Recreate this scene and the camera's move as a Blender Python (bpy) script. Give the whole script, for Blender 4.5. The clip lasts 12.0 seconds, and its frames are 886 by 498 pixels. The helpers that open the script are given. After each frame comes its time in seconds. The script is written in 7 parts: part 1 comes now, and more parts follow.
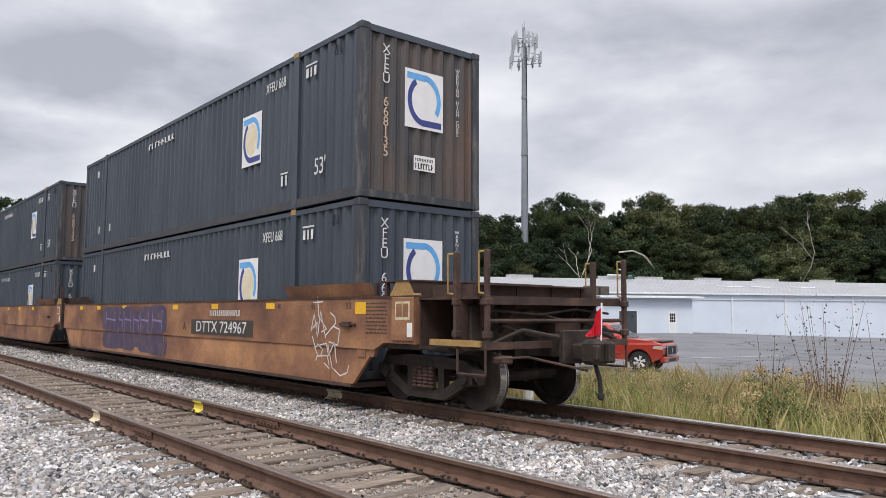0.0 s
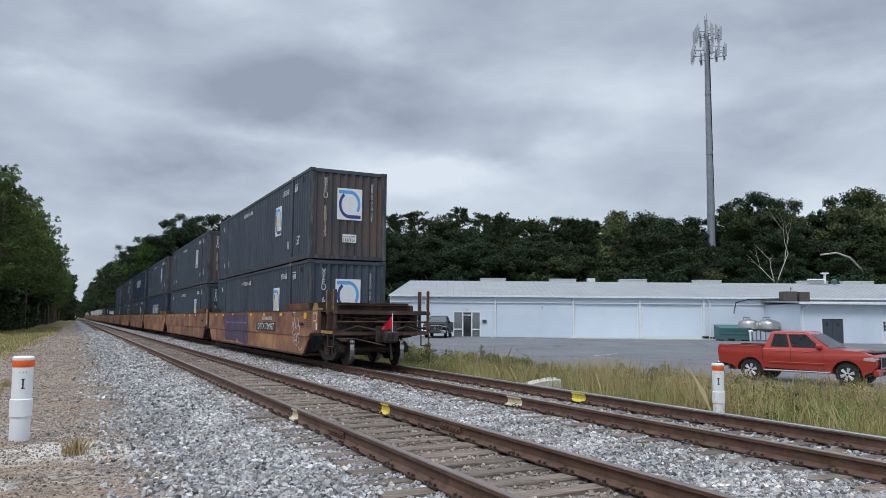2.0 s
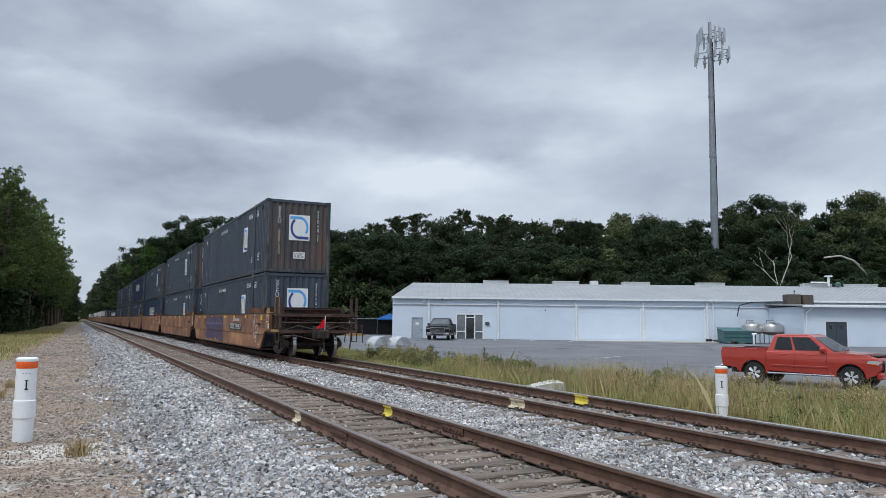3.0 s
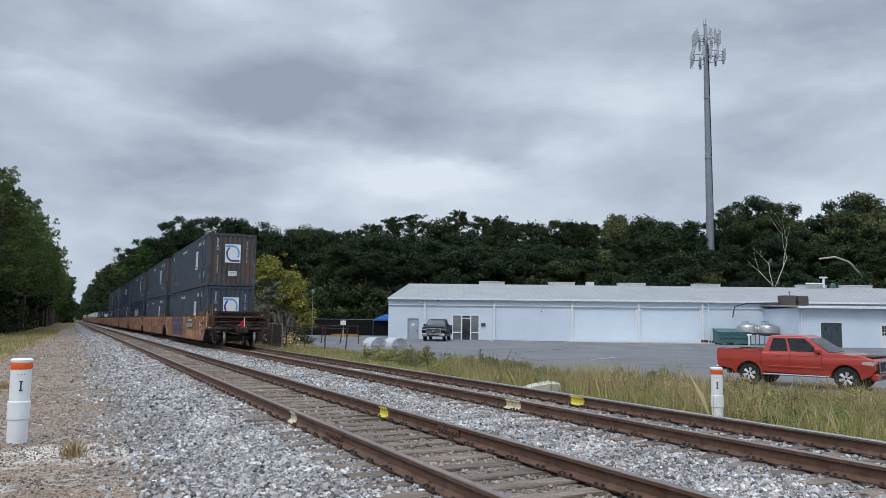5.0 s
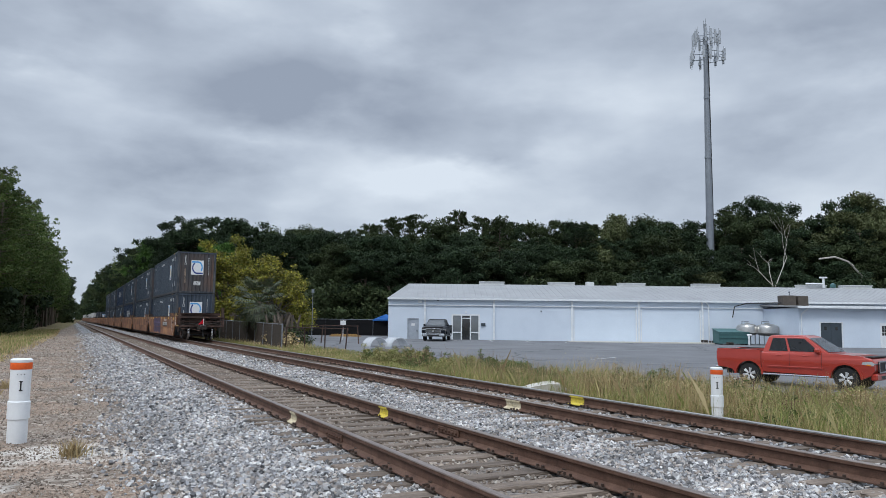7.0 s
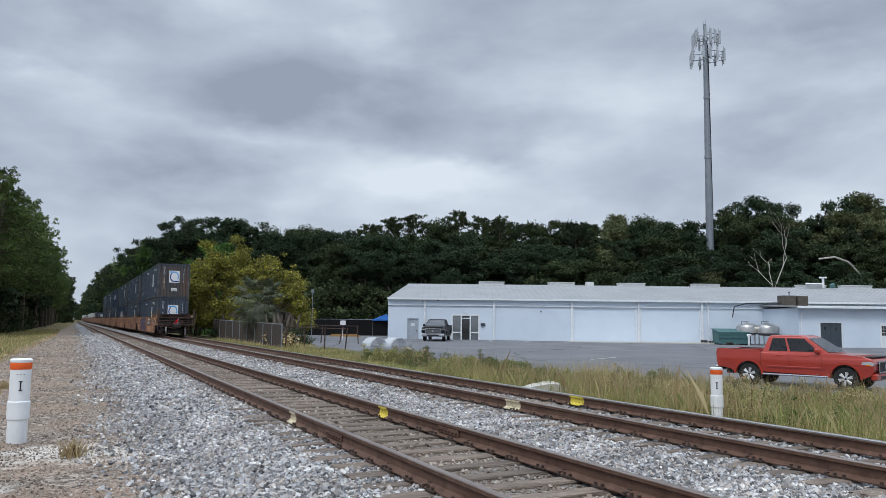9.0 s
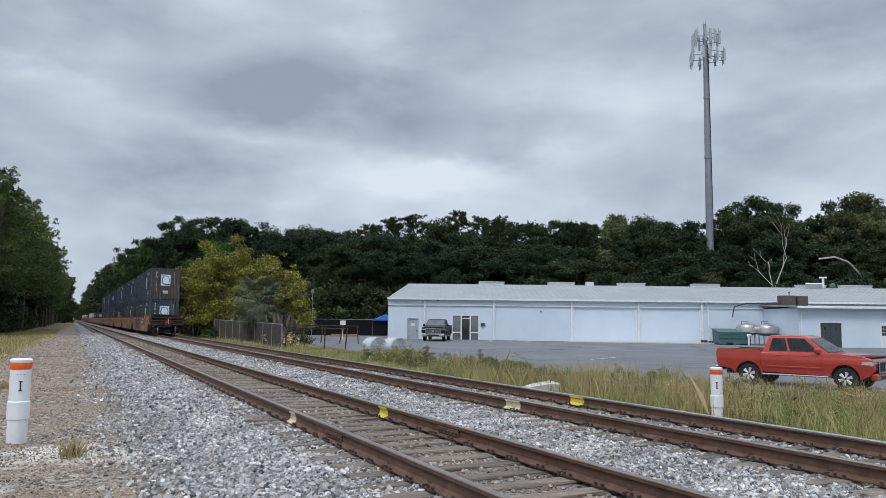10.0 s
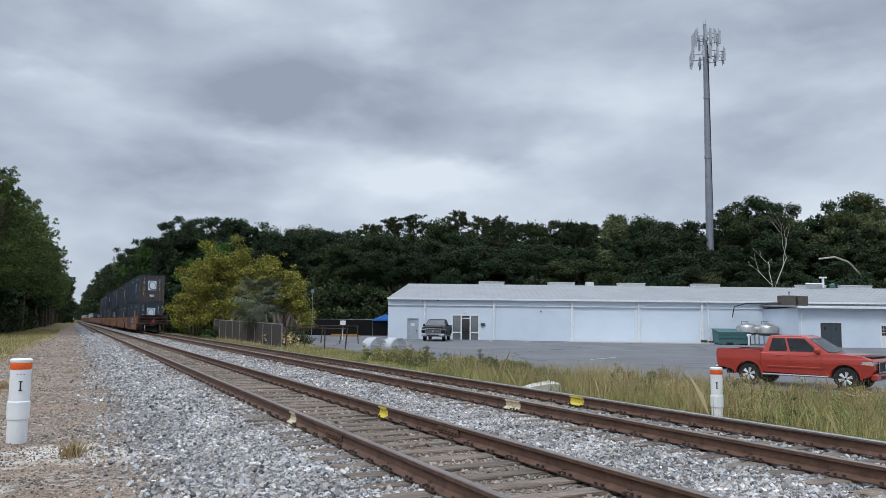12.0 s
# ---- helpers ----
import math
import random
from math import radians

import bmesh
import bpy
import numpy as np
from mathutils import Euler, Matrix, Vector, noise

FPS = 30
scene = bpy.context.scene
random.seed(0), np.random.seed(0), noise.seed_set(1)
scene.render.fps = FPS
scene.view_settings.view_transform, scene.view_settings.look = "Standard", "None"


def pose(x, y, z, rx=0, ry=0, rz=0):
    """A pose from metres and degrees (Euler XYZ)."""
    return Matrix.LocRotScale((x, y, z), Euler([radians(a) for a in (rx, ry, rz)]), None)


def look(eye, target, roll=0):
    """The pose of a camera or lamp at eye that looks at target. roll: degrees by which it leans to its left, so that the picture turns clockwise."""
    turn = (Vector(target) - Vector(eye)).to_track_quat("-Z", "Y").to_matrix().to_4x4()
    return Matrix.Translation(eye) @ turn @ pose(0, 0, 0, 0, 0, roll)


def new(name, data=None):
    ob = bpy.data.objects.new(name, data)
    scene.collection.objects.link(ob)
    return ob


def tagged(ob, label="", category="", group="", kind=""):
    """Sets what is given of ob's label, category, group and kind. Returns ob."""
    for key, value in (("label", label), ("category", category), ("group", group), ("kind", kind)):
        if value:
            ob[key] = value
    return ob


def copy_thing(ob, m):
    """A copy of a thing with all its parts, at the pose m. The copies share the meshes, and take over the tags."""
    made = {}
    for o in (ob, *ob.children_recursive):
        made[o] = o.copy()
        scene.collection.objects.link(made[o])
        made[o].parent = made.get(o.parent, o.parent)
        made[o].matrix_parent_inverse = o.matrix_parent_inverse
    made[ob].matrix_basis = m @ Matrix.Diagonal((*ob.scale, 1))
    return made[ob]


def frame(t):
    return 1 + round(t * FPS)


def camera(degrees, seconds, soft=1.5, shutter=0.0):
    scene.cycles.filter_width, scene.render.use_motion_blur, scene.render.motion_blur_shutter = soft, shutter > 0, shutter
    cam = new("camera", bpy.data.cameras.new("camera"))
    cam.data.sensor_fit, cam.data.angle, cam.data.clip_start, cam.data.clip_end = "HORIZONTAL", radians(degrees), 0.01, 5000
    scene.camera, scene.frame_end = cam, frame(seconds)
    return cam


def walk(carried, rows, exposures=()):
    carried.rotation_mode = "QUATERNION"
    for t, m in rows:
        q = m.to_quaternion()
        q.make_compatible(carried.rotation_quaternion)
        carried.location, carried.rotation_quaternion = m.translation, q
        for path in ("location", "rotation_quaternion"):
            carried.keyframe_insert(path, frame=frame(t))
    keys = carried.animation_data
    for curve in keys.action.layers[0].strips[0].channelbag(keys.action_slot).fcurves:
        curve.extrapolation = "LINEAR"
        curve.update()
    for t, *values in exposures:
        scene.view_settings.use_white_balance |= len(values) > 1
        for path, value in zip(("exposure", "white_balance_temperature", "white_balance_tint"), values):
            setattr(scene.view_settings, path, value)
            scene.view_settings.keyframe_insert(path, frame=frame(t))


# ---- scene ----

# the camera stands still beside the line and turns after the departing train
cam = camera(61.225, 12.0, soft=0.8)
EYE_Z = 1.512


def aim(yaw, pitch, roll):
    return pose(0, 0, EYE_Z, 90 + pitch, roll, yaw)


walk(cam, [
    (0.0, aim(-39.861, 4.923, -0.26)),
    (0.5, aim(-34.78, 5.047, -0.345)),
    (1.0, aim(-30.753, 5.141, -0.36)),
    (1.5, aim(-27.858, 5.246, -0.403)),
    (2.0, aim(-26.311, 5.364, -0.46)),
    (2.5, aim(-25.933, 5.443, -0.55)),
    (3.0, aim(-26.094, 5.531, -0.58)),
    (4.0, aim(-26.30, 5.58, -0.60)),
    (5.0, aim(-26.403, 5.605, -0.60)),
    (7.0, aim(-26.41, 5.607, -0.60)),
    (9.0, aim(-26.426, 5.61, -0.60)),
    (12.0, aim(-26.428, 5.61, -0.60)),
], exposures=[(0.0, 0.42, 7020, 14), (0.5, 0.22, 6500, 10), (1.0, 0.06, 6300, 8), (1.6, 0.0, 6250, 8), (12.0, 0.0, 6250, 8)])

# ---- world: a closed grey cloud deck over a clear sky ----
world = bpy.data.worlds.new("overcast")
scene.world = world
world.use_nodes = True
wn, wl = world.node_tree.nodes, world.node_tree.links
wn.clear()


def wnode(kind, **vals):
    n = wn.new(kind)
    for k, v in vals.items():
        n.inputs[k].default_value = v
    return n


w_out = wn.new("ShaderNodeOutputWorld")
w_bg = wn.new("ShaderNodeBackground")
w_bg.inputs["Strength"].default_value = 1.0
sky = wn.new("ShaderNodeTexSky")
sky.sky_type = "NISHITA"
sky.sun_disc = False
sky.sun_elevation = radians(48)
sky.sun_rotation = radians(200)
sky_dim = wn.new("ShaderNodeVectorMath")
sky_dim.operation = "SCALE"
sky_dim.inputs["Scale"].default_value = 0.08
wl.new(sky.outputs[0], sky_dim.inputs[0])
w_co = wn.new("ShaderNodeTexCoord")
w_sep = wn.new("ShaderNodeSeparateXYZ")
wl.new(w_co.outputs["Generated"], w_sep.inputs[0])


def wmath(op, a, b=None):
    n = wn.new("ShaderNodeMath")
    n.operation = op
    for i, v in enumerate((a, b)):
        if v is None:
            continue
        if isinstance(v, (int, float)):
            n.inputs[i].default_value = v
        else:
            wl.new(v, n.inputs[i])
    return n.outputs[0]


# the deck: heaped grey masses and paler gaps, by bearing and height, with ragged borders
w_az = wmath("ARCTAN2", w_sep.outputs[0], w_sep.outputs[1])
w_dir = wn.new("ShaderNodeCombineXYZ")
wl.new(w_az, w_dir.inputs[0])
wl.new(w_sep.outputs[2], w_dir.inputs[1])
w_map = wn.new("ShaderNodeMapping")
w_map.inputs["Location"].default_value = (2.3, 0.4, 0.55)
w_map.inputs["Scale"].default_value = (1.0, 1.0, 2.3)
wl.new(w_co.outputs["Generated"], w_map.inputs[0])
n_big = wnode("ShaderNodeTexNoise", Scale=3.4, Detail=7.0, Roughness=0.48, Distortion=0.15)
wl.new(w_map.outputs[0], n_big.inputs["Vector"])
n_warp = wnode("ShaderNodeTexNoise", Scale=5.5, Detail=5.0, Roughness=0.55)
wl.new(w_map.outputs[0], n_warp.inputs["Vector"])
w_off = wn.new("ShaderNodeVectorMath")
w_off.operation = "MULTIPLY_ADD"
wl.new(n_warp.outputs["Color"], w_off.inputs[0])
w_off.inputs[1].default_value = (0.26, 0.16, 0.0)
wl.new(w_dir.outputs[0], w_off.inputs[2])
w_cloud = wmath("MULTIPLY", wmath("SUBTRACT", n_big.outputs[0], 0.5), 1.0)
# bearing and height in degrees, half width and half height, darker (-) or paler (+)
for az, el, wide, high, amount in ((-1.0, 19.5, 26, 7.5, -0.20), (20, 17.4, 29, 8.0, -0.25), (30.5, 13.8, 15, 5.0, -0.18), (5.5, 9.5, 24, 4.2, -0.20), (52, 21.5, 18, 6.0, -0.22), (49, 12.5, 17, 4.0, -0.14),
                                   (-4, 15.5, 12, 3.6, 0.16), (8, 23.0, 12, 3.0, 0.06), (19.5, 22.4, 8, 3.2, 0.10), (12, 13.4, 18, 3.0, 0.16), (27, 11.4, 18, 3.0, 0.22), (38, 17.0, 13, 9.0, 0.08), (56, 16.0, 13, 5.5, 0.18), (66, 9.0, 20, 4.0, -0.12), (66, 18.5, 18, 8.0, -0.30), (74, 23.0, 20, 6.0, -0.12)):
    w_at = wn.new("ShaderNodeMapping")
    w_at.vector_type = "TEXTURE"
    w_at.inputs["Location"].default_value = (radians(az) + 0.13, math.sin(radians(el)) + 0.08, 0)
    w_at.inputs["Scale"].default_value = (radians(wide), radians(high), 1)
    wl.new(w_off.outputs[0], w_at.inputs[0])
    w_blob = wn.new("ShaderNodeTexGradient")
    w_blob.gradient_type = "QUADRATIC_SPHERE"
    wl.new(w_at.outputs[0], w_blob.inputs[0])
    w_cloud = wmath("ADD", w_cloud, wmath("MULTIPLY", w_blob.outputs[1], amount))
w_ramp = wn.new("ShaderNodeValToRGB")
w_ramp.color_ramp.elements[0].position, w_ramp.color_ramp.elements[0].color = 0.24, (0.325, 0.365, 0.445, 1)
w_ramp.color_ramp.elements[1].position, w_ramp.color_ramp.elements[1].color = 0.72, (0.75, 0.80, 0.87, 1)
e = w_ramp.color_ramp.elements.new(0.49)
e.color = (0.52, 0.57, 0.655, 1)
wl.new(wmath("ADD", w_cloud, 0.5), w_ramp.inputs[0])
# an overcast sky is brightest overhead
w_gain = wmath("ADD", wmath("MULTIPLY", wmath("MAXIMUM", wmath("SUBTRACT", w_sep.outputs[2], 0.42), 0.0), 4.0), 1.0)
w_scale = wn.new("ShaderNodeVectorMath")
w_scale.operation = "SCALE"
wl.new(w_ramp.outputs[0], w_scale.inputs[0])
wl.new(w_gain, w_scale.inputs["Scale"])
w_mix = wn.new("ShaderNodeMix")
w_mix.data_type = "RGBA"
w_mix.inputs[0].default_value = 0.95
wl.new(sky_dim.outputs[0], w_mix.inputs["A"])
wl.new(w_scale.outputs[0], w_mix.inputs["B"])
wl.new(w_mix.outputs["Result"], w_bg.inputs["Color"])
wl.new(w_bg.outputs[0], w_out.inputs[0])

sun_data = bpy.data.lights.new("sun", "SUN")
sun_data.energy, sun_data.angle, sun_data.color = 1.4, radians(18), (1.0, 0.96, 0.9)
sun = new("sun", sun_data)
sun.matrix_world = look((0, 0, 60), (36, 27, 0))

# ---- materials ----


def mat(name, cols, scale=3.0, rough=0.8, metal=0.0, bump=0.3, fine=40.0, big=0.35, contrast=0.25, coat=0.0, vary=0.0, spec=0.5, stretch=None, dist=0.02):
    """A surface of two or three colours in patches, with a fine grain and relief. vary: change from piece to piece."""
    m = bpy.data.materials.new(name)
    m.use_nodes = True
    nt = m.node_tree
    n, l = nt.nodes, nt.links
    b = n["Principled BSDF"]
    co = n.new("ShaderNodeTexCoord")
    src = co.outputs["Object"]
    if stretch:
        mp = n.new("ShaderNodeMapping")
        mp.inputs["Scale"].default_value = stretch
        l.new(src, mp.inputs[0])
        src = mp.outputs[0]
    if vary:
        info = n.new("ShaderNodeObjectInfo")
        mul = n.new("ShaderNodeMath")
        mul.operation, mul.inputs[1].default_value = "MULTIPLY", 40.0
        l.new(info.outputs["Random"], mul.inputs[0])
        add = n.new("ShaderNodeVectorMath")
        l.new(src, add.inputs[0])
        l.new(mul.outputs[0], add.inputs[1])
        src = add.outputs[0]
    n1 = n.new("ShaderNodeTexNoise")
    n1.inputs["Scale"].default_value, n1.inputs["Detail"].default_value, n1.inputs["Roughness"].default_value = scale, 5.0, 0.6
    l.new(src, n1.inputs["Vector"])
    ramp = n.new("ShaderNodeValToRGB")
    els = ramp.color_ramp.elements
    lo, hi = 0.5 - big, 0.5 + big
    els[0].position, els[1].position = max(lo, 0), min(hi, 1)
    els[0].color, els[1].color = (*cols[0], 1), (*cols[-1], 1)
    if len(cols) == 3:
        els.new(0.5).color = (*cols[1], 1)
    l.new(n1.outputs[0], ramp.inputs[0])
    n2 = n.new("ShaderNodeTexNoise")
    n2.inputs["Scale"].default_value, n2.inputs["Detail"].default_value = fine, 3.0
    l.new(src, n2.inputs["Vector"])
    mr = n.new("ShaderNodeMapRange")
    mr.inputs[1].default_value, mr.inputs[2].default_value = 0.25, 0.75
    mr.inputs[3].default_value, mr.inputs[4].default_value = 1 - contrast, 1 + contrast
    l.new(n2.outputs[0], mr.inputs[0])
    val = mr.outputs[0]
    if vary:
        m2 = n.new("ShaderNodeMapRange")
        m2.inputs[3].default_value, m2.inputs[4].default_value = 1 - vary, 1 + vary
        l.new(info.outputs["Random"], m2.inputs[0])
        mm = n.new("ShaderNodeMath")
        mm.operation = "MULTIPLY"
        l.new(val, mm.inputs[0])
        l.new(m2.outputs[0], mm.inputs[1])
        val = mm.outputs[0]
    sc = n.new("ShaderNodeVectorMath")
    sc.operation = "SCALE"
    l.new(ramp.outputs[0], sc.inputs[0])
    l.new(val, sc.inputs["Scale"])
    l.new(sc.outputs[0], b.inputs["Base Color"])
    b.inputs["Roughness"].default_value, b.inputs["Metallic"].default_value = rough, metal
    b.inputs["Specular IOR Level"].default_value = spec
    b.inputs["Coat Weight"].default_value = coat
    if bump:
        bp = n.new("ShaderNodeBump")
        bp.inputs["Strength"].default_value, bp.inputs["Distance"].default_value = bump, dist
        l.new(n2.outputs[0], bp.inputs["Height"])
        l.new(bp.outputs[0], b.inputs["Normal"])
    return m


def plain(name, col, rough=0.6, metal=0.0, **kw):
    c = [tuple(v * k for v in col) for k in (0.8, 1.12)]
    return mat(name, c, rough=rough, metal=metal, contrast=0.1, bump=0.08, **kw)


def island(name, cols, rough=0.85, scale=0.6):
    """For joined stones, leaves and blades: a colour of its own for each piece."""
    m = bpy.data.materials.new(name)
    m.use_nodes = True
    n, l = m.node_tree.nodes, m.node_tree.links
    b = n["Principled BSDF"]
    g = n.new("ShaderNodeNewGeometry")
    ramp = n.new("ShaderNodeValToRGB")
    els = ramp.color_ramp.elements
    els[0].color, els[1].color = (*cols[0], 1), (*cols[-1], 1)
    for i, c in enumerate(cols[1:-1], 1):
        els.new(i / (len(cols) - 1)).color = (*c, 1)
    l.new(g.outputs["Random Per Island"], ramp.inputs[0])
    co = n.new("ShaderNodeTexCoord")
    nz = n.new("ShaderNodeTexNoise")
    nz.inputs["Scale"].default_value = scale
    l.new(co.outputs["Object"], nz.inputs["Vector"])
    mr = n.new("ShaderNodeMapRange")
    mr.inputs[1].default_value, mr.inputs[2].default_value, mr.inputs[3].default_value, mr.inputs[4].default_value = 0.3, 0.7, 0.7, 1.3
    l.new(nz.outputs[0], mr.inputs[0])
    info = n.new("ShaderNodeObjectInfo")
    m2 = n.new("ShaderNodeMapRange")
    m2.inputs[3].default_value, m2.inputs[4].default_value = 0.75, 1.25
    l.new(info.outputs["Random"], m2.inputs[0])
    mm = n.new("ShaderNodeMath")
    mm.operation = "MULTIPLY"
    l.new(mr.outputs[0], mm.inputs[0])
    l.new(m2.outputs[0], mm.inputs[1])
    sc = n.new("ShaderNodeVectorMath")
    sc.operation = "SCALE"
    l.new(ramp.outputs[0], sc.inputs[0])
    l.new(mm.outputs[0], sc.inputs["Scale"])
    l.new(sc.outputs[0], b.inputs["Base Color"])
    b.inputs["Roughness"].default_value = rough
    b.inputs["Specular IOR Level"].default_value = 0.3
    return m


M_RAIL = mat("rail_rust", [(0.066, 0.033, 0.022), (0.115, 0.062, 0.042), (0.16, 0.093, 0.065)], 6, 0.75, 0.2, 0.2, 80, 0.25)
M_RAILHEAD = mat("rail_head_worn", [(0.16, 0.12, 0.10), (0.32, 0.27, 0.24)], 5, 0.42, 0.7, 0.06, 60, 0.3, stretch=(1, 0.15, 1))
M_RAILBRIGHT = mat("rail_head_polished", [(0.34, 0.33, 0.32), (0.5, 0.49, 0.48)], 5, 0.3, 0.85, 0.04, 60, 0.3, stretch=(1, 0.15, 1))
M_TIE = mat("weathered_tie_wood", [(0.070, 0.053, 0.042), (0.155, 0.121, 0.096), (0.26, 0.208, 0.166)], 5, 0.9, 0, 0.6, 30, 0.28, 0.3, vary=0.25, stretch=(0.4, 3, 3))
M_PLATE = mat("tie_plate_steel", [(0.045, 0.03, 0.024), (0.10, 0.07, 0.055)], 12, 0.7, 0.4, 0.2)
M_YELLOW = mat("worn_yellow_paint", [(0.30, 0.25, 0.10), (0.62, 0.50, 0.06), (0.72, 0.60, 0.10)], 9, 0.7, 0, 0.15, 60, 0.25)
M_CREAM = mat("worn_cream_paint", [(0.30, 0.25, 0.17), (0.55, 0.48, 0.33), (0.66, 0.60, 0.45)], 9, 0.7, 0, 0.15, 60, 0.25)
M_STONE = island("ballast_stone", [(0.055, 0.055, 0.057), (0.17, 0.168, 0.173), (0.315, 0.317, 0.327), (0.385, 0.34, 0.30), (0.25, 0.253, 0.268), (0.57, 0.56, 0.545), (0.12, 0.118, 0.121), (0.285, 0.246, 0.216)], 0.85, 1.2)
M_DIRTSTONE = island("dusty_stone", [(0.12, 0.093, 0.074), (0.23, 0.185, 0.15), (0.33, 0.285, 0.24), (0.18, 0.142, 0.112), (0.46, 0.42, 0.37)], 0.9, 1.0)
M_ASPHALT = mat("old_asphalt", [(0.085, 0.088, 0.095), (0.125, 0.128, 0.138), (0.16, 0.163, 0.172)], 0.25, 0.85, 0, 0.25, 22, 0.25, 0.15, dist=0.01)


def tar_cracks(m):
    """Long wandering sealed cracks over an asphalt material."""
    n, l = m.node_tree.nodes, m.node_tree.links
    b = n["Principled BSDF"]
    src = b.inputs["Base Color"].links[0].from_socket
    co = n.new("ShaderNodeTexCoord")
    wob = n.new("ShaderNodeTexNoise")
    wob.inputs["Scale"].default_value, wob.inputs["Detail"].default_value = 0.35, 5.0
    l.new(co.outputs["Object"], wob.inputs["Vector"])
    add = n.new("ShaderNodeVectorMath")
    add.operation = "MULTIPLY_ADD"
    l.new(wob.outputs["Color"], add.inputs[0])
    add.inputs[1].default_value = (5, 5, 0)
    l.new(co.outputs["Object"], add.inputs[2])
    vor = n.new("ShaderNodeTexVoronoi")
    vor.feature = "DISTANCE_TO_EDGE"
    vor.inputs["Scale"].default_value = 0.085
    l.new(add.outputs[0], vor.inputs["Vector"])
    mr = n.new("ShaderNodeMapRange")
    mr.inputs[1].default_value, mr.inputs[2].default_value, mr.inputs[3].default_value, mr.inputs[4].default_value = 0.004, 0.012, 0.42, 1.0
    l.new(vor.outputs["Distance"], mr.inputs[0])
    sc = n.new("ShaderNodeVectorMath")
    sc.operation = "SCALE"
    l.new(src, sc.inputs[0])
    l.new(mr.outputs[0], sc.inputs["Scale"])
    l.new(sc.outputs[0], b.inputs["Base Color"])


tar_cracks(M_ASPHALT)
M_CONTAINER = mat("container_blue_grey_paint", [(0.022, 0.032, 0.049), (0.036, 0.050, 0.072), (0.056, 0.071, 0.094)], 0.9, 0.5, 0.0, 0.06, 30, 0.3, 0.15, vary=0.06, stretch=(1, 1, 0.25))
M_CONTDOOR = mat("container_faded_brown_grey_paint", [(0.034, 0.040, 0.050), (0.066, 0.056, 0.055), (0.115, 0.066, 0.048)], 1.6, 0.55, 0.0, 0.1, 40, 0.22, 0.2, stretch=(1, 1, 0.22))
M_CONTNAVY = mat("container_navy_paint", [(0.014, 0.024, 0.050), (0.022, 0.038, 0.072)], 0.9, 0.5, 0, 0.05, 30, 0.3, 0.12, stretch=(1, 1, 0.25))
M_CONTBASE = mat("container_base_rail", [(0.02, 0.024, 0.032), (0.035, 0.04, 0.05), (0.10, 0.07, 0.05)], 2.2, 0.6, 0, 0.1, 40, 0.35, 0.2)
M_WORNCORNER = mat("scraped_container_post", [(0.025, 0.03, 0.04), (0.035, 0.042, 0.052), (0.16, 0.15, 0.14)], 7, 0.6, 0.1, 0.1, 60, 0.28, 0.3, stretch=(1, 1, 0.2))
M_CAR = mat("faded_rusty_yellow_car_paint", [(0.085, 0.041, 0.031), (0.22, 0.101, 0.056), (0.41, 0.21, 0.096)], 0.8, 0.8, 0, 0.15, 18, 0.2, 0.15, vary=0.1, stretch=(1, 0.8, 1.0))
M_CARDARK = mat("rust_brown_steel", [(0.022, 0.013, 0.011), (0.056, 0.032, 0.025), (0.110, 0.058, 0.041)], 2.5, 0.8, 0.1, 0.2, 40, 0.25, 0.3)
M_TRUCK = mat("grimy_cast_steel", [(0.014, 0.0105, 0.009), (0.030, 0.022, 0.018), (0.060, 0.043, 0.034)], 5, 0.75, 0.2, 0.25, 40, 0.25)
M_WHEELTREAD = mat("bright_wheel_tread", [(0.30, 0.29, 0.28), (0.55, 0.54, 0.53)], 5, 0.25, 0.95, 0.02, 60)
M_CARYEL = mat("yellow_steel_paint", [(0.22, 0.13, 0.05), (0.38, 0.24, 0.08)], 6, 0.7, 0, 0.15, 40)
M_REFLECT = plain("yellow_reflector", (0.75, 0.42, 0.02), 0.5)
M_WHITE = mat("white_sticker", [(0.62, 0.63, 0.65), (0.76, 0.77, 0.78)], 4, 0.6, 0, 0.03, 40, contrast=0.05)
M_LETTER = mat("white_lettering", [(0.42, 0.43, 0.44), (0.74, 0.75, 0.76)], 6, 0.6, 0, 0.03, 40, 0.3)
M_RUSTLETTER = mat("rust_stained_lettering", [(0.40, 0.26, 0.17), (0.62, 0.50, 0.40)], 6, 0.6, 0, 0.03, 40, 0.3)
M_BLUE1 = plain("sticker_light_blue", (0.10, 0.36, 0.72), 0.5)
M_BLUE2 = plain("sticker_dark_blue", (0.03, 0.05, 0.22), 0.5)
M_FADEDCIRC = plain("sticker_faded_cream", (0.66, 0.60, 0.45), 0.6)
M_DARKPANEL = plain("black_paint_panel", (0.045, 0.036, 0.030), 0.7)
M_GRAFW = plain("white_spray_paint", (0.60, 0.57, 0.55), 0.6)
M_GRAFP = mat("purple_spray_paint", [(0.034, 0.027, 0.058), (0.060, 0.045, 0.085), (0.125, 0.078, 0.085)], 3, 0.7, 0, 0.05, 30, 0.25)
M_GRAFB = plain("violet_spray_paint", (0.20, 0.16, 0.33), 0.6)
M_FLAG = plain("red_marker_flag", (0.75, 0.012, 0.035), 0.6)
M_WALL = mat("pale_blue_metal_siding", [(0.53, 0.60, 0.695), (0.60, 0.67, 0.765), (0.64, 0.71, 0.80)], 0.35, 0.55, 0, 0.03, 15, 0.3, 0.04)
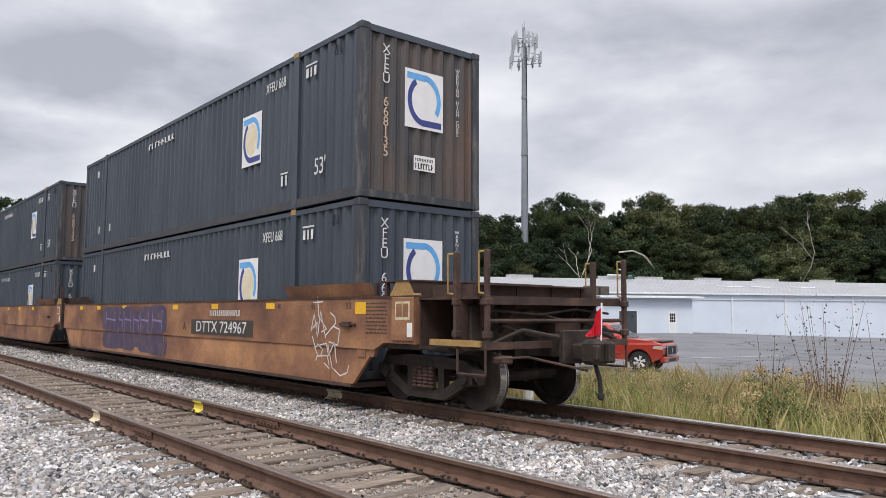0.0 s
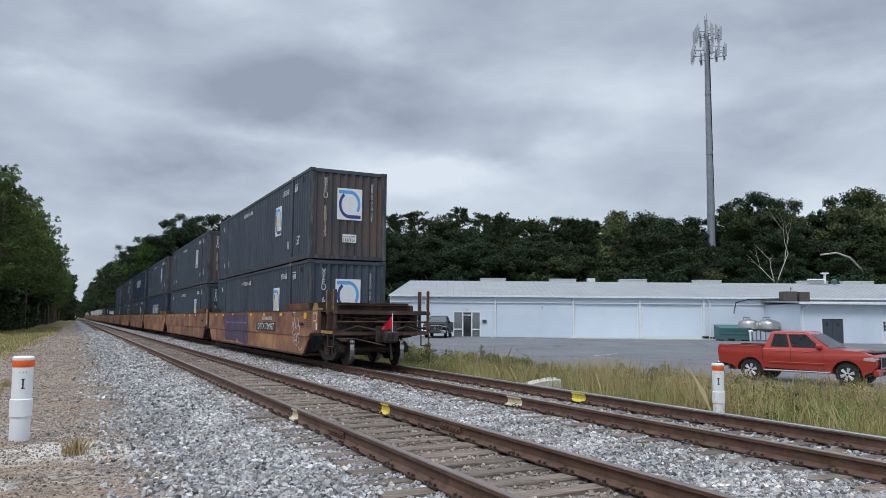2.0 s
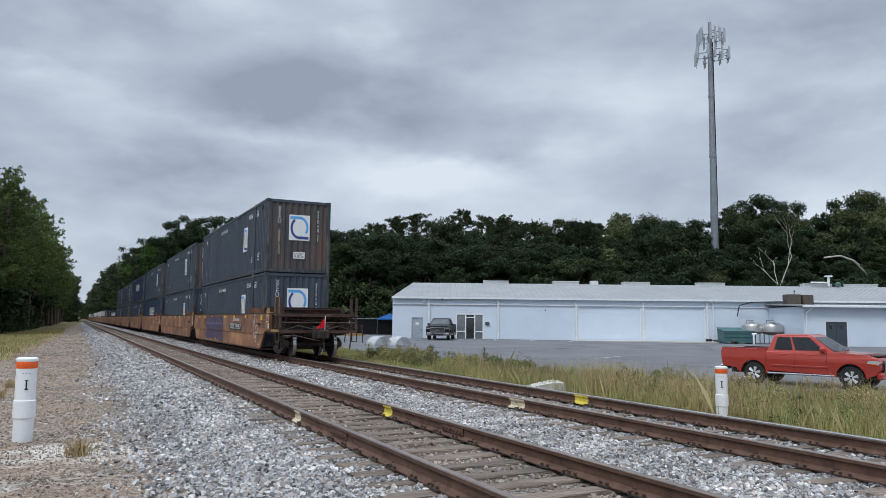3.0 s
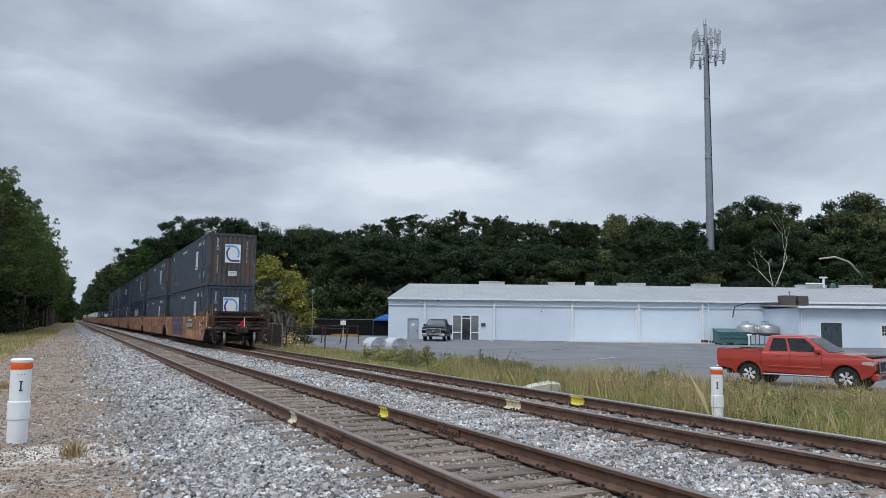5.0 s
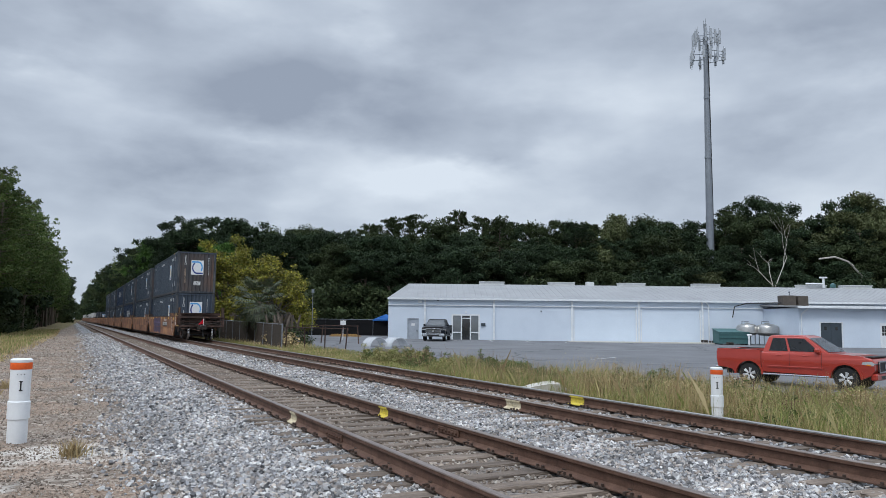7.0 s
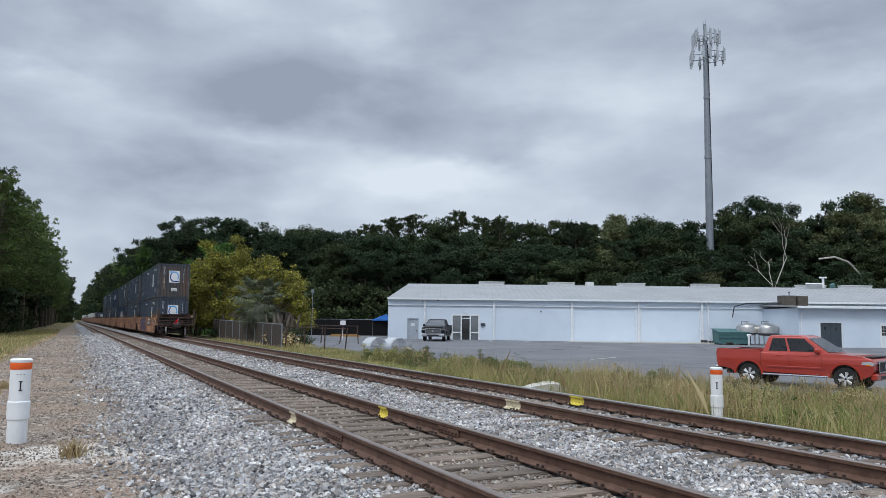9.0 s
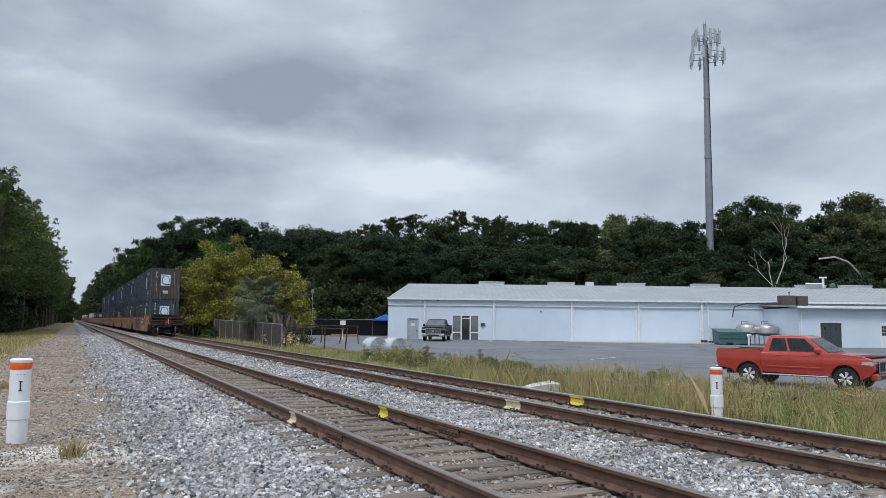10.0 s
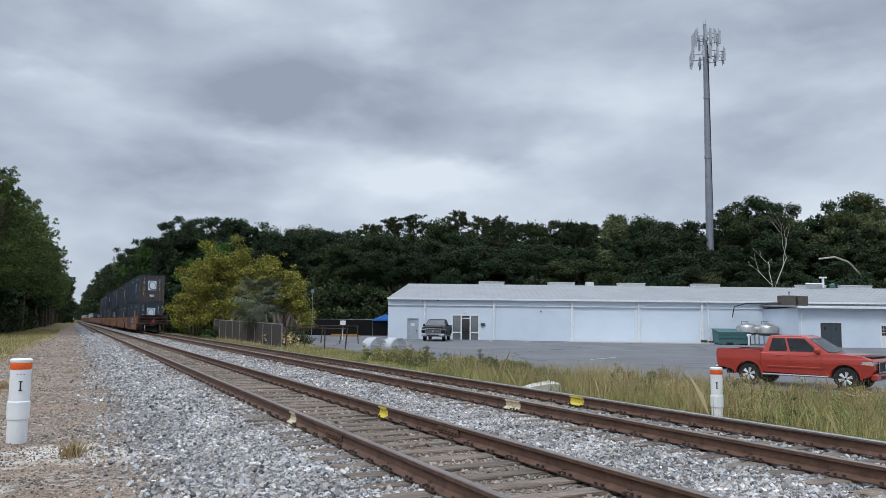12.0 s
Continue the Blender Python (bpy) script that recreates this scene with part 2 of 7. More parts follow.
M_GARAGE = mat("pale_white_roll_up_door", [(0.60, 0.68, 0.78), (0.66, 0.74, 0.84)], 0.5, 0.5, 0, 0.03, 15, 0.3, 0.04)
M_WALLTRIM = plain("white_building_trim", (0.74, 0.77, 0.80), 0.5)
M_ROOF = mat("grey_metal_roof", [(0.235, 0.24, 0.25), (0.285, 0.292, 0.302), (0.33, 0.337, 0.346)], 0.5, 0.5, 0.2, 0.05, 14, 0.3, 0.08)
M_SKYLIGHT = plain("pale_roof_vent", (0.62, 0.64, 0.65), 0.5)
M_DOORGREY = plain("grey_steel_door", (0.36, 0.40, 0.46), 0.5)
M_DOORDARK = plain("dark_slate_door", (0.045, 0.06, 0.075), 0.5)
M_GLASS = mat("dark_window_glass", [(0.016, 0.018, 0.021), (0.026, 0.029, 0.033)], 2, 0.06, 0, 0.0, 10, 0.3, 0.05, spec=0.8)
M_AMBER = plain("amber_lamp", (0.72, 0.22, 0.02), 0.3)
# glass whose pale base colour stands in for the reflected sky
M_SKYGLASS = mat("glass_with_painted_sky_reflection", [(0.10, 0.115, 0.13), (0.15, 0.17, 0.185)], 2, 0.05, 0, 0.0, 10, 0.3, 0.05, spec=1.0, coat=0.6)
M_RED = mat("red_metallic_car_paint", [(0.36, 0.034, 0.020), (0.43, 0.045, 0.027)], 2, 0.32, 0.25, 0.0, 200, 0.3, 0.05, coat=0.7)
M_BLACKPAINT = mat("dark_car_paint", [(0.006, 0.008, 0.012), (0.010, 0.012, 0.018)], 2, 0.4, 0.0, 0.0, 200, 0.3, 0.05, spec=0.2)
M_RUBBER = plain("black_rubber", (0.018, 0.018, 0.018), 0.85)
M_ALLOY = plain("alloy_wheel", (0.60, 0.61, 0.62), 0.35, 0.3)
M_BLACK = plain("black_plastic", (0.012, 0.012, 0.013), 0.6)
M_CHROME = plain("chrome_trim", (0.6, 0.61, 0.62), 0.15, 1.0)
M_LAMP = plain("headlamp_glass", (0.40, 0.41, 0.42), 0.12)
M_TAIL = plain("tail_lamp_red", (0.42, 0.01, 0.012), 0.2)
M_PVC = mat("white_pvc", [(0.70, 0.72, 0.74), (0.75, 0.765, 0.78)], 3, 0.5, 0, 0.03, 40, contrast=0.03)
M_FILM = plain("milky_translucent_plastic", (0.72, 0.75, 0.78), 0.4)
M_FILM.node_tree.nodes["Principled BSDF"].inputs["Alpha"].default_value = 0.42
M_ORANGE = plain("orange_reflective_band", (0.85, 0.13, 0.02), 0.55)
M_GALV = mat("galvanised_steel", [(0.17, 0.19, 0.22), (0.25, 0.275, 0.31)], 1.5, 0.5, 0.35, 0.03, 30)
M_ANT = mat("pale_grey_antenna", [(0.30, 0.33, 0.37), (0.40, 0.43, 0.47)], 2, 0.6, 0, 0.02, 30)
M_TANK = mat("stainless_tank", [(0.42, 0.41, 0.39), (0.60, 0.59, 0.57)], 2, 0.28, 0.9, 0.02, 30)
M_GREENBOX = mat("green_dumpster_paint", [(0.035, 0.10, 0.105), (0.06, 0.15, 0.15)], 2, 0.6, 0, 0.1, 30)
M_CONCRETE = mat("pale_concrete", [(0.42, 0.40, 0.36), (0.58, 0.56, 0.52)], 3, 0.9, 0, 0.3, 40)
M_BARK = mat("tree_bark", [(0.055, 0.042, 0.033), (0.11, 0.088, 0.070), (0.17, 0.14, 0.115)], 3, 0.9, 0, 0.6, 18, stretch=(1, 1, 0.3))
M_DEADWOOD = mat("bleached_dead_wood", [(0.30, 0.28, 0.25), (0.50, 0.47, 0.43)], 3, 0.9, 0, 0.4, 18)
M_LEAF = island("broadleaf_dark_green", [(0.018, 0.031, 0.017), (0.024, 0.039, 0.020), (0.031, 0.049, 0.024), (0.041, 0.060, 0.029)], 0.7, 0.35)
M_LEAF2 = island("broadleaf_olive_green", [(0.026, 0.038, 0.017), (0.037, 0.052, 0.022), (0.049, 0.066, 0.028), (0.045, 0.054, 0.026)], 0.7, 0.35)
M_LEAFG = island("broadleaf_bright_green", [(0.03, 0.065, 0.014), (0.05, 0.10, 0.02), (0.07, 0.13, 0.028), (0.04, 0.085, 0.02)], 0.7, 0.35)
M_LEAF3 = island("broadleaf_grey_olive", [(0.048, 0.058, 0.027), (0.068, 0.082, 0.035), (0.090, 0.105, 0.046), (0.083, 0.088, 0.044)], 0.7, 0.35)
M_NEEDLE = island("pine_needle_green", [(0.045, 0.075, 0.026), (0.075, 0.118, 0.036), (0.105, 0.155, 0.046), (0.15, 0.165, 0.062)], 0.7, 0.35)
M_YLEAF = island("yellow_green_leaf", [(0.09, 0.11, 0.025), (0.19, 0.20, 0.04), (0.40, 0.37, 0.045), (0.17, 0.14, 0.06), (0.09, 0.10, 0.03), (0.28, 0.26, 0.045)], 0.7, 0.25)
for leaf_mat in (M_LEAF, M_LEAF2, M_LEAFG, M_LEAF3, M_NEEDLE, M_YLEAF):
    leaf_mat.node_tree.nodes["Principled BSDF"].inputs["Specular IOR Level"].default_value = 0.1
M_PALM = island("palm_frond_green", [(0.022, 0.038, 0.02), (0.04, 0.062, 0.03), (0.07, 0.09, 0.045), (0.10, 0.10, 0.06)], 0.6, 0.5)
M_GRASS = island("verge_grass", [(0.11, 0.15, 0.04), (0.18, 0.22, 0.055), (0.34, 0.30, 0.13), (0.44, 0.36, 0.19), (0.16, 0.20, 0.055), (0.27, 0.19, 0.10)], 0.8, 0.4)
M_WEED = island("weed_leaf_green", [(0.06, 0.092, 0.03), (0.10, 0.14, 0.044), (0.17, 0.19, 0.07)], 0.8, 0.5)
M_DRYGRASS = island("dry_brown_grass", [(0.27, 0.19, 0.10), (0.40, 0.31, 0.16), (0.50, 0.41, 0.24)], 0.85, 0.5)
M_STALK = island("russet_weed_stalk", [(0.10, 0.055, 0.035), (0.16, 0.09, 0.06), (0.20, 0.12, 0.09)], 0.85, 0.5)
M_DARKLEAF = island("dark_dry_leaf", [(0.02, 0.016, 0.013), (0.05, 0.04, 0.03)], 0.85, 0.5)
M_FENCE = mat("weathered_board", [(0.030, 0.024, 0.019), (0.07, 0.056, 0.046)], 3, 0.9, 0, 0.4, 25)
M_MESHBLACK = plain("black_windscreen_cloth", (0.012, 0.012, 0.014), 0.9)
M_BLUETARP = plain("blue_canopy_cloth", (0.02, 0.16, 0.52), 0.6)
M_WHITELINE = mat("worn_white_line_paint", [(0.35, 0.35, 0.35), (0.62, 0.62, 0.62)], 3, 0.8, 0, 0.05, 30)
M_AC = mat("brown_air_conditioner_case", [(0.06, 0.05, 0.042), (0.12, 0.10, 0.085)], 3, 0.6, 0.2, 0.1, 30)
M_BOXWHITE = mat("white_box_siding", [(0.50, 0.51, 0.52), (0.62, 0.63, 0.64)], 1, 0.6, 0, 0.05, 30)

# ---- mesh helpers ----


def box(bm, x0, x1, y0, y1, z0, z1, bevel=0.0):
    v = [bm.verts.new((x, y, z)) for x in (x0, x1) for y in (y0, y1) for z in (z0, z1)]
    fs = [bm.faces.new([v[i] for i in f]) for f in ((0, 1, 3, 2), (4, 6, 7, 5), (0, 4, 5, 1), (2, 3, 7, 6), (0, 2, 6, 4), (1, 5, 7, 3))]
    if bevel:
        es = list({e for f in fs for e in f.edges})
        bmesh.ops.bevel(bm, geom=es, offset=bevel, segments=1, affect="EDGES")
    return bm


def boxes(*rows, bevel=0.0):
    bm = bmesh.new()
    for r in rows:
        box(bm, *r, bevel=bevel)
    return bm


def prism(bm, profile, axis, a, b):
    """A closed outline, given in the two other axes in order, drawn out along axis from a to b."""
    def at(p, h):
        return {"x": (h, p[0], p[1]), "y": (p[0], h, p[1]), "z": (p[0], p[1], h)}[axis]
    lo = [bm.verts.new(at(p, a)) for p in profile]
    hi = [bm.verts.new(at(p, b)) for p in profile]
    n = len(profile)
    for i in range(n):
        bm.faces.new((lo[i], lo[(i + 1) % n], hi[(i + 1) % n], hi[i]))
    bm.faces.new(lo[::-1])
    bm.faces.new(hi)
    return bm


def tube(bm, p, q, r0, r1=None, n=8, cap=True):
    p, q = Vector(p), Vector(q)
    r1 = r0 if r1 is None else r1
    d = (q - p).normalized()
    a = d.orthogonal().normalized()
    b = d.cross(a)
    rings = []
    for c, r in ((p, r0), (q, r1)):
        rings.append([bm.verts.new(c + (a * math.cos(2 * math.pi * i / n) + b * math.sin(2 * math.pi * i / n)) * r) for i in range(n)])
    for i in range(n):
        bm.faces.new((rings[0][i], rings[0][(i + 1) % n], rings[1][(i + 1) % n], rings[1][i]))
    if cap:
        bm.faces.new(rings[0][::-1])
        bm.faces.new(rings[1])
    return bm


def path_tube(bm, pts, r, n=6):
    for p, q in zip(pts[:-1], pts[1:]):
        tube(bm, p, q, r, n=n)
    return bm


def lathe(bm, prof, n=20, centre=(0, 0, 0), axis="z", caps=True):
    """prof: (radius, height) pairs, turned about the axis."""
    rings = []
    for r, h in prof:
        ring = []
        for i in range(n):
            c, s = math.cos(2 * math.pi * i / n) * r, math.sin(2 * math.pi * i / n) * r
            co = {"z": (c, s, h), "x": (h, c, s), "y": (c, h, s)}[axis]
            ring.append(bm.verts.new(Vector(co) + Vector(centre)))
        rings.append(ring)
    for a, b in zip(rings[:-1], rings[1:]):
        for i in range(n):
            bm.faces.new((a[i], a[(i + 1) % n], b[(i + 1) % n], b[i]))
    if caps:
        bm.faces.new(rings[0][::-1])
        bm.faces.new(rings[-1])
    return bm


def finish(bm, name, material, smooth=False):
    bmesh.ops.recalc_face_normals(bm, faces=bm.faces)
    me = bpy.data.meshes.new(name)
    bm.to_mesh(me)
    bm.free()
    me.materials.append(material)
    if smooth:
        me.shade_smooth()
        me.set_sharp_from_angle(angle=radians(35))
    return me


def part(name, bm, material, parent, label="", smooth=False):
    ob = new(name, finish(bm, name, material, smooth))
    ob.parent = parent
    return tagged(ob, label) if label else ob


def thing(name, m, label, category, group="", kind=""):
    ob = new(name)
    ob.empty_display_size = 0.2
    ob.matrix_basis = m
    return tagged(ob, label, category, group, kind)


def shared(name, me, parent, loc=(0, 0, 0), rot=(0, 0, 0)):
    ob = new(name, me)
    ob.parent = parent
    ob.location, ob.rotation_euler = loc, rot
    return ob


def solo(name, bm, material, label, category, m=None, group="", kind="", smooth=False):
    ob = new(name, finish(bm, name, material, smooth))
    if m is not None:
        ob.matrix_basis = m
    return tagged(ob, label, category, group, kind)


def lettering(name, text, size, material, parent, m, spacing=1.0, label="", squeeze=1.0):
    """Flat letters, a few millimetres thick, in the pose m of the parent's space (x along the line, y up it)."""
    cu = bpy.data.curves.new("letters", "FONT")
    cu.body, cu.size, cu.extrude, cu.align_x, cu.align_y = text, size, 0.002, "CENTER", "CENTER"
    cu.space_character = spacing
    cu.resolution_u = 3
    tmp = bpy.data.objects.new("letters", cu)
    me = bpy.data.meshes.new_from_object(tmp)
    bpy.data.objects.remove(tmp)
    bpy.data.curves.remove(cu)
    me.transform(m @ Matrix.Diagonal((squeeze, 1, 1, 1)))
    me.materials.clear()
    me.materials.append(material)
    ob = new(name, me)
    ob.parent = parent
    return tagged(ob, label) if label else ob


def mesh_np(name, verts, faces, material, smooth=False):
    me = bpy.data.meshes.new(name)
    me.from_pydata(np.asarray(verts).tolist(), [], np.asarray(faces).tolist())
    me.materials.append(material)
    if smooth:
        me.shade_smooth()
    return me

# ---- ground ----
XA, XB, GAUGE = 3.835, 7.857, 0.7525   # the two track centres, half the distance of the rails


def lot_z(x, y):
    """The lot falls away from the warehouse's west end towards the verge and the east."""
    d = 0.445 * x + 0.8955 * y
    s = (x - 28.67) * 0.896 - (y - 70.1) * 0.444
    east = min(max((s - 48) / 27, 0), 1) * min(max((d - 40) / 30, 0), 1)
    west = min(max(1 - s / 34, 0), 1) * min(max((d - 40) / 30, 0), 1)
    return -0.63 + 0.31 * min(max((d - 22) / 53, 0), 1) - 0.85 * east + 0.2 * west


def ground_z(x, y):
    """Ballast shelf under the rails, a low shoulder towards the track-side road, a fall to the parking lot."""
    def ease(a, b, v):
        v = min(max((v - a) / (b - a), 0), 1)
        return v * v * (3 - 2 * v)
    z = -0.10 + 0.055 * ease(0.6, 2.2, x)
    mid = 0.5 * (XA + XB)
    z -= 0.03 * math.exp(-((x - mid) / 0.5) ** 2)
    k = ease(9.3, 13.0, x)
    z = z * (1 - k) + (lot_z(x, y) - 0.07) * k
    z -= 0.10 * ease(-1.5, -4.5, x) if x < -1.5 else 0
    z += 0.018 * noise.noise((x * 1.3, y * 1.3, 0)) + 0.03 * noise.noise((x * 0.3, y * 0.3, 3.0)) * (1 - math.exp(-((x - 5.8) / 4.5) ** 4))
    return z


def axis_steps(stops):
    out = []
    for (a, b, s) in stops:
        v = a
        while v < b - 1e-6:
            out.append(v)
            v += s
    out.append(stops[-1][1])
    return out


def ground():
    xs = axis_steps([(-2500, -300, 500), (-300, -40, 40), (-40, -8, 4), (-8, -3, 0.5), (-3, 14, 0.25), (14, 40, 2), (40, 200, 16), (200, 2500, 460)])
    ys = axis_steps([(-2500, -200, 460), (-200, -20, 30), (-20, 2, 2), (2, 26, 0.3), (26, 60, 1.5), (60, 200, 8), (200, 600, 50), (600, 3500, 580)])
    verts = [(x, y, ground_z(x, y)) for y in ys for x in xs]
    nx = len(xs)
    faces = [(j * nx + i, j * nx + i + 1, (j + 1) * nx + i + 1, (j + 1) * nx + i) for j in range(len(ys) - 1) for i in range(nx - 1)]
    me = mesh_np("ground", verts, faces, ground_material(), True)
    ob = new("ground", me)
    return tagged(ob, "gravel, dusty dirt road and grass beside the railway", "ground", kind="structure")


def ground_material():
    """Ballast along the line, a dirt road west of it, grass beyond, all with ragged borders."""
    m = bpy.data.materials.new("trackside_ground")
    m.use_nodes = True
    n, l = m.node_tree.nodes, m.node_tree.links
    b = n["Principled BSDF"]
    geo = n.new("ShaderNodeNewGeometry")
    pos = geo.outputs["Position"]
    sep = n.new("ShaderNodeSeparateXYZ")
    l.new(pos, sep.inputs[0])

    def noise_at(scale, detail=4.0, rough=0.6):
        k = n.new("ShaderNodeTexNoise")
        k.inputs["Scale"].default_value, k.inputs["Detail"].default_value, k.inputs["Roughness"].default_value = scale, detail, rough
        l.new(pos, k.inputs["Vector"])
        return k.outputs[0]

    def ramp(src, *stops):
        r = n.new("ShaderNodeValToRGB")
        els = r.color_ramp.elements
        els[0].position, els[0].color = stops[0][0], (*stops[0][1], 1)
        els[1].position, els[1].color = stops[-1][0], (*stops[-1][1], 1)
        for p, c in stops[1:-1]:
            els.new(p).color = (*c, 1)
        l.new(src, r.inputs[0])
        return r.outputs[0]

    def calc(op, a, c):
        k = n.new("ShaderNodeMath")
        k.operation = op
        for i, v in enumerate((a, c)):
            if isinstance(v, (int, float)):
                k.inputs[i].default_value = v
            else:
                l.new(v, k.inputs[i])
        return k.outputs[0]

    def step(src, a, c):
        k = n.new("ShaderNodeMapRange")
        k.interpolation_type = "SMOOTHSTEP"
        k.inputs[1].default_value, k.inputs[2].default_value = a, c
        l.new(src, k.inputs[0])
        return k.outputs[0]

    def mix(f, a, c):
        k = n.new("ShaderNodeMix")
        k.data_type = "RGBA"
        l.new(f, k.inputs[0])
        l.new(a, k.inputs["A"])
        l.new(c, k.inputs["B"])
        return k.outputs["Result"]

    # single stones
    vor = n.new("ShaderNodeTexVoronoi")
    vor.inputs["Scale"].default_value = 19.0
    l.new(pos, vor.inputs["Vector"])
    bw = n.new("ShaderNodeSeparateColor")
    l.new(vor.outputs["Color"], bw.inputs[0])
    ballast = ramp(bw.outputs[0], (0.0, (0.055, 0.055, 0.057)), (0.35, (0.165, 0.166, 0.174)), (0.7, (0.30, 0.302, 0.31)), (1.0, (0.50, 0.497, 0.49)))
    patch = noise_at(0.55, 6.0)
    fine = noise_at(26.0, 4.0, 0.7)
    dirt = ramp(fine, (0.3, (0.125, 0.083, 0.058)), (0.5, (0.245, 0.18, 0.135)), (0.7, (0.40, 0.322, 0.255)))
    dust = ramp(bw.outputs[0], (0.0, (0.085, 0.064, 0.049)), (0.5, (0.21, 0.168, 0.136)), (1.0, (0.39, 0.342, 0.29)))
    road = mix(step(patch, 0.42, 0.58), dirt, dust)
    # darker damp soil along the foot of the ballast, pale lime dust in places
    track_mark = calc("MULTIPLY", calc("SUBTRACT", 1.0, step(calc("ABSOLUTE", calc("ADD", calc("SUBTRACT", sep.outputs[0], 1.02), calc("MULTIPLY", calc("SUBTRACT", patch, 0.5), 1.1)), 0), 0.05, 0.42)), 0.8)
    road = mix(track_mark, road, ramp(fine, (0.3, (0.075, 0.058, 0.046)), (0.7, (0.19, 0.155, 0.125))))
    road = mix(calc("MULTIPLY", step(noise_at(0.8, 5.0), 0.60, 0.70), 0.7), road, ramp(fine, (0.3, (0.40, 0.37, 0.33)), (0.7, (0.60, 0.57, 0.53))))
    # crushed lime spilled round the marker post
    away = n.new("ShaderNodeVectorMath")
    away.operation = "DISTANCE"
    l.new(pos, away.inputs[0])
    away.inputs[1].default_value = (0.12, 10.2, -0.1)
    spill = calc("SUBTRACT", 1.0, step(calc("ADD", away.outputs["Value"], calc("MULTIPLY", calc("SUBTRACT", noise_at(2.2, 6.0), 0.5), 2.4)), 0.35, 1.1))
    road = mix(calc("MULTIPLY", spill, 0.85), road, ramp(fine, (0.3, (0.42, 0.39, 0.35)), (0.7, (0.66, 0.63, 0.58))))
    grass = ramp(noise_at(1.2, 6.0), (0.35, (0.10, 0.11, 0.04)), (0.5, (0.19, 0.16, 0.075)), (0.65, (0.27, 0.18, 0.11)))
    edge = calc("ADD", sep.outputs[0], calc("MULTIPLY", calc("SUBTRACT", patch, 0.5), 2.2))
    col = mix(step(edge, 0.75, 1.55), road, ballast)
    # soil and cinders between the rails of the near track
    mid = calc("ABSOLUTE", calc("SUBTRACT", sep.outputs[0], XA), 0)
    between = calc("SUBTRACT", 1.0, step(mid, 0.6, 0.95))
    col = mix(calc("MULTIPLY", between, 0.75), col, ramp(fine, (0.3, (0.07, 0.054, 0.043)), (0.5, (0.135, 0.108, 0.087)), (0.72, (0.28, 0.24, 0.20))))
    edge2 = calc("ADD", sep.outputs[0], calc("MULTIPLY", calc("SUBTRACT", noise_at(0.9, 5.0), 0.5), 1.6))
    col = mix(step(edge2, 9.5, 10.2), col, grass)
    # the western grass begins farther up the road
    far = calc("MULTIPLY", sep.outputs[1], 0.018)
    west = calc("MULTIPLY", calc("SUBTRACT", 1.0, step(calc("SUBTRACT", edge2, far), -3.6, -2.6)), step(sep.outputs[1], 26, 40))
    col = mix(west, col, grass)
    mottle = n.new("ShaderNodeMapRange")
    mottle.inputs[1].default_value, mottle.inputs[2].default_value, mottle.inputs[3].default_value, mottle.inputs[4].default_value = 0.3, 0.7, 0.6, 1.4
    l.new(noise_at(3.0, 10.0, 0.8), mottle.inputs[0])
    shade = n.new("ShaderNodeVectorMath")
    shade.operation = "SCALE"
    l.new(col, shade.inputs[0])
    l.new(mottle.outputs[0], shade.inputs["Scale"])
    l.new(shade.outputs[0], b.inputs["Base Color"])
    b.inputs["Roughness"].default_value = 0.92
    b.inputs["Specular IOR Level"].default_value = 0.25
    bp = n.new("ShaderNodeBump")
    bp.inputs["Strength"].default_value, bp.inputs["Distance"].default_value = 0.8, 0.03
    l.new(vor.outputs["Distance"], bp.inputs["Height"])
    bp.invert = True
    l.new(bp.outputs[0], b.inputs["Normal"])
    return m


ground()


def parking_lot():
    """Asphalt from the verge to the warehouse."""
    us = [0, 0.006, 0.015, 0.03, 0.05, 0.08, 0.12, 0.17, 0.23, 0.3, 0.38, 0.46, 0.54, 0.62, 0.72, 0.85, 1.0]
    vs = axis_steps([(-40, 5, 5), (5, 45, 1), (45, 92, 4)])
    verts = []
    for v in vs:
        edge = 15.7 + 0.35 * noise.noise((v * 0.25, 4.0, 0)) + 0.25 * noise.noise((v * 0.9, 1.0, 0)) + max(0, 17 - v) * 0.26
        for u in us:
            x = edge + u * (150 - edge)
            verts.append((x, v, lot_z(x, v)))
    k = len(us)
    faces = [(j * k + i, j * k + i + 1, (j + 1) * k + i + 1, (j + 1) * k + i) for j in range(len(vs) - 1) for i in range(k - 1)]
    ob = new("parking_lot", mesh_np("parking_lot", verts, faces, M_ASPHALT))
    return tagged(ob, "worn grey asphalt parking lot with faded lines", "parking lot", kind="structure")


parking_lot()

# ---- tracks ----
RAIL_TOP = 0.18


def rail_outline(cx, z0):
    half = [(0.076, 0.0), (0.076, 0.012), (0.03, 0.028), (0.0085, 0.045), (0.0085, 0.125), (0.036, 0.14), (0.037, 0.168), (0.028, 0.18)]
    pts = [(cx + a, z0 + b) for a, b in half] + [(cx - a, z0 + b) for a, b in half[::-1]]
    return pts


def rail(cx, parent, head):
    bm = bmesh.new()
    prism(bm, rail_outline(cx, 0.0), "y", -60, 1400)
    part("rail", bm, M_RAIL, parent, "long rusty steel rail", True)
    low = 0.152 if head is M_RAILBRIGHT else 0.166
    bm = boxes((cx - 0.0385, cx + 0.0385, -60, 1400, low, 0.1815), bevel=0.006)
    part("running_surface", bm, head, parent, "worn rail head")


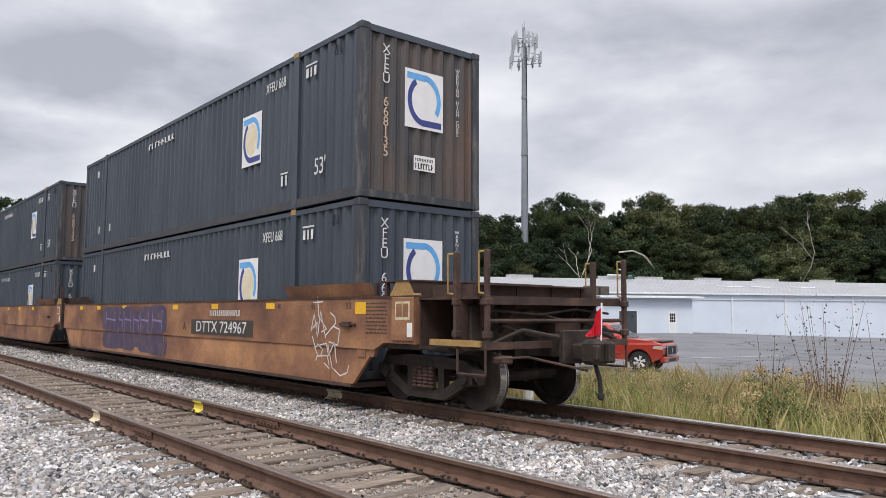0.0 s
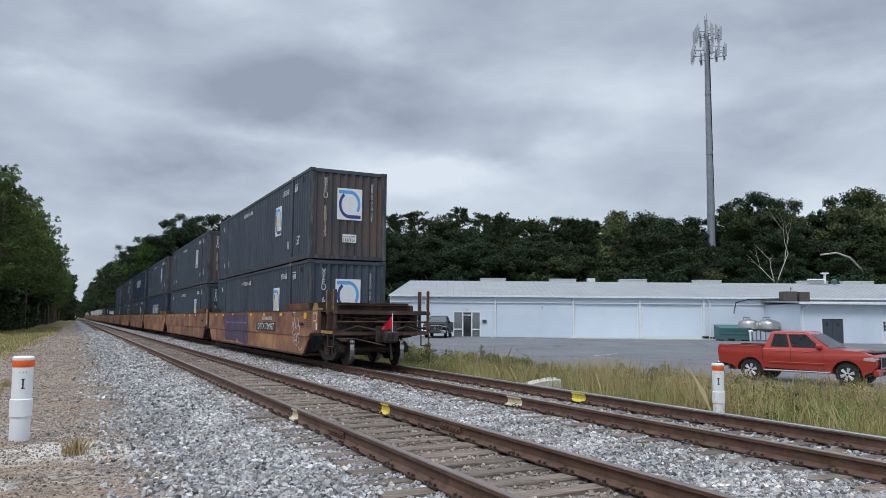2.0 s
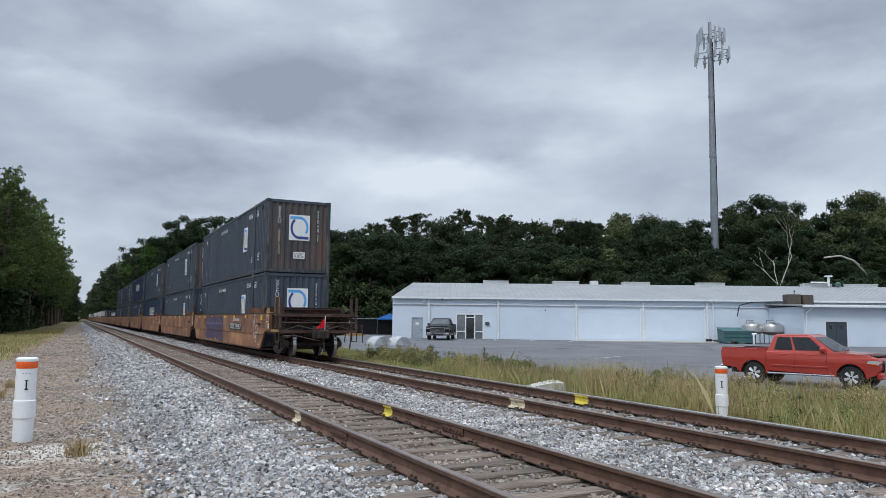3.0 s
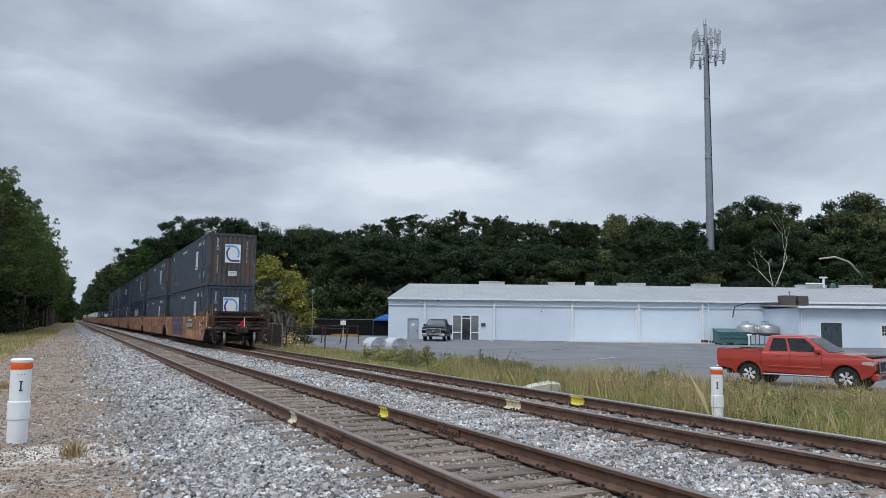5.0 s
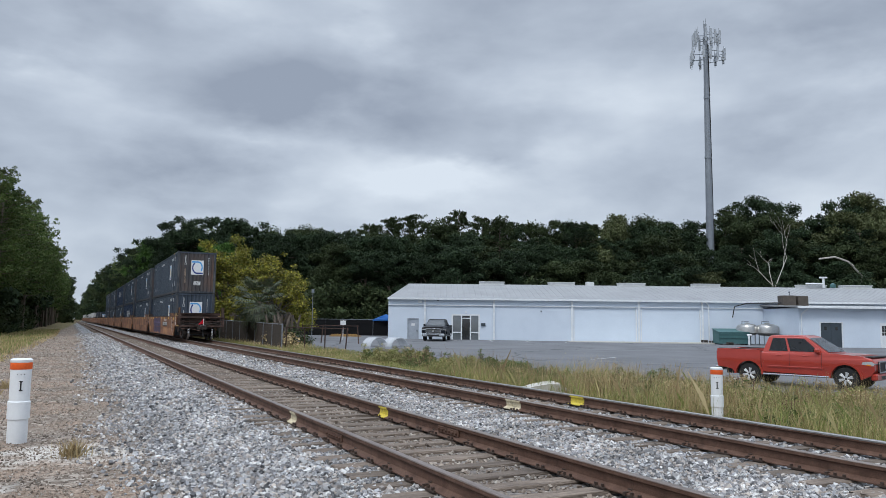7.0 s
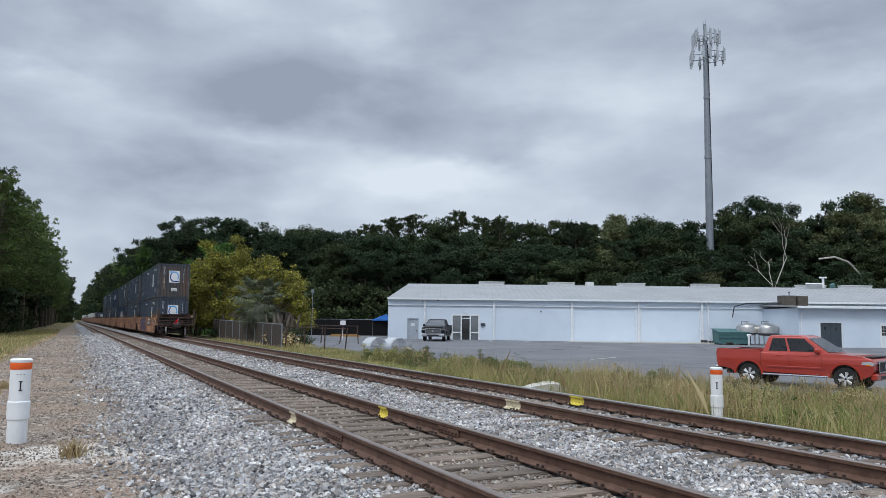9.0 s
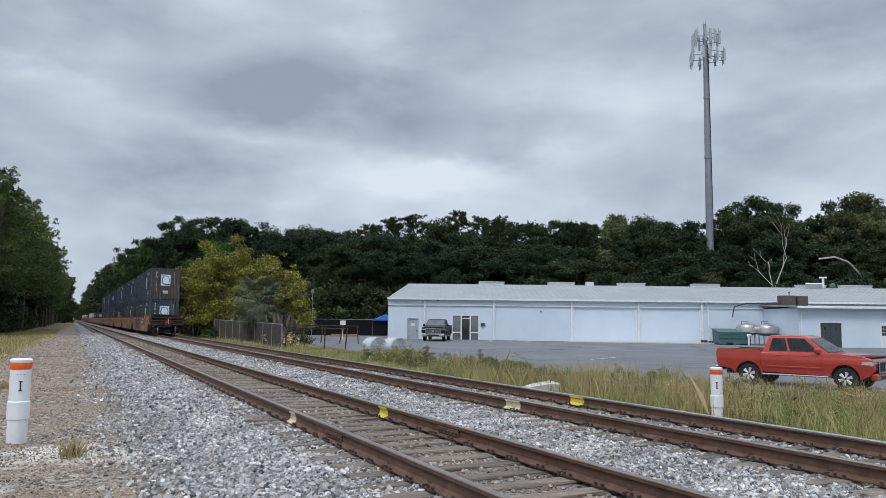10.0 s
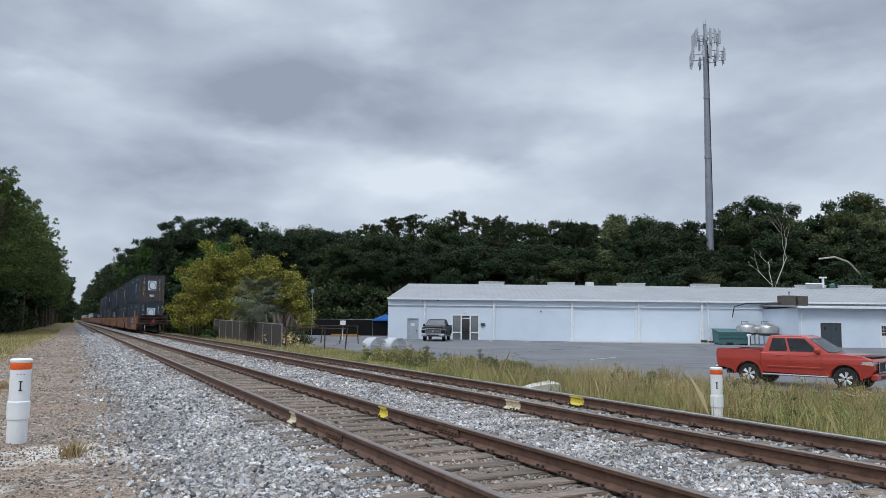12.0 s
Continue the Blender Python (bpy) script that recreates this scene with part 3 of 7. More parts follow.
TIE_MESHES = []
TIE_YS = {}
for k in range(4):
    bm = bmesh.new()
    box(bm, -1.3, 1.3, -0.112, 0.112, -0.17, 0.0, bevel=0.012)
    bmesh.ops.subdivide_edges(bm, edges=[e for e in bm.edges if e.calc_length() > 1.5], cuts=5)
    for v in bm.verts:
        v.co += Vector((random.uniform(-0.02, 0.02), random.uniform(-0.008, 0.008), random.uniform(-0.010, 0.002)))
    TIE_MESHES.append(finish(bm, "tie", M_TIE))
bm = boxes((-0.10, 0.10, -0.095, 0.095, -0.004, 0.013))
for sx in (-0.082, 0.082):
    for sy in (-0.05, 0.05):
        box(bm, sx - 0.012, sx + 0.012, sy - 0.012, sy + 0.012, 0.0, 0.04)
PLATE_MESH = finish(bm, "tie_plate", M_PLATE)
bm = boxes((-0.02, 0.02, -0.03, 0.03, 0.02, 0.05), (-0.09, -0.02, -0.015, 0.015, -0.005, 0.03), (0.02, 0.09, -0.015, 0.015, -0.005, 0.03))
ANCHOR_MESH = finish(bm, "rail_anchor", M_PLATE)


def track(cx, heads, label, seed):
    rng = random.Random(seed)
    t = thing("railway_track", pose(0, 0, 0), label, "railway track", "parallel tracks")
    for sgn, head in zip((-1, 1), heads):
        rail(cx + sgn * GAUGE, t, head)
    y = -6.0
    ys = TIE_YS[cx] = []
    for i in range(280):
        y += 0.51 + rng.uniform(-0.03, 0.03)
        ys.append(y)
        shared("tie", rng.choice(TIE_MESHES), t, (cx + rng.uniform(-0.06, 0.06), y, -0.004 - rng.random() * 0.018), (0, 0, rng.uniform(-0.015, 0.015)))
        if y < 34:
            for sgn in (-1, 1):
                shared("tie_plate", PLATE_MESH, t, (cx + sgn * GAUGE, y, 0))
                if y < 26 and i % 2:
                    shared("rail_anchor", ANCHOR_MESH, t, (cx + sgn * GAUGE, y + 0.15, 0))
    # the more distant ties, one joined sheet of them
    vs, fs = [], []
    while y < 420:
        y += 0.51
        k = len(vs)
        vs += [(cx + sx * 1.3, y + sy * 0.112, z) for z in (-0.1, -0.01) for sy in (-1, 1) for sx in (-1, 1)]
        fs += [(k + 4, k + 5, k + 7, k + 6), (k, k + 1, k + 5, k + 4), (k + 2, k + 6, k + 7, k + 3), (k, k + 4, k + 6, k + 2), (k + 1, k + 3, k + 7, k + 5)]
    ob = new("distant_ties", mesh_np("distant_ties", vs, fs, M_TIE))
    ob.parent = t
    tagged(ob, kind="stuff")
    return t


TRACK_A = track(XA, (M_RAILHEAD, M_RAILHEAD), "rusty siding track on weathered wooden ties in ballast", 3)
TRACK_B = track(XB, (M_RAILHEAD, M_RAILBRIGHT), "main track with polished rail heads on wooden ties", 4)


def paint_mark(cx, y, side, w, material, parent, label):
    """A dab of paint on the web and foot of a rail."""
    bm = bmesh.new()
    prof = [(0.0765, 0.001), (0.0775, 0.014), (0.032, 0.031), (0.0115, 0.048), (0.0115, 0.123), (0.037, 0.137), (0.0395, 0.167)]
    a = [bm.verts.new((cx + side * p, y - w / 2 + random.uniform(-0.015, 0.015), z)) for p, z in prof]
    c = [bm.verts.new((cx + side * p, y + w / 2 + random.uniform(-0.015, 0.015), z)) for p, z in prof]
    for i in range(len(prof) - 1):
        bm.faces.new((a[i], a[i + 1], c[i + 1], c[i]))
    part("paint_mark", bm, material, parent, label)


paint_mark(XA - GAUGE, 11.15, -1, 0.32, M_CREAM, TRACK_A, "faded cream paint mark")
paint_mark(XA + GAUGE, 11.30, -1, 0.34, M_YELLOW, TRACK_A, "yellow paint mark")
paint_mark(XB - GAUGE, 11.45, -1, 0.48, M_CREAM, TRACK_B, "faded cream paint mark")
paint_mark(XB + GAUGE, 11.62, -1, 0.42, M_YELLOW, TRACK_B, "yellow paint mark")


def joint_bar(cx, y, parent):
    for s in (-1, 1):
        bm = boxes((cx + s * 0.010, cx + s * 0.034, y - 0.3, y + 0.3, 0.042, 0.128), bevel=0.006)
        for k in range(6):
            yy = y - 0.25 + k * 0.1
            tube(bm, (cx + s * 0.03, yy, 0.085), (cx + s * 0.055, yy, 0.085), 0.016, n=6)
        part("joint_bar", bm, M_RAIL, parent, "bolted rusty joint bar")


joint_bar(XA - GAUGE, 9.2, TRACK_A)
joint_bar(XA + GAUGE, 9.0, TRACK_A)

# ---- train ----
SPEED, TAIL = 6.42, 9.95          # metres a second; where the last container's end stands at the start
PITCH, CLEN, CHIGH, CHALF = 19.7, 16.15, 2.9, 1.3
Z_UP, Z_LOW = 3.385, 0.455
MOVERS, WHEELSETS = [], []


def corrugated(bm, length, z0, z1, face, axis, a0, pitch=0.278, depth=0.055):
    """A sheet with trapezoid ribs along y (axis 'y', at x = face) or along x (axis 'x', at y = face); depth goes to the negative side of face if below 0."""
    n = max(1, round(length / pitch))
    p = length / n
    line = []
    for i in range(n):
        s = a0 + i * p
        line += [(s, 0), (s + p * 0.26, 0), (s + p * 0.5, depth), (s + p * 0.76, depth)]
    line.append((a0 + length, 0))
    cols = []
    for s, d in line:
        co = (face + d, s) if axis == "y" else (s, face + d)
        cols.append((bm.verts.new((*co, z0)), bm.verts.new((*co, z1))))
    for (a, b), (c, d) in zip(cols[:-1], cols[1:]):
        bm.faces.new((a, c, d, b))


def text_side(x, y, z):
    """Letters on a wall that faces west."""
    return Matrix.Translation((x, y, z)) @ Matrix(((0, 0, -1, 0), (-1, 0, 0, 0), (0, 1, 0, 0), (0, 0, 0, 1)))


def text_end(x, y, z):
    """Letters on a wall that faces back along the line."""
    return Matrix.Translation((x, y, z)) @ Matrix(((1, 0, 0, 0), (0, 0, -1, 0), (0, 1, 0, 0), (0, 0, 0, 1)))


def arc_band(bm, c, r0, r1, a0, a1, z, n=22):
    vs = []
    for i in range(n + 1):
        a = radians(a0 + (a1 - a0) * i / n)
        vs.append((bm.verts.new((c[0] + r0 * math.cos(a), c[1] + r0 * math.sin(a), z)), bm.verts.new((c[0] + r1 * math.cos(a), c[1] + r1 * math.sin(a), z))))
    for (a, b), (d, e) in zip(vs[:-1], vs[1:]):
        bm.faces.new((a, d, e, b))


def sticker(parent, m, w, h, faded):
    """A white square with two curved blue bands."""
    def flat(rows):
        bm = bmesh.new()
        for x0, x1, y0, y1, z in rows:
            bm.faces.new([bm.verts.new((x * w / 2, y * h / 2, z)) for x, y in ((x0, y0), (x1, y0), (x1, y1), (x0, y1))])
        return bm

    def put(name, bm, material, label=""):
        bm.transform(m)
        return part(name, bm, material, base, label)

    bm = boxes((-w / 2, w / 2, -h / 2, h / 2, 0, 0.003))
    bm.transform(m)
    base = part("sticker", bm, M_WHITE, parent, "white square sticker with two curved blue bands")
    bm = flat([(-0.9, 0.05, 0.66, 0.88, 0.006)])
    s = Matrix.Diagonal((w / 2, h / 2, 1, 1))
    b2 = bmesh.new()
    arc_band(b2, (0, 0.02), 0.66, 0.87, -35, 88, 0.006)
    b2.transform(s)
    me = bpy.data.meshes.new("t")
    b2.to_mesh(me)
    bm.from_mesh(me)
    b2.free()
    put("upper_band", bm, M_BLUE1, "light blue curved band")
    bm = flat([(-0.05, 0.9, -0.9, -0.68, 0.006)])
    b2 = bmesh.new()
    arc_band(b2, (0, -0.03), 0.66, 0.87, 125, 272, 0.0062)
    b2.transform(s)
    b2.to_mesh(me)
    bm.from_mesh(me)
    b2.free()
    put("lower_band", bm, M_BLUE2, "dark blue curved band")
    if faded:
        bm = bmesh.new()
        arc_band(bm, (0, 0), 0.0, 0.62, 0, 359.9, 0.0045, 24)
        bm.transform(s)
        put("disc", bm, M_FADEDCIRC, "sun-faded cream disc")
    return base


def bars(bm, m, rows):
    """Small raised strips in place of unreadable writing: x0, x1, y0, y1."""
    for x0, x1, y0, y1 in rows:
        b = boxes((x0, x1, y0, y1, 0, 0.003))
        b.transform(m)
        me = bpy.data.meshes.new("t")
        b.to_mesh(me)
        bm.from_mesh(me)
        b.free()


def word_bars(width, height, n, rng, gap=0.22):
    """A line of letter-like strokes."""
    rows, p = [], width / n
    for i in range(n):
        x = -width / 2 + i * p
        rows.append((x, x + p * (0.3 + 0.25 * rng.random()), -height / 2, height / 2))
        if rng.random() < 0.7:
            yy = rng.choice((-1, 0, 1)) * height * 0.4
            rows.append((x, x + p * (1 - gap), yy - height * 0.1, yy + height * 0.1))
    return rows


def container(paint, door_paint, label, upper=True, marks=True, faded=True, worn=True):
    """A 53-foot corrugated steel container; its rear lower edge is at the origin."""
    rng = random.Random(7)
    c = thing("container", pose(0, 0, 0), label, "shipping container", "containers on the train")
    L, H, W = CLEN, CHIGH, CHALF
    bm = bmesh.new()
    corrugated(bm, L - 0.32, 0.16, H - 0.09, -W + 0.012, "y", 0.16)
    part("side_wall", bm, paint, c, "corrugated steel side")
    bm = bmesh.new()
    corrugated(bm, L - 0.32, 0.16, H - 0.09, W - 0.012, "y", 0.16, depth=-0.055)
    part("side_wall", bm, paint, c, "corrugated steel side")
    bm = bmesh.new()
    corrugated(bm, 2 * W - 0.30, 0.13, H - 0.10, 0.035, "x", -W + 0.15, 0.25, 0.05)
    part("end_wall", bm, door_paint, c, "corrugated end with rust streaks")
    bm = bmesh.new()
    corrugated(bm, 2 * W - 0.30, 0.13, H - 0.10, L - 0.035, "x", -W + 0.15, 0.25, -0.05)
    part("end_wall", bm, paint, c)
    bm = bmesh.new()
    n = 28
    for i in range(n):
        y0, y1 = 0.1 + i * (L - 0.2) / n, 0.1 + (i + 1) * (L - 0.2) / n
        z = H - 0.03 - 0.012 * (i % 2)
        box(bm, -W + 0.03, W - 0.03, y0, y1, H - 0.06, z)
    part("roof", bm, paint, c)
    for sx in (-1, 1):
        bm = boxes((sx * W - 0.04 * (sx + 1), sx * W - 0.04 * (sx - 1), 0.16, L - 0.16, H - 0.10, H - 0.012))
        part("top_rail", bm, paint, c)
        bm = boxes((sx * W - 0.05 * (sx + 1), sx * W - 0.05 * (sx - 1), 0.16, L - 0.16, 0.015, 0.17))
        part("bottom_rail", bm, M_CONTBASE, c)
        for y in (2.05, L - 2.25):
            bm = boxes((sx * (W + 0.004) - 0.06 * (sx + 1), sx * (W + 0.004) - 0.06 * (sx - 1), y, y + 0.20, 0.0, H + 0.01))
            part("lifting_post", bm, paint, c)
            for z0 in (0.0, H - 0.09):
                bm = boxes((sx * (W + 0.012) - 0.07 * (sx + 1), sx * (W + 0.012) - 0.07 * (sx - 1), y + 0.01, y + 0.19, z0, z0 + 0.11), bevel=0.012)
                part("casting", bm, M_CARYEL if worn and z0 > 1 and y < 5 else paint, c, "worn lifting casting")
        for y, m2 in ((0.0, M_WORNCORNER if worn else paint), (L - 0.17, paint)):
            bm = boxes((sx * W - 0.08 * (sx + 1), sx * W - 0.08 * (sx - 1), y, y + 0.17, 0.11, H - 0.11), bevel=0.01)
            part("corner_post", bm, m2, c, "scraped corner post" if worn else "")
            for z0 in (-0.004, H - 0.116):
                bm = boxes((sx * (W + 0.005) - 0.09 * (sx + 1), sx * (W + 0.005) - 0.09 * (sx - 1), y - 0.006, y + 0.178, z0, z0 + 0.12), bevel=0.012)
                tube(bm, (sx * 1.2, y - 0.008 if y < 1 else y + 0.18, z0 + 0.06), (sx * 1.2, y - 0.0065 if y < 1 else y + 0.181, z0 + 0.06), 0.028, n=10)
                part("corner_casting", bm, m2, c)
    for y in (0.02, L - 0.12):
        bm = boxes((-W + 0.16, W - 0.16, y, y + 0.10, H - 0.12, H - 0.01))
        part("header_beam", bm, paint, c)
        bm = boxes((-W + 0.16, W - 0.16, y, y + 0.10, 0.01, 0.13))
        part("sill_beam", bm, M_WORNCORNER if worn and y < 1 else M_CONTBASE, c)
    bm = boxes(*[(-W + 0.05, W - 0.05, 0.4 + i * 0.45, 0.46 + i * 0.45, 0.03, 0.15) for i in range(34)])
    tagged(part("underframe", bm, M_CONTBASE, c), kind="stuff")
    for y in (0.62, 0.78):
        bm = bmesh.new()
        path_tube(bm, [(-W - 0.012, y, H - 0.20), (-W - 0.02, y, H - 0.32), (-W - 0.012, y, H - 0.38)], 0.02)
        part("tie_down_ring", bm, M_CONTBASE, c)
    if marks:
        sticker(c, text_side(-W - 0.001, 3.95, H - 1.3), 0.86, 1.05, faded)
        sticker(c, text_end(0.03, 0.028, H - 1.1), 0.84, 1.02, False)
        bm = bmesh.new()
        bars(bm, text_side(-W - 0.001, 9.2, H - 0.42), word_bars(1.9, 0.15, 8, rng))
        part("marking", bm, M_LETTER, c, "worn white writing")
        lettering("lettering", "XFEU 668", 0.27, M_LETTER, c, text_side(-W - 0.002, 2.95, H - 0.42), label="worn white lettering", squeeze=0.72)
        bm = bmesh.new()
        bars(bm, text_side(-W - 0.001, 1.60, H - 0.42), [(-0.2, 0.2, 0.07, 0.1), (-0.18, -0.1, -0.14, 0.03), (-0.03, 0.02, -0.14, 0.03), (0.1, 0.17, -0.14, 0.03)])
        bars(bm, text_side(-W - 0.001, 2.55, 0.62), [(-0.13, 0.15, 0.08, 0.11), (-0.1, -0.04, -0.14, 0.05), (0.06, 0.12, -0.14, 0.05)])
        bars(bm, text_side(-W - 0.001, L - 1.7, 0.62), [(-0.05, 0.05, -0.1, 0.12)])
        bars(bm, text_side(-W - 0.001, L - 2.8, 0.62), [(-0.05, 0.05, -0.1, 0.12)])
        bars(bm, text_side(-W - 0.001, L - 1.4, H - 0.5), [(-0.08, 0.08, -0.1, 0.1)])
        part("marking", bm, M_LETTER, c, "small white handling marks")
        lettering("lettering", "53'", 0.42, M_LETTER, c, text_side(-W - 0.002, 1.25, 0.66), label="white length mark", squeeze=0.8)
        word = "XFEU 668135" if upper else "XFEU 668"
        top = H - 0.37
        for i, ch in enumerate(word):
            if ch != " ":
                lettering("lettering", ch, 0.235, M_LETTER if i < 4 or not upper else M_RUSTLETTER, c, text_end(-0.78, 0.028, top - 0.168 * i - (0.06 if i > 4 else 0)), label="white upright lettering")
        for i, ch in enumerate("WARNING HIGH CUBE"):
            if ch != " ":
                lettering("lettering", ch, 0.10, M_LETTER, c, text_end(0.79, 0.028, H - 0.42 - 0.073 * i), label="small white warning lettering")
        if upper:
            bm = boxes((-0.19, 0.27, 0.024, 0.03, 0.56, 0.82))
            plate = part("weight_sign", bm, M_WHITE, c, "white weight sign with dark writing")
            bm = bmesh.new()
            bars(bm, text_end(0.04, 0.0235, 0.64), word_bars(0.40, 0.10, 7, rng))
            bars(bm, text_end(0.04, 0.0235, 0.75), word_bars(0.40, 0.05, 11, rng))
            part("marking", bm, M_DARKPANEL, plate)
    return c


def wheelset(parent, y):
    w = new("wheelset")
    w.parent = parent
    w.matrix_basis = pose(0, y, RAIL_TOP + 0.457)
    bm = bmesh.new()
    tube(bm, (-0.95, 0, 0), (0.95, 0, 0), 0.085, n=12)
    part("axle", bm, M_TRUCK, w)
    for s in (-1, 1):
        bm = lathe(bmesh.new(), [(0.12, 0.10 * s), (0.14, 0.03 * s), (0.36, 0.045 * s), (0.40, 0.066 * s), (0.452, 0.067 * s), (0.456, -0.0 * s), (0.46, -0.035 * s), (0.482, -0.05 * s), (0.478, -0.068 * s), (0.40, -0.068 * s), (0.36, -0.02 * s), (0.13, -0.05 * s)], 36, (s * 0.7525, 0, 0), "x")
        part("wheel", bm, M_TRUCK, w, "grimy steel wheel", True)
        bm = lathe(bmesh.new(), [(0.453, 0.064 * s), (0.458, 0.0), (0.462, -0.036 * s), (0.484, -0.052 * s), (0.481, -0.066 * s), (0.455, -0.0665 * s)], 36, (s * 0.7525, 0, 0), "x", False)
        part("tread", bm, M_WHEELTREAD, w, "bright worn wheel tread", True)
    return w


def truck(parent, y):
    """A three-piece bogie, centred at y."""
    for s in (-1, 1):
        x = s * 0.98
        bm = bmesh.new()
        for chord in ([(-1.15, 0.72), (-0.9, 0.86), (-0.45, 0.91), (0.45, 0.91), (0.9, 0.86), (1.15, 0.72), (1.15, 0.56), (0.98, 0.70), (0.7, 0.74), (-0.7, 0.74), (-0.98, 0.70), (-1.15, 0.56)],
                      [(-0.98, 0.62), (-0.72, 0.62), (-0.40, 0.44), (0.40, 0.44), (0.72, 0.62), (0.98, 0.62), (0.80, 0.48), (0.44, 0.30), (-0.44, 0.30), (-0.80, 0.48)],
                      [(-0.42, 0.40), (-0.29, 0.40), (-0.29, 0.78), (-0.42, 0.78)], [(0.29, 0.40), (0.42, 0.40), (0.42, 0.78), (0.29, 0.78)],
                      [(-0.98, 0.60), (-0.78, 0.60), (-0.78, 0.76), (-0.98, 0.76)], [(0.78, 0.60), (0.98, 0.60), (0.98, 0.76), (0.78, 0.76)]):
            wide = 0.06 if len(chord) > 4 else 0.052
            prism(bm, [(y + a, b) for a, b in chord], "x", x - wide, x + wide)
        part("side_frame", bm, M_TRUCK, parent, "grimy cast side frame")
        for k in range(4):
            bm = bmesh.new()
            prof = [(0.045 + 0.017 * (j % 2), 0.44 + j * 0.026) for j in range(13)]
            lathe(bm, prof, 8, (x + s * 0.075, y - 0.19 + k * 0.125, 0))
            part("spring", bm, M_CARDARK, parent)
        for dy in (-0.89, 0.89):
            bm = boxes((x - 0.09, x + 0.09, y + dy - 0.13, y + dy + 0.13, 0.53, 0.76), bevel=0.03)
            tube(bm, (x + s * 0.05, y + dy, 0.637), (x + s * 0.13, y + dy, 0.637), 0.085, n=12)
            part("bearing_box", bm, M_TRUCK, parent)
    bm = boxes((-1.05, 1.05, y - 0.2, y + 0.2, 0.64, 0.88), bevel=0.03)
    part("bolster", bm, M_TRUCK, parent)
    return [wheelset(parent, y + d) for d in (-0.89, 0.89)]


def well_car(label, tail):
    """One well unit; y = 0 is under the rear end of its containers. tail: with the coupler platform at the rear."""
    c = thing("well_car", pose(0, 0, 0), label, "well car", "cars of the train")
    for s in (-1, 1):
        def sx(a, b):
            return (min(s * a, s * b), max(s * a, s * b))
        out = [(-1.66, 1.08), (-0.66, 1.08), (-0.62, 0.86), (-0.52, 0.86), (-0.12, 0.47), (-0.05, 0.40), (16.6, 0.40), (16.9, 0.5), (17.4, 0.98), (17.6, 1.0), (17.6, 1.735), (-1.66, 1.735)]
        up = [(-1.66, 1.08), (-0.9, 1.08), (-0.66, 0.97), (17.5, 0.97), (17.6, 1.0), (17.6, 1.735), (-1.66, 1.735)]
        low = [(-0.66, 0.965), (-0.62, 0.86), (-0.52, 0.86), (-0.12, 0.47), (-0.05, 0.42), (16.6, 0.42), (16.9, 0.5), (17.4, 0.965)]
        bm = bmesh.new()
        prism(bm, up, "x", *sx(1.36, 1.437))
        part("upper_side_panel", bm, M_CAR, c, "faded rusty yellow upper side sheet")
        bm = bmesh.new()
        prism(bm, low, "x", *sx(1.36, 1.415))
        part("lower_side_panel", bm, M_CAR, c, "faded rusty lower side sheet")
        bm = boxes((*sx(1.30, 1.45), -1.66, 17.6, 1.735, 1.765), (*sx(1.30, 1.44), -0.05, 16.6, 0.37, 0.42))
        part("side_flange", bm, M_CARDARK, c)
        # sloped guide plates over the well's two ends
        for a, b in ((-0.62, 2.05), (14.6, 16.9)):
            bm = bmesh.new()
            vs = [(s * 1.40, a, 1.77), (s * 1.40, b, 1.77), (s * 1.50, b + 0.04, 1.97), (s * 1.50, a, 1.97)]
            f1 = [bm.verts.new(v) for v in vs]
            f2 = [bm.verts.new((v[0] - s * 0.02, v[1], v[2])) for v in vs]
            bm.faces.new(f1), bm.faces.new(f2[::-1])
            for i in range(4):
                bm.faces.new((f1[i], f2[i], f2[(i + 1) % 4], f1[(i + 1) % 4]))
            part("guide_plate", bm, M_CARDARK if b > 5 else M_CAR, c, "bent brown guide plate")
        for y in (0.6, 8.2, 15.4):
            part("stiffener", boxes((*sx(1.415, 1.425), y - 0.02, y + 0.02, 0.44, 0.965)), M_CAR, c)
        for y in (11.2, 7.45, 5.2, 2.7, 13.6, 15.5):
            bm = boxes((*sx(1.437, 1.440), y - 0.17, y + 0.17, 1.58, 1.69))
            part("reflector", bm, M_REFLECT, c, "small yellow reflector strip")
    bm = boxes((-1.36, 1.36, -0.1, 16.5, 0.36, 0.43))
    part("well_floor", bm, M_CARDARK, c)
    for y0, y1 in ((-1.66, -0.55), (16.75, 17.6)):
        bm = boxes((-1.36, 1.36, y0, y1, 1.0, 1.72), bevel=0.02)
        part("end_bulkhead", bm, M_CARDARK, c, "rust-brown end structure")
    # rear end sheet, raised deck edge and gussets
    bm = boxes((-1.45, 1.45, -1.62, -0.75, 1.965, 1.985), (-1.42, 1.42, -1.6, -1.52, 1.72, 1.965))
    part("end_deck", bm, M_CARDARK, c, "rusty end deck plate")
    for s in (-1, 1):
        for y in (-1.5, -0.95, -0.68):
            part("gusset", boxes((min(s * 1.36, s * 1.42), max(s * 1.36, s * 1.42), y, y + 0.06, 1.735, 1.97)), M_CARDARK, c)
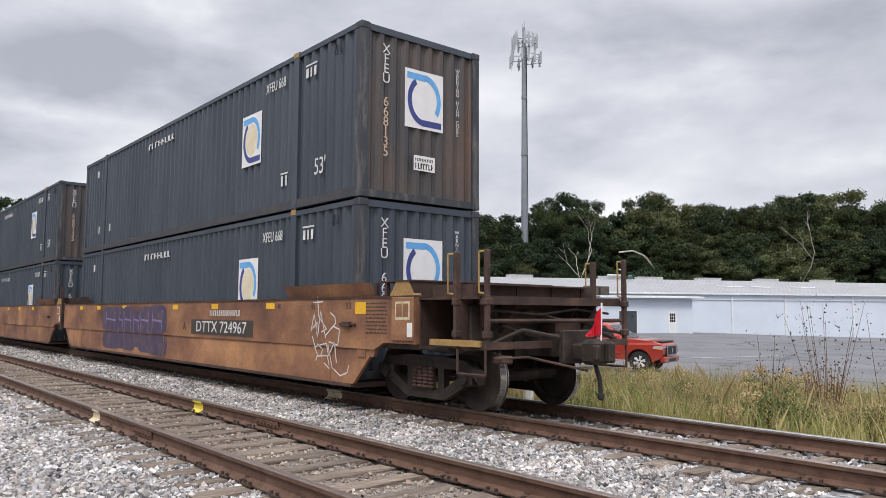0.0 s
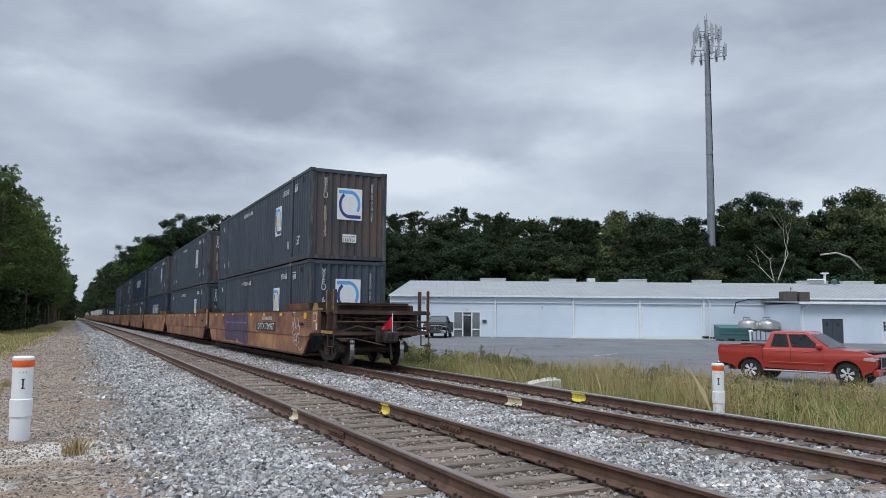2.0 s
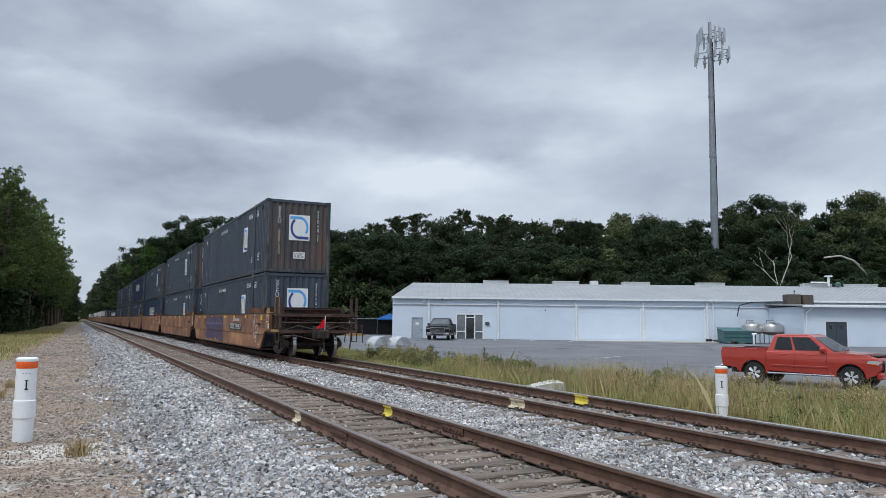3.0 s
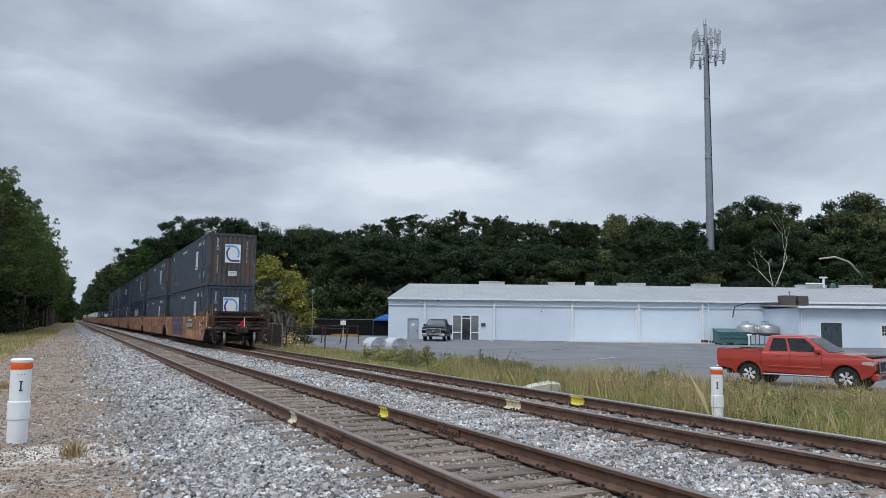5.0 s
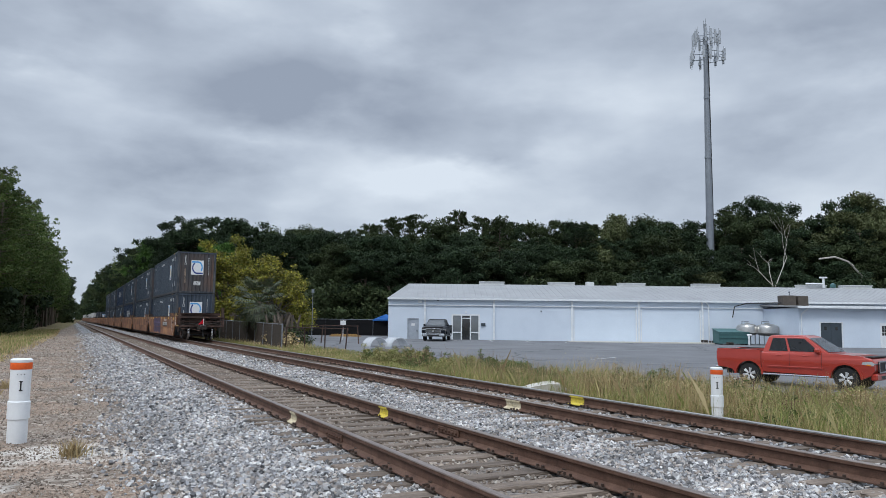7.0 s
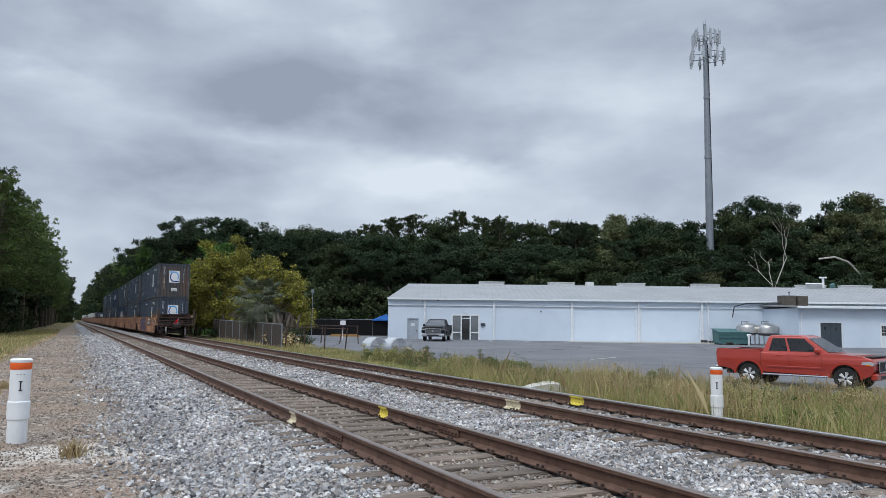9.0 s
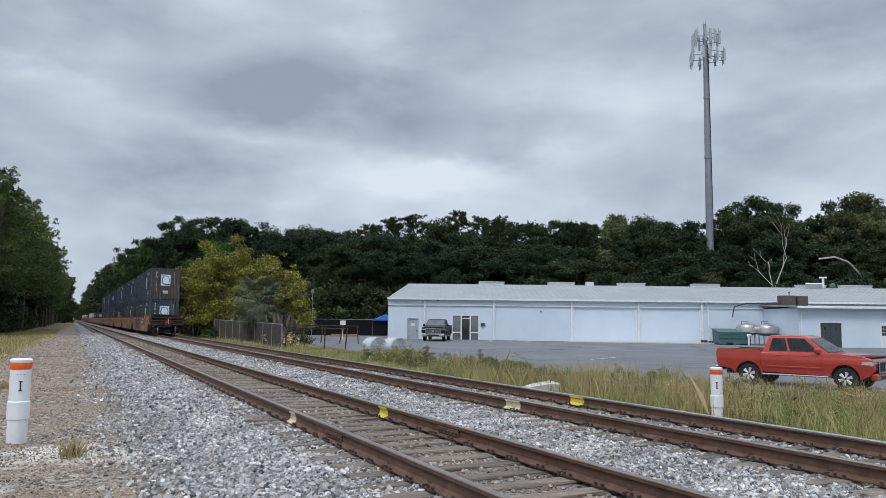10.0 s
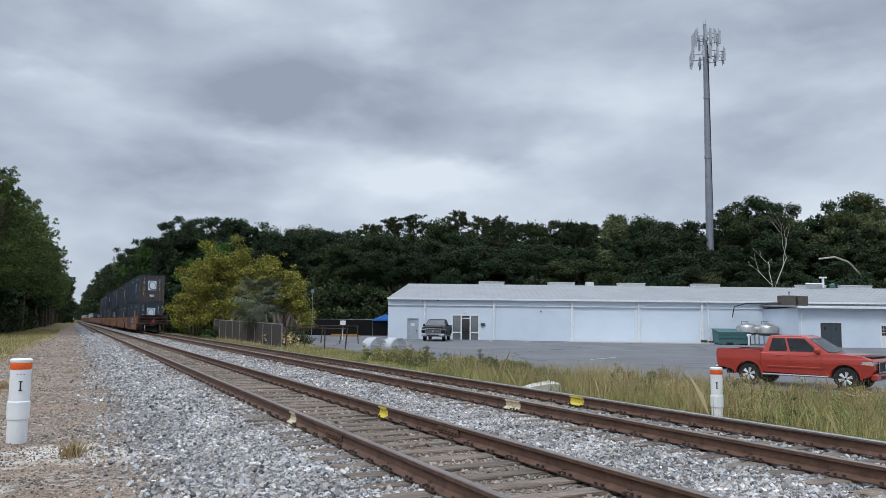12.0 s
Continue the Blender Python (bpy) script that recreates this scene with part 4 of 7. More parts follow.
    for s in (-1, 1):
        bm = bmesh.new()
        prism(bm, [(-1.62, 1.765), (-1.05, 1.765), (-1.2, 1.965), (-1.5, 1.965)], "x", min(s * 1.30, s * 1.44), max(s * 1.30, s * 1.44))
        part("wedge_plate", bm, M_CARYEL, c, "pale yellow wedge plate")
        bm = boxes((min(s * 1.437, s * 1.50), max(s * 1.437, s * 1.50), -0.05, 0.18, 1.30, 1.38), (min(s * 1.437, s * 1.47), max(s * 1.437, s * 1.47), -0.18, 0.30, 1.32, 1.36), bevel=0.008)
        part("lock_handle", bm, M_CARDARK, c, "dark lock handle")
        bm = boxes((min(s * 1.415, s * 1.432), max(s * 1.415, s * 1.432), -0.42, -0.2, 0.84, 0.96), bevel=0.004)
        part("access_plate", bm, M_CAR, c)
    bm = boxes((-1.46, -1.437, -1.64, -1.12, 1.12, 1.74), bevel=0.008)
    box_ = part("control_box", bm, M_CAR, c, "yellow-brown steel equipment door")
    bm = boxes((-1.464, -1.461, -1.56, -1.22, 1.42, 1.68))
    part("placard_frame", bm, M_CREAM, box_, "pale framed placard")
    bm = boxes((-1.468, -1.465, -1.53, -1.40, 1.46, 1.65), (-1.468, -1.465, -1.38, -1.25, 1.46, 1.65))
    part("placard_panel", bm, M_CAR, box_)
    bm = boxes((-1.464, -1.461, -1.62, -1.50, 1.18, 1.38))
    part("notice", bm, M_WHITE, box_, "small white notice")
    if tail:
        tail_platform(c)
        sets = truck(c, -1.38)
    else:
        for s in (-1, 1):
            for y in (-1.72, -1.5):
                bm = boxes((s * 1.40 - 0.035, s * 1.40 + 0.035, y, y + 0.07, 0.9, 2.35))
                part("grab_post", bm, M_CARDARK, c)
        sets = truck(c, -1.75)
    return c, sets


def tail_platform(c):
    W = 1.40
    # centre sill and shear plate
    bm = boxes((-0.24, 0.24, -3.3, -1.6, 0.94, 1.24), (-0.30, 0.30, -3.38, -3.28, 0.86, 1.30), (-0.42, 0.42, -2.62, -2.5, 0.92, 1.32), bevel=0.015)
    prism(bm, [(-1.2, 1.05), (-0.5, 1.15), (0.5, 1.15), (1.2, 1.05), (1.2, 0.98), (0.5, 0.9), (-0.5, 0.9), (-1.2, 0.98)], "y", -2.4, -1.66)
    part("centre_sill", bm, M_TRUCK, c, "dark brown draft sill")
    bm = boxes((-1.38, 1.38, -3.02, -2.92, 1.63, 1.74), (-1.38, 1.38, -2.95, -1.62, 1.70, 1.73))
    part("platform_beam", bm, M_CARDARK, c, "rusty crosswise platform beam")
    bm = boxes((-1.30, 1.10, -2.70, -2.60, 1.73, 1.90), (-1.2, 0.95, -2.85, -1.7, 1.885, 1.905), *[(x, x + 0.06, -2.72, -1.75, 1.73, 1.885) for x in (-1.2, -0.5, 0.2, 0.85)])
    part("raised_deck", bm, M_CARDARK, c, "raised rusty deck frame")
    bm = boxes((-1.36, 1.3, -2.55, -2.47, 1.02, 1.7))
    part("end_plate", bm, M_CARDARK, c, "recessed brown end plate")
    bm = bmesh.new()
    tube(bm, (-W, -3.05, 1.42), (W, -3.05, 1.42), 0.028)
    part("cross_rail", bm, M_CARDARK, c)
    bm = boxes((-1.42, 1.42, -3.12, -2.95, 1.06, 1.15))
    part("end_sill", bm, M_CARDARK, c, "brown end sill step")
    bm = boxes((-1.455, -1.40, -3.0, -2.0, 1.09, 1.17))
    part("yellow_step_edge", bm, M_CARYEL, c, "worn yellow step edge")
    for s in (-1, 1):
        for y, w in ((-2.5, 0.045), (-3.08, 0.035)):
            bm = boxes((s * W - w, s * W + w, y - 0.03, y + 0.03, 1.06, 2.32), bevel=0.008)
            part("handrail_post", bm, M_CARDARK, c, "rusty upright post")
            d = -0.16 if y > -2.8 else -0.13
            bm = bmesh.new()
            path_tube(bm, [(s * (W + 0.02), y, 2.30), (s * (W + 0.02), y - d, 2.30), (s * (W + 0.02), y - d, 1.78), (s * (W + 0.02), y, 1.76)], 0.013)
            part("grab_iron", bm, M_CARYEL, c, "worn yellow grab iron")
        bm = bmesh.new()
        path_tube(bm, [(s * (W + 0.03), -3.08, 1.06), (s * (W + 0.03), -3.08, 0.74), (s * (W + 0.03), -2.55, 0.74), (s * (W + 0.03), -2.55, 1.06)], 0.018)
        part("stirrup_step", bm, M_CARDARK, c, "hanging steel stirrup")
    # coupler with its knuckle, cut lever and air hose
    bm = boxes((-0.13, 0.13, -3.6, -3.3, 0.90, 1.13), bevel=0.03)
    box(bm, -0.20, 0.18, -3.78, -3.55, 0.86, 1.18, bevel=0.05)
    box(bm, 0.02, 0.15, -3.88, -3.76, 0.88, 1.16, bevel=0.03)
    box(bm, -0.22, -0.14, -3.86, -3.77, 0.92, 1.12, bevel=0.02)
    coupler = part("coupler", bm, M_TRUCK, c, "rusty coupler head")
    bm = bmesh.new()
    path_tube(bm, [(0.0, -3.65, 0.86), (0.0, -3.72, 0.66), (0.02, -3.72, 0.46)], 0.03, 8)
    lathe(bm, [(0.02, 0.40), (0.045, 0.42), (0.045, 0.48), (0.03, 0.50)], 8, (0.02, -3.72, 0))
    part("air_hose", bm, M_RUBBER, coupler, "hanging black air hose")
    bm = bmesh.new()
    path_tube(bm, [(-1.35, -3.15, 0.95), (-0.85, -3.25, 0.96), (-0.1, -3.6, 0.78)], 0.017)
    part("uncoupling_lever", bm, M_CARDARK, c)
    bm = boxes((-1.25, -1.05, -3.2, -3.0, 0.88, 0.98), bevel=0.02)
    part("lever_bracket", bm, M_CARDARK, c)
    for a, z, r in ((-0.9, 1.30, 0.02), (-0.4, 1.52, 0.016), (0.75, 1.34, 0.022)):
        bm = bmesh.new()
        path_tube(bm, [(a, -2.55, z), (a + 0.05, -2.8, z + 0.05), (a + 0.3, -3.0, z - 0.06), (a + 0.62, -3.02, z - 0.1)], r)
        part("brake_pipe", bm, M_TRUCK, c, "grimy brake pipe")
    for plate in ((-1.25, -0.75, -2.62, -2.56, 1.1, 1.62), (0.85, 1.25, -2.62, -2.56, 1.1, 1.55)):
        part("web_plate", boxes(plate, bevel=0.01), M_TRUCK, c)
    bm = boxes((-1.36, 1.3, -2.30, -1.7, 1.02, 1.06))
    part("walkway", bm, M_TRUCK, c)
    # ribs, hanging brackets and pipe runs under the deck
    for x0 in (-1.1, -0.7, 0.55, 0.95):
        part("deck_rib", prism(bmesh.new(), [(-2.95, 1.70), (-2.55, 1.70), (-2.55, 1.25), (-2.62, 1.25)], "x", x0, x0 + 0.025), M_CARDARK, c, "triangular deck rib")
    for s in (-1, 1):
        bm = bmesh.new()
        path_tube(bm, [(s * 0.3, -3.3, 1.2), (s * 0.75, -3.05, 1.3), (s * 1.3, -3.03, 1.12)], 0.03)
        part("sill_brace", bm, M_TRUCK, c, "bent sill brace")
        for y in (-2.5, -3.08):
            for z in (1.20, 1.62):
                part("bolt_plate", boxes((s * W - 0.06, s * W + 0.06, y - 0.045, y + 0.045, z, z + 0.09), bevel=0.01), M_CARDARK, c)
    bm = bmesh.new()
    path_tube(bm, [(-1.2, -2.9, 1.56), (-0.3, -2.96, 1.5), (0.4, -2.96, 1.58), (1.25, -2.9, 1.52)], 0.018)
    part("brake_pipe", bm, M_TRUCK, c, "grimy brake pipe")
    # brake rigging box under the deck
    bm = boxes((0.1, 0.62, -2.9, -2.5, 1.18, 1.45), bevel=0.02)
    part("brake_cylinder", bm, M_CARDARK, c)
    bm = bmesh.new()
    tube(bm, (0.02, -3.73, 1.12), (0.02, -3.75, 1.66), 0.012)
    staff = part("flag_staff", bm, M_PVC, c, "thin pale flag staff")
    bm = bmesh.new()
    n = 7
    rows = []
    for i in range(n + 1):
        k = i / n
        for_y = -3.745 + 0.03 * math.sin(k * 7)
        rows.append((bm.verts.new((0.01 - 0.30 * k, for_y, 1.60 - 0.36 * k)), bm.verts.new((0.01 - 0.30 * k, for_y + 0.02 * math.sin(k * 5), 1.24 - 0.02 * k))))
    for (a, b), (d, e) in zip(rows[:-1], rows[1:]):
        bm.faces.new((a, d, e, b))
    bmesh.ops.solidify(bm, geom=list(bm.faces), thickness=0.004)
    part("flag", bm, M_FLAG, staff, "limp red marker flag")


def graffiti(c):
    """Painted lettering and sprayed shapes on the last car's western side."""
    rng = random.Random(12)
    x = -1.4375
    bm = boxes((x - 0.003, x, 3.38, 6.45, 1.04, 1.36))
    panel = part("number_panel", bm, M_DARKPANEL, c, "black panel with pale reporting mark")
    lettering("lettering", "DTTX 724967", 0.33, M_LETTER, panel, text_side(x - 0.006, 4.92, 1.20), label="pale slanted lettering", squeeze=1.28)
    lettering("lettering", "A", 0.26, M_DARKPANEL, c, text_side(x - 0.002, 6.85, 1.2), label="black unit letter")
    for s, yy in (("40", 2.35), ("45", 1.15), ("53", 0.05)):
        lettering("lettering", s, 0.15, M_DARKPANEL, c, text_side(x - 0.002, yy, 1.62), label="black length mark")
    bm = boxes((x - 0.003, x, -0.43, -0.14, 1.50, 1.68))
    part("reflector", bm, M_REFLECT, c, "square yellow reflector plate")
    bm = bmesh.new()
    for i in range(9):
        p = -0.28
        while p < 0.24:
            q = min(0.26, p + rng.uniform(0.03, 0.13))
            bars(bm, text_side(x - 0.001, -0.72, 1.66 - i * 0.055), [(p, q, -0.009, 0.009)])
            p = q + rng.uniform(0.012, 0.03)
    part("marking", bm, M_DARKPANEL, c, "small dark stencilled notes")
    bm = bmesh.new()
    bars(bm, text_side(x - 0.001, 4.7, 1.50), word_bars(1.5, 0.12, 16, rng))
    part("marking", bm, M_GRAFW, c, "faint chalk scrawl")
    # white tag
    bm = bmesh.new()
    strokes = [
        [(1.0, 1.78), (0.95, 1.45), (0.7, 1.25), (0.86, 1.2)], [(1.14, 1.68), (0.82, 1.7)], [(1.2, 1.2), (1.1, 1.5), (0.98, 1.1), (0.9, 1.55), (0.72, 1.1)],
        [(1.15, 1.25), (1.0, 1.36), (1.02, 1.2)], [(0.6, 1.52), (0.45, 1.45), (0.42, 1.35), (0.72, 1.15)], [(0.5, 1.3), (0.3, 1.25), (0.35, 1.0), (0.62, 1.05)],
        [(1.15, 1.12), (1.0, 0.85), (1.06, 0.72)], [(1.08, 0.95), (0.7, 1.02), (0.62, 0.82), (0.45, 1.05), (0.38, 0.72)], [(1.02, 0.8), (0.7, 0.82), (0.6, 0.6), (0.8, 0.7)],
        [(0.65, 1.0), (0.5, 0.62), (0.3, 0.52), (0.1, 0.58), (0.05, 0.7)], [(0.98, 1.0), (0.84, 0.93), (0.9, 0.82)],
    ]
    for st in strokes:
        for (y0, z0), (y1, z1) in zip(st[:-1], st[1:]):
            d = Vector((0, y1 - y0, z1 - z0))
            nrm = Vector((0, -d.z, d.y)).normalized() * 0.012
            for xx in (x if min(z0, z1) > 0.97 else -1.4155,):
                q = [Vector((xx - 0.003, y0, z0)) + nrm, Vector((xx - 0.003, y1, z1)) + nrm, Vector((xx - 0.003, y1, z1)) - nrm, Vector((xx - 0.003, y0, z0)) - nrm]
                if z0 > 0.97 > z1 or z1 > 0.97 > z0:
                    q = [Vector((x - 0.003, v.y, v.z)) for v in q]
                bm.faces.new([bm.verts.new(v) for v in q])
    part("spray_tag", bm, M_GRAFW, c, "white sprayed scribble")
    # purple throw-up: rounded upright blocks with lighter outlines
    step = 0
    y = 13.0
    for w, h in ((1.3, 1.0), (0.5, 0.95), (0.8, 1.0), (0.55, 0.8), (0.8, 1.0), (1.0, 1.05)):
        cz = 1.04
        for xx, z0, z1 in ((x, 0.975, cz + h * 0.62), (-1.4155, cz - h * 0.55, 0.962)):
            z1 = min(z1, 1.7)
            k = 10
            ring = []
            for i in range(k):
                a = 2 * math.pi * i / k
                ring.append((y - w / 2 + w * 0.66 * math.copysign(abs(math.cos(a)) ** 0.5, math.cos(a)), (z0 + z1) / 2 + (z1 - z0) / 2 * math.copysign(abs(math.sin(a)) ** 0.5, math.sin(a))))
            one = bmesh.new()
            one.faces.new([one.verts.new((xx - 0.002 - 0.0004 * step, p, q)) for p, q in ring])
            part("spray_block", one, M_GRAFP, c, "dark purple sprayed letter")
            step += 1
        for sy in (0.15, 0.8):
            z1 = min(cz + h * 0.5, 1.62)
            yy = y - w * sy
            tilt = rng.uniform(-0.12, 0.12)
            bo = bmesh.new()
            bo.faces.new([bo.verts.new((x - 0.009, a, b)) for a, b in ((yy, 1.0), (yy - 0.03, 1.0), (yy - 0.03 + tilt, z1), (yy + tilt, z1))])
            part("spray_outline", bo, M_GRAFB, c, "violet spray line")
        if rng.random() < 0.8:
            bo = bmesh.new()
            bo.faces.new([bo.verts.new((x - 0.009, a, b)) for a, b in ((y - w * 0.15, 1.3), (y - w * 0.85, 1.26), (y - w * 0.85, 1.31), (y - w * 0.15, 1.35))])
            part("spray_outline", bo, M_GRAFB, c, "violet spray line")
        y -= w * 0.98


def train():
    car, sets = well_car("last well car, faded rusty yellow, tagged, with red flag", True)
    graffiti(car)
    WHEELSETS.extend(sets)
    MOVERS.append((car, 0.0, 0.0))
    mid, sets2 = well_car("articulated well car unit in faded rusty yellow paint", False)
    WHEELSETS.extend(sets2)
    MOVERS.append((mid, PITCH, 0.0))
    up1 = container(M_CONTAINER, M_CONTDOOR, "dark grey-blue corrugated container with rust-streaked end, upper tier")
    low1 = container(M_CONTAINER, M_CONTAINER, "dark grey-blue corrugated container, lower tier in the well", False)
    MOVERS.append((up1, 0.0, Z_UP))
    MOVERS.append((low1, 0.0, Z_LOW))
    navy = container(M_CONTNAVY, M_CONTNAVY, "navy corrugated container with white writing bars", False, False)
    bm = bmesh.new()
    bars(bm, text_side(-CHALF - 0.001, 7.6, 1.75), word_bars(5.0, 0.75, 8, random.Random(4)))
    part("marking", bm, M_LETTER, navy, "large white unreadable writing")
    used = {"navy": False}
    for i in range(1, 6):
        if i > 1:
            MOVERS.append((copy_thing(mid, pose(0, 0, 0)), PITCH * i, 0.0))
        for z, src in ((Z_UP, up1), (Z_LOW, low1)):
            if (i, z) in ((3, Z_UP), (2, Z_LOW)):
                ob = navy if not used["navy"] else copy_thing(navy, pose(0, 0, 0))
                used["navy"] = True
            else:
                ob = copy_thing(src, pose(0, 0, 0))
                tagged(ob, "dark grey-blue corrugated container stacked on the train")
            MOVERS.append((ob, PITCH * i, z))
    # ahead of the stacks: empty wells and single pale boxes
    pale = container(M_BOXWHITE, M_BOXWHITE, "pale grey box container riding low in a well", False, False, worn=False)
    first_pale = True
    for i in range(6, 22):
        MOVERS.append((copy_thing(mid, pose(0, 0, 0)), PITCH * i, 0.0))
        if i == 8:
            ob = copy_thing(low1, pose(0, 0, 0))
            tagged(ob, "dark single-tier container in a well")
            MOVERS.append((ob, PITCH * i, Z_LOW))
        elif i in (10, 11, 13, 14, 16, 17, 18, 20):
            ob = pale if first_pale else copy_thing(pale, pose(0, 0, 0))
            first_pale = False
            MOVERS.append((ob, PITCH * i, Z_LOW))


train()


def motions():
    """The train leaves at a steady pace, its wheels rolling."""
    for ob, dy, z in MOVERS:
        walk(ob, [(t, pose(XB, TAIL + dy + SPEED * t, z)) for t in (0, 3, 6, 9, 12)])
    turn = -math.degrees(SPEED / 0.457) * 0.1
    for w in WHEELSETS:
        p = w.matrix_basis.translation.copy()
        walk(w, [(i / 10, Matrix.Translation(p) @ Matrix.Rotation(radians(turn * i), 4, "X")) for i in range(121)])

# ---- warehouse ----
U, N, P0 = Vector((0.896, -0.444, 0)), Vector((0.444, 0.896, 0)), Vector((28.67, 70.1, 0))
SITE = Matrix.Translation(P0) @ Matrix(((U.x, N.x, 0, 0), (U.y, N.y, 0, 0), (0, 0, 1, 0), (0, 0, 0, 1)))


def site(s, v, z=0.0, turn=0.0):
    """A pose beside the warehouse: s metres along its front, v behind it."""
    return SITE @ pose(s, v, z, 0, 0, turn)


def site_z(s, v):
    p = SITE @ Vector((s, v, 0))
    return lot_z(p.x, p.y)


def warehouse():
    w = thing("warehouse", SITE, "long pale blue metal warehouse with grey ribbed roof", "warehouse")
    EAVE, RIDGE, END, LOW = 3.94, 5.90, 104.0, -1.7
    openings = [(2.0, 3.0, 1.86), (6.45, 9.12, 2.26), (18.6, 24.96, 3.08), (25.36, 31.4, 3.08)]
    bm = bmesh.new()
    s = 0.0
    for a, b, z in openings:
        box(bm, s, a, 0, 0.2, LOW, EAVE)
        box(bm, a, b, 0, 0.2, z, EAVE)
        s = b
    box(bm, s, END, 0, 0.2, LOW, EAVE)
    part("front_wall", bm, M_WALL, w, "pale blue painted metal front")
    bm = bmesh.new()
    prism(bm, [(0, LOW), (20, LOW), (20, EAVE), (0.21, EAVE), (0.21, EAVE - 0.02)], "x", -0.012, 0.19)
    part("end_wall", bm, M_WALL, w)
    bm = boxes((0, END, 19.8, 20, LOW, EAVE), (END - 0.2, END, 0.2, 19.8, LOW, EAVE))
    part("back_wall", bm, M_WALL, w)
    # the ribbed roof, hipped a little at the west end
    bm = bmesh.new()
    for sgn in (0, 1):
        ye = -0.35 if sgn == 0 else 20.35
        n = 173
        for i in range(n):
            x0, x1 = -0.06 + i * (END + 0.06) / n, -0.06 + (i + 1) * (END + 0.06) / n
            t0, t1 = max(x0, 1.55), max(x1, 1.55)
            e = 0.028
            a = [bm.verts.new(v) for v in ((x0, ye, EAVE), (x0 + (x1 - x0) * 0.78, ye, EAVE), (t0 + (t1 - t0) * 0.78, 10, RIDGE), (t0, 10, RIDGE))]
            bm.faces.new(a)
            c = [bm.verts.new(v) for v in ((x0 + (x1 - x0) * 0.78, ye, EAVE), (x0 + (x1 - x0) * 0.84, ye, EAVE + e), (t0 + (t1 - t0) * 0.84, 10, RIDGE + e), (t0 + (t1 - t0) * 0.78, 10, RIDGE))]
            bm.faces.new(c)
            d = [bm.verts.new(v) for v in ((x0 + (x1 - x0) * 0.84, ye, EAVE + e), (x1, ye, EAVE), (t1, 10, RIDGE), (t0 + (t1 - t0) * 0.84, 10, RIDGE + e))]
            bm.faces.new(d)
    bm.faces.new([bm.verts.new(v) for v in ((-0.06, -0.35, EAVE), (1.55, 10, RIDGE), (-0.06, 20.35, EAVE))])
    part("roof", bm, M_ROOF, w, "weathered grey ribbed metal roof")
    bm = boxes((-0.08, END, -0.42, -0.33, EAVE - 0.16, EAVE + 0.02))
    part("gutter", bm, M_WALLTRIM, w, "white eave gutter")
    bm = boxes((0.0, END, -0.13, -0.002, 3.20, 3.28), (12.6, 18.3, -0.03, -0.002, 3.20, 3.24))
    part("wall_band", bm, M_WALLTRIM, w)
    bm = boxes((0.0, END, -0.02, -0.002, 3.28, EAVE - 0.02))
    part("fascia_panel", bm, M_GARAGE, w)
    for s in (3.68, 10.62, 18.45, 25.16, 31.55, 57.4, 64.4, 73.7):
        bm = boxes((s - 0.09, s + 0.09, -0.17, -0.022, -1.2 if s > 40 else -0.35, EAVE - 0.1), bevel=0.02)
        part("downspout", bm, M_WALLTRIM, w)
    bm = bmesh.new()
    path_tube(bm, [(31.85, -0.35, EAVE - 0.1), (32.15, -0.12, EAVE - 0.5), (32.2, -0.1, -0.3)], 0.07)
    part("downspout", bm, M_WALLTRIM, w)
    # doors
    bm = boxes((2.0, 3.0, 0.05, 0.1, -0.4, 1.86))
    d = part("door", bm, M_DOORGREY, w, "closed grey steel door")
    bm = boxes((2.33, 2.68, 0.04, 0.048, 1.15, 1.4))
    part("notice", bm, M_WHITE, d, "white paper notice")
    bm = boxes((2.86, 2.93, 0.0, 0.05, 0.6, 0.72))
    part("handle", bm, M_BLACK, d)
    bm = boxes((1.93, 2.0, -0.03, 0.1, -0.4, 1.93), (3.0, 3.07, -0.03, 0.1, -0.4, 1.93), (2.0, 3.0, -0.03, 0.1, 1.86, 1.93))
    part("door_frame", bm, M_DOORGREY, w)
    e = part("shopfront_entrance", boxes((6.35, 6.5, -0.03, 0.12, -0.4, 2.36), (9.06, 9.2, -0.03, 0.12, -0.4, 2.36), (6.5, 9.06, -0.03, 0.12, 2.22, 2.36), (7.29, 7.42, -0.02, 0.1, -0.4, 2.22), (8.2, 8.33, -0.02, 0.1, -0.4, 2.22), (6.5, 7.29, -0.02, 0.1, 0.48, 0.60), (8.33, 9.06, -0.02, 0.1, 0.48, 0.60), (7.42, 8.2, 0, 0.1, 1.92, 2.0)), M_WALLTRIM, w, "white-framed glass shopfront entrance")
    for r in ((6.5, 7.33, -0.4, 0.5), (6.5, 7.33, 0.58, 2.22), (7.42, 8.2, -0.4, 1.92), (7.42, 8.2, 2.0, 2.22), (8.29, 9.06, -0.4, 0.5), (8.29, 9.06, 0.58, 2.22)):
        # outer panes take the paler glass, sky reflection painted into its colour
        part("pane", boxes((r[0], r[1], 0.05, 0.06, r[2], r[3])), M_GLASS if 7.4 < r[0] < 8.25 else M_SKYGLASS, e)
    part("door_stile", boxes((7.42, 7.5, 0.02, 0.05, -0.4, 1.92), (8.12, 8.2, 0.02, 0.05, -0.4, 1.92)), M_BLACK, e)
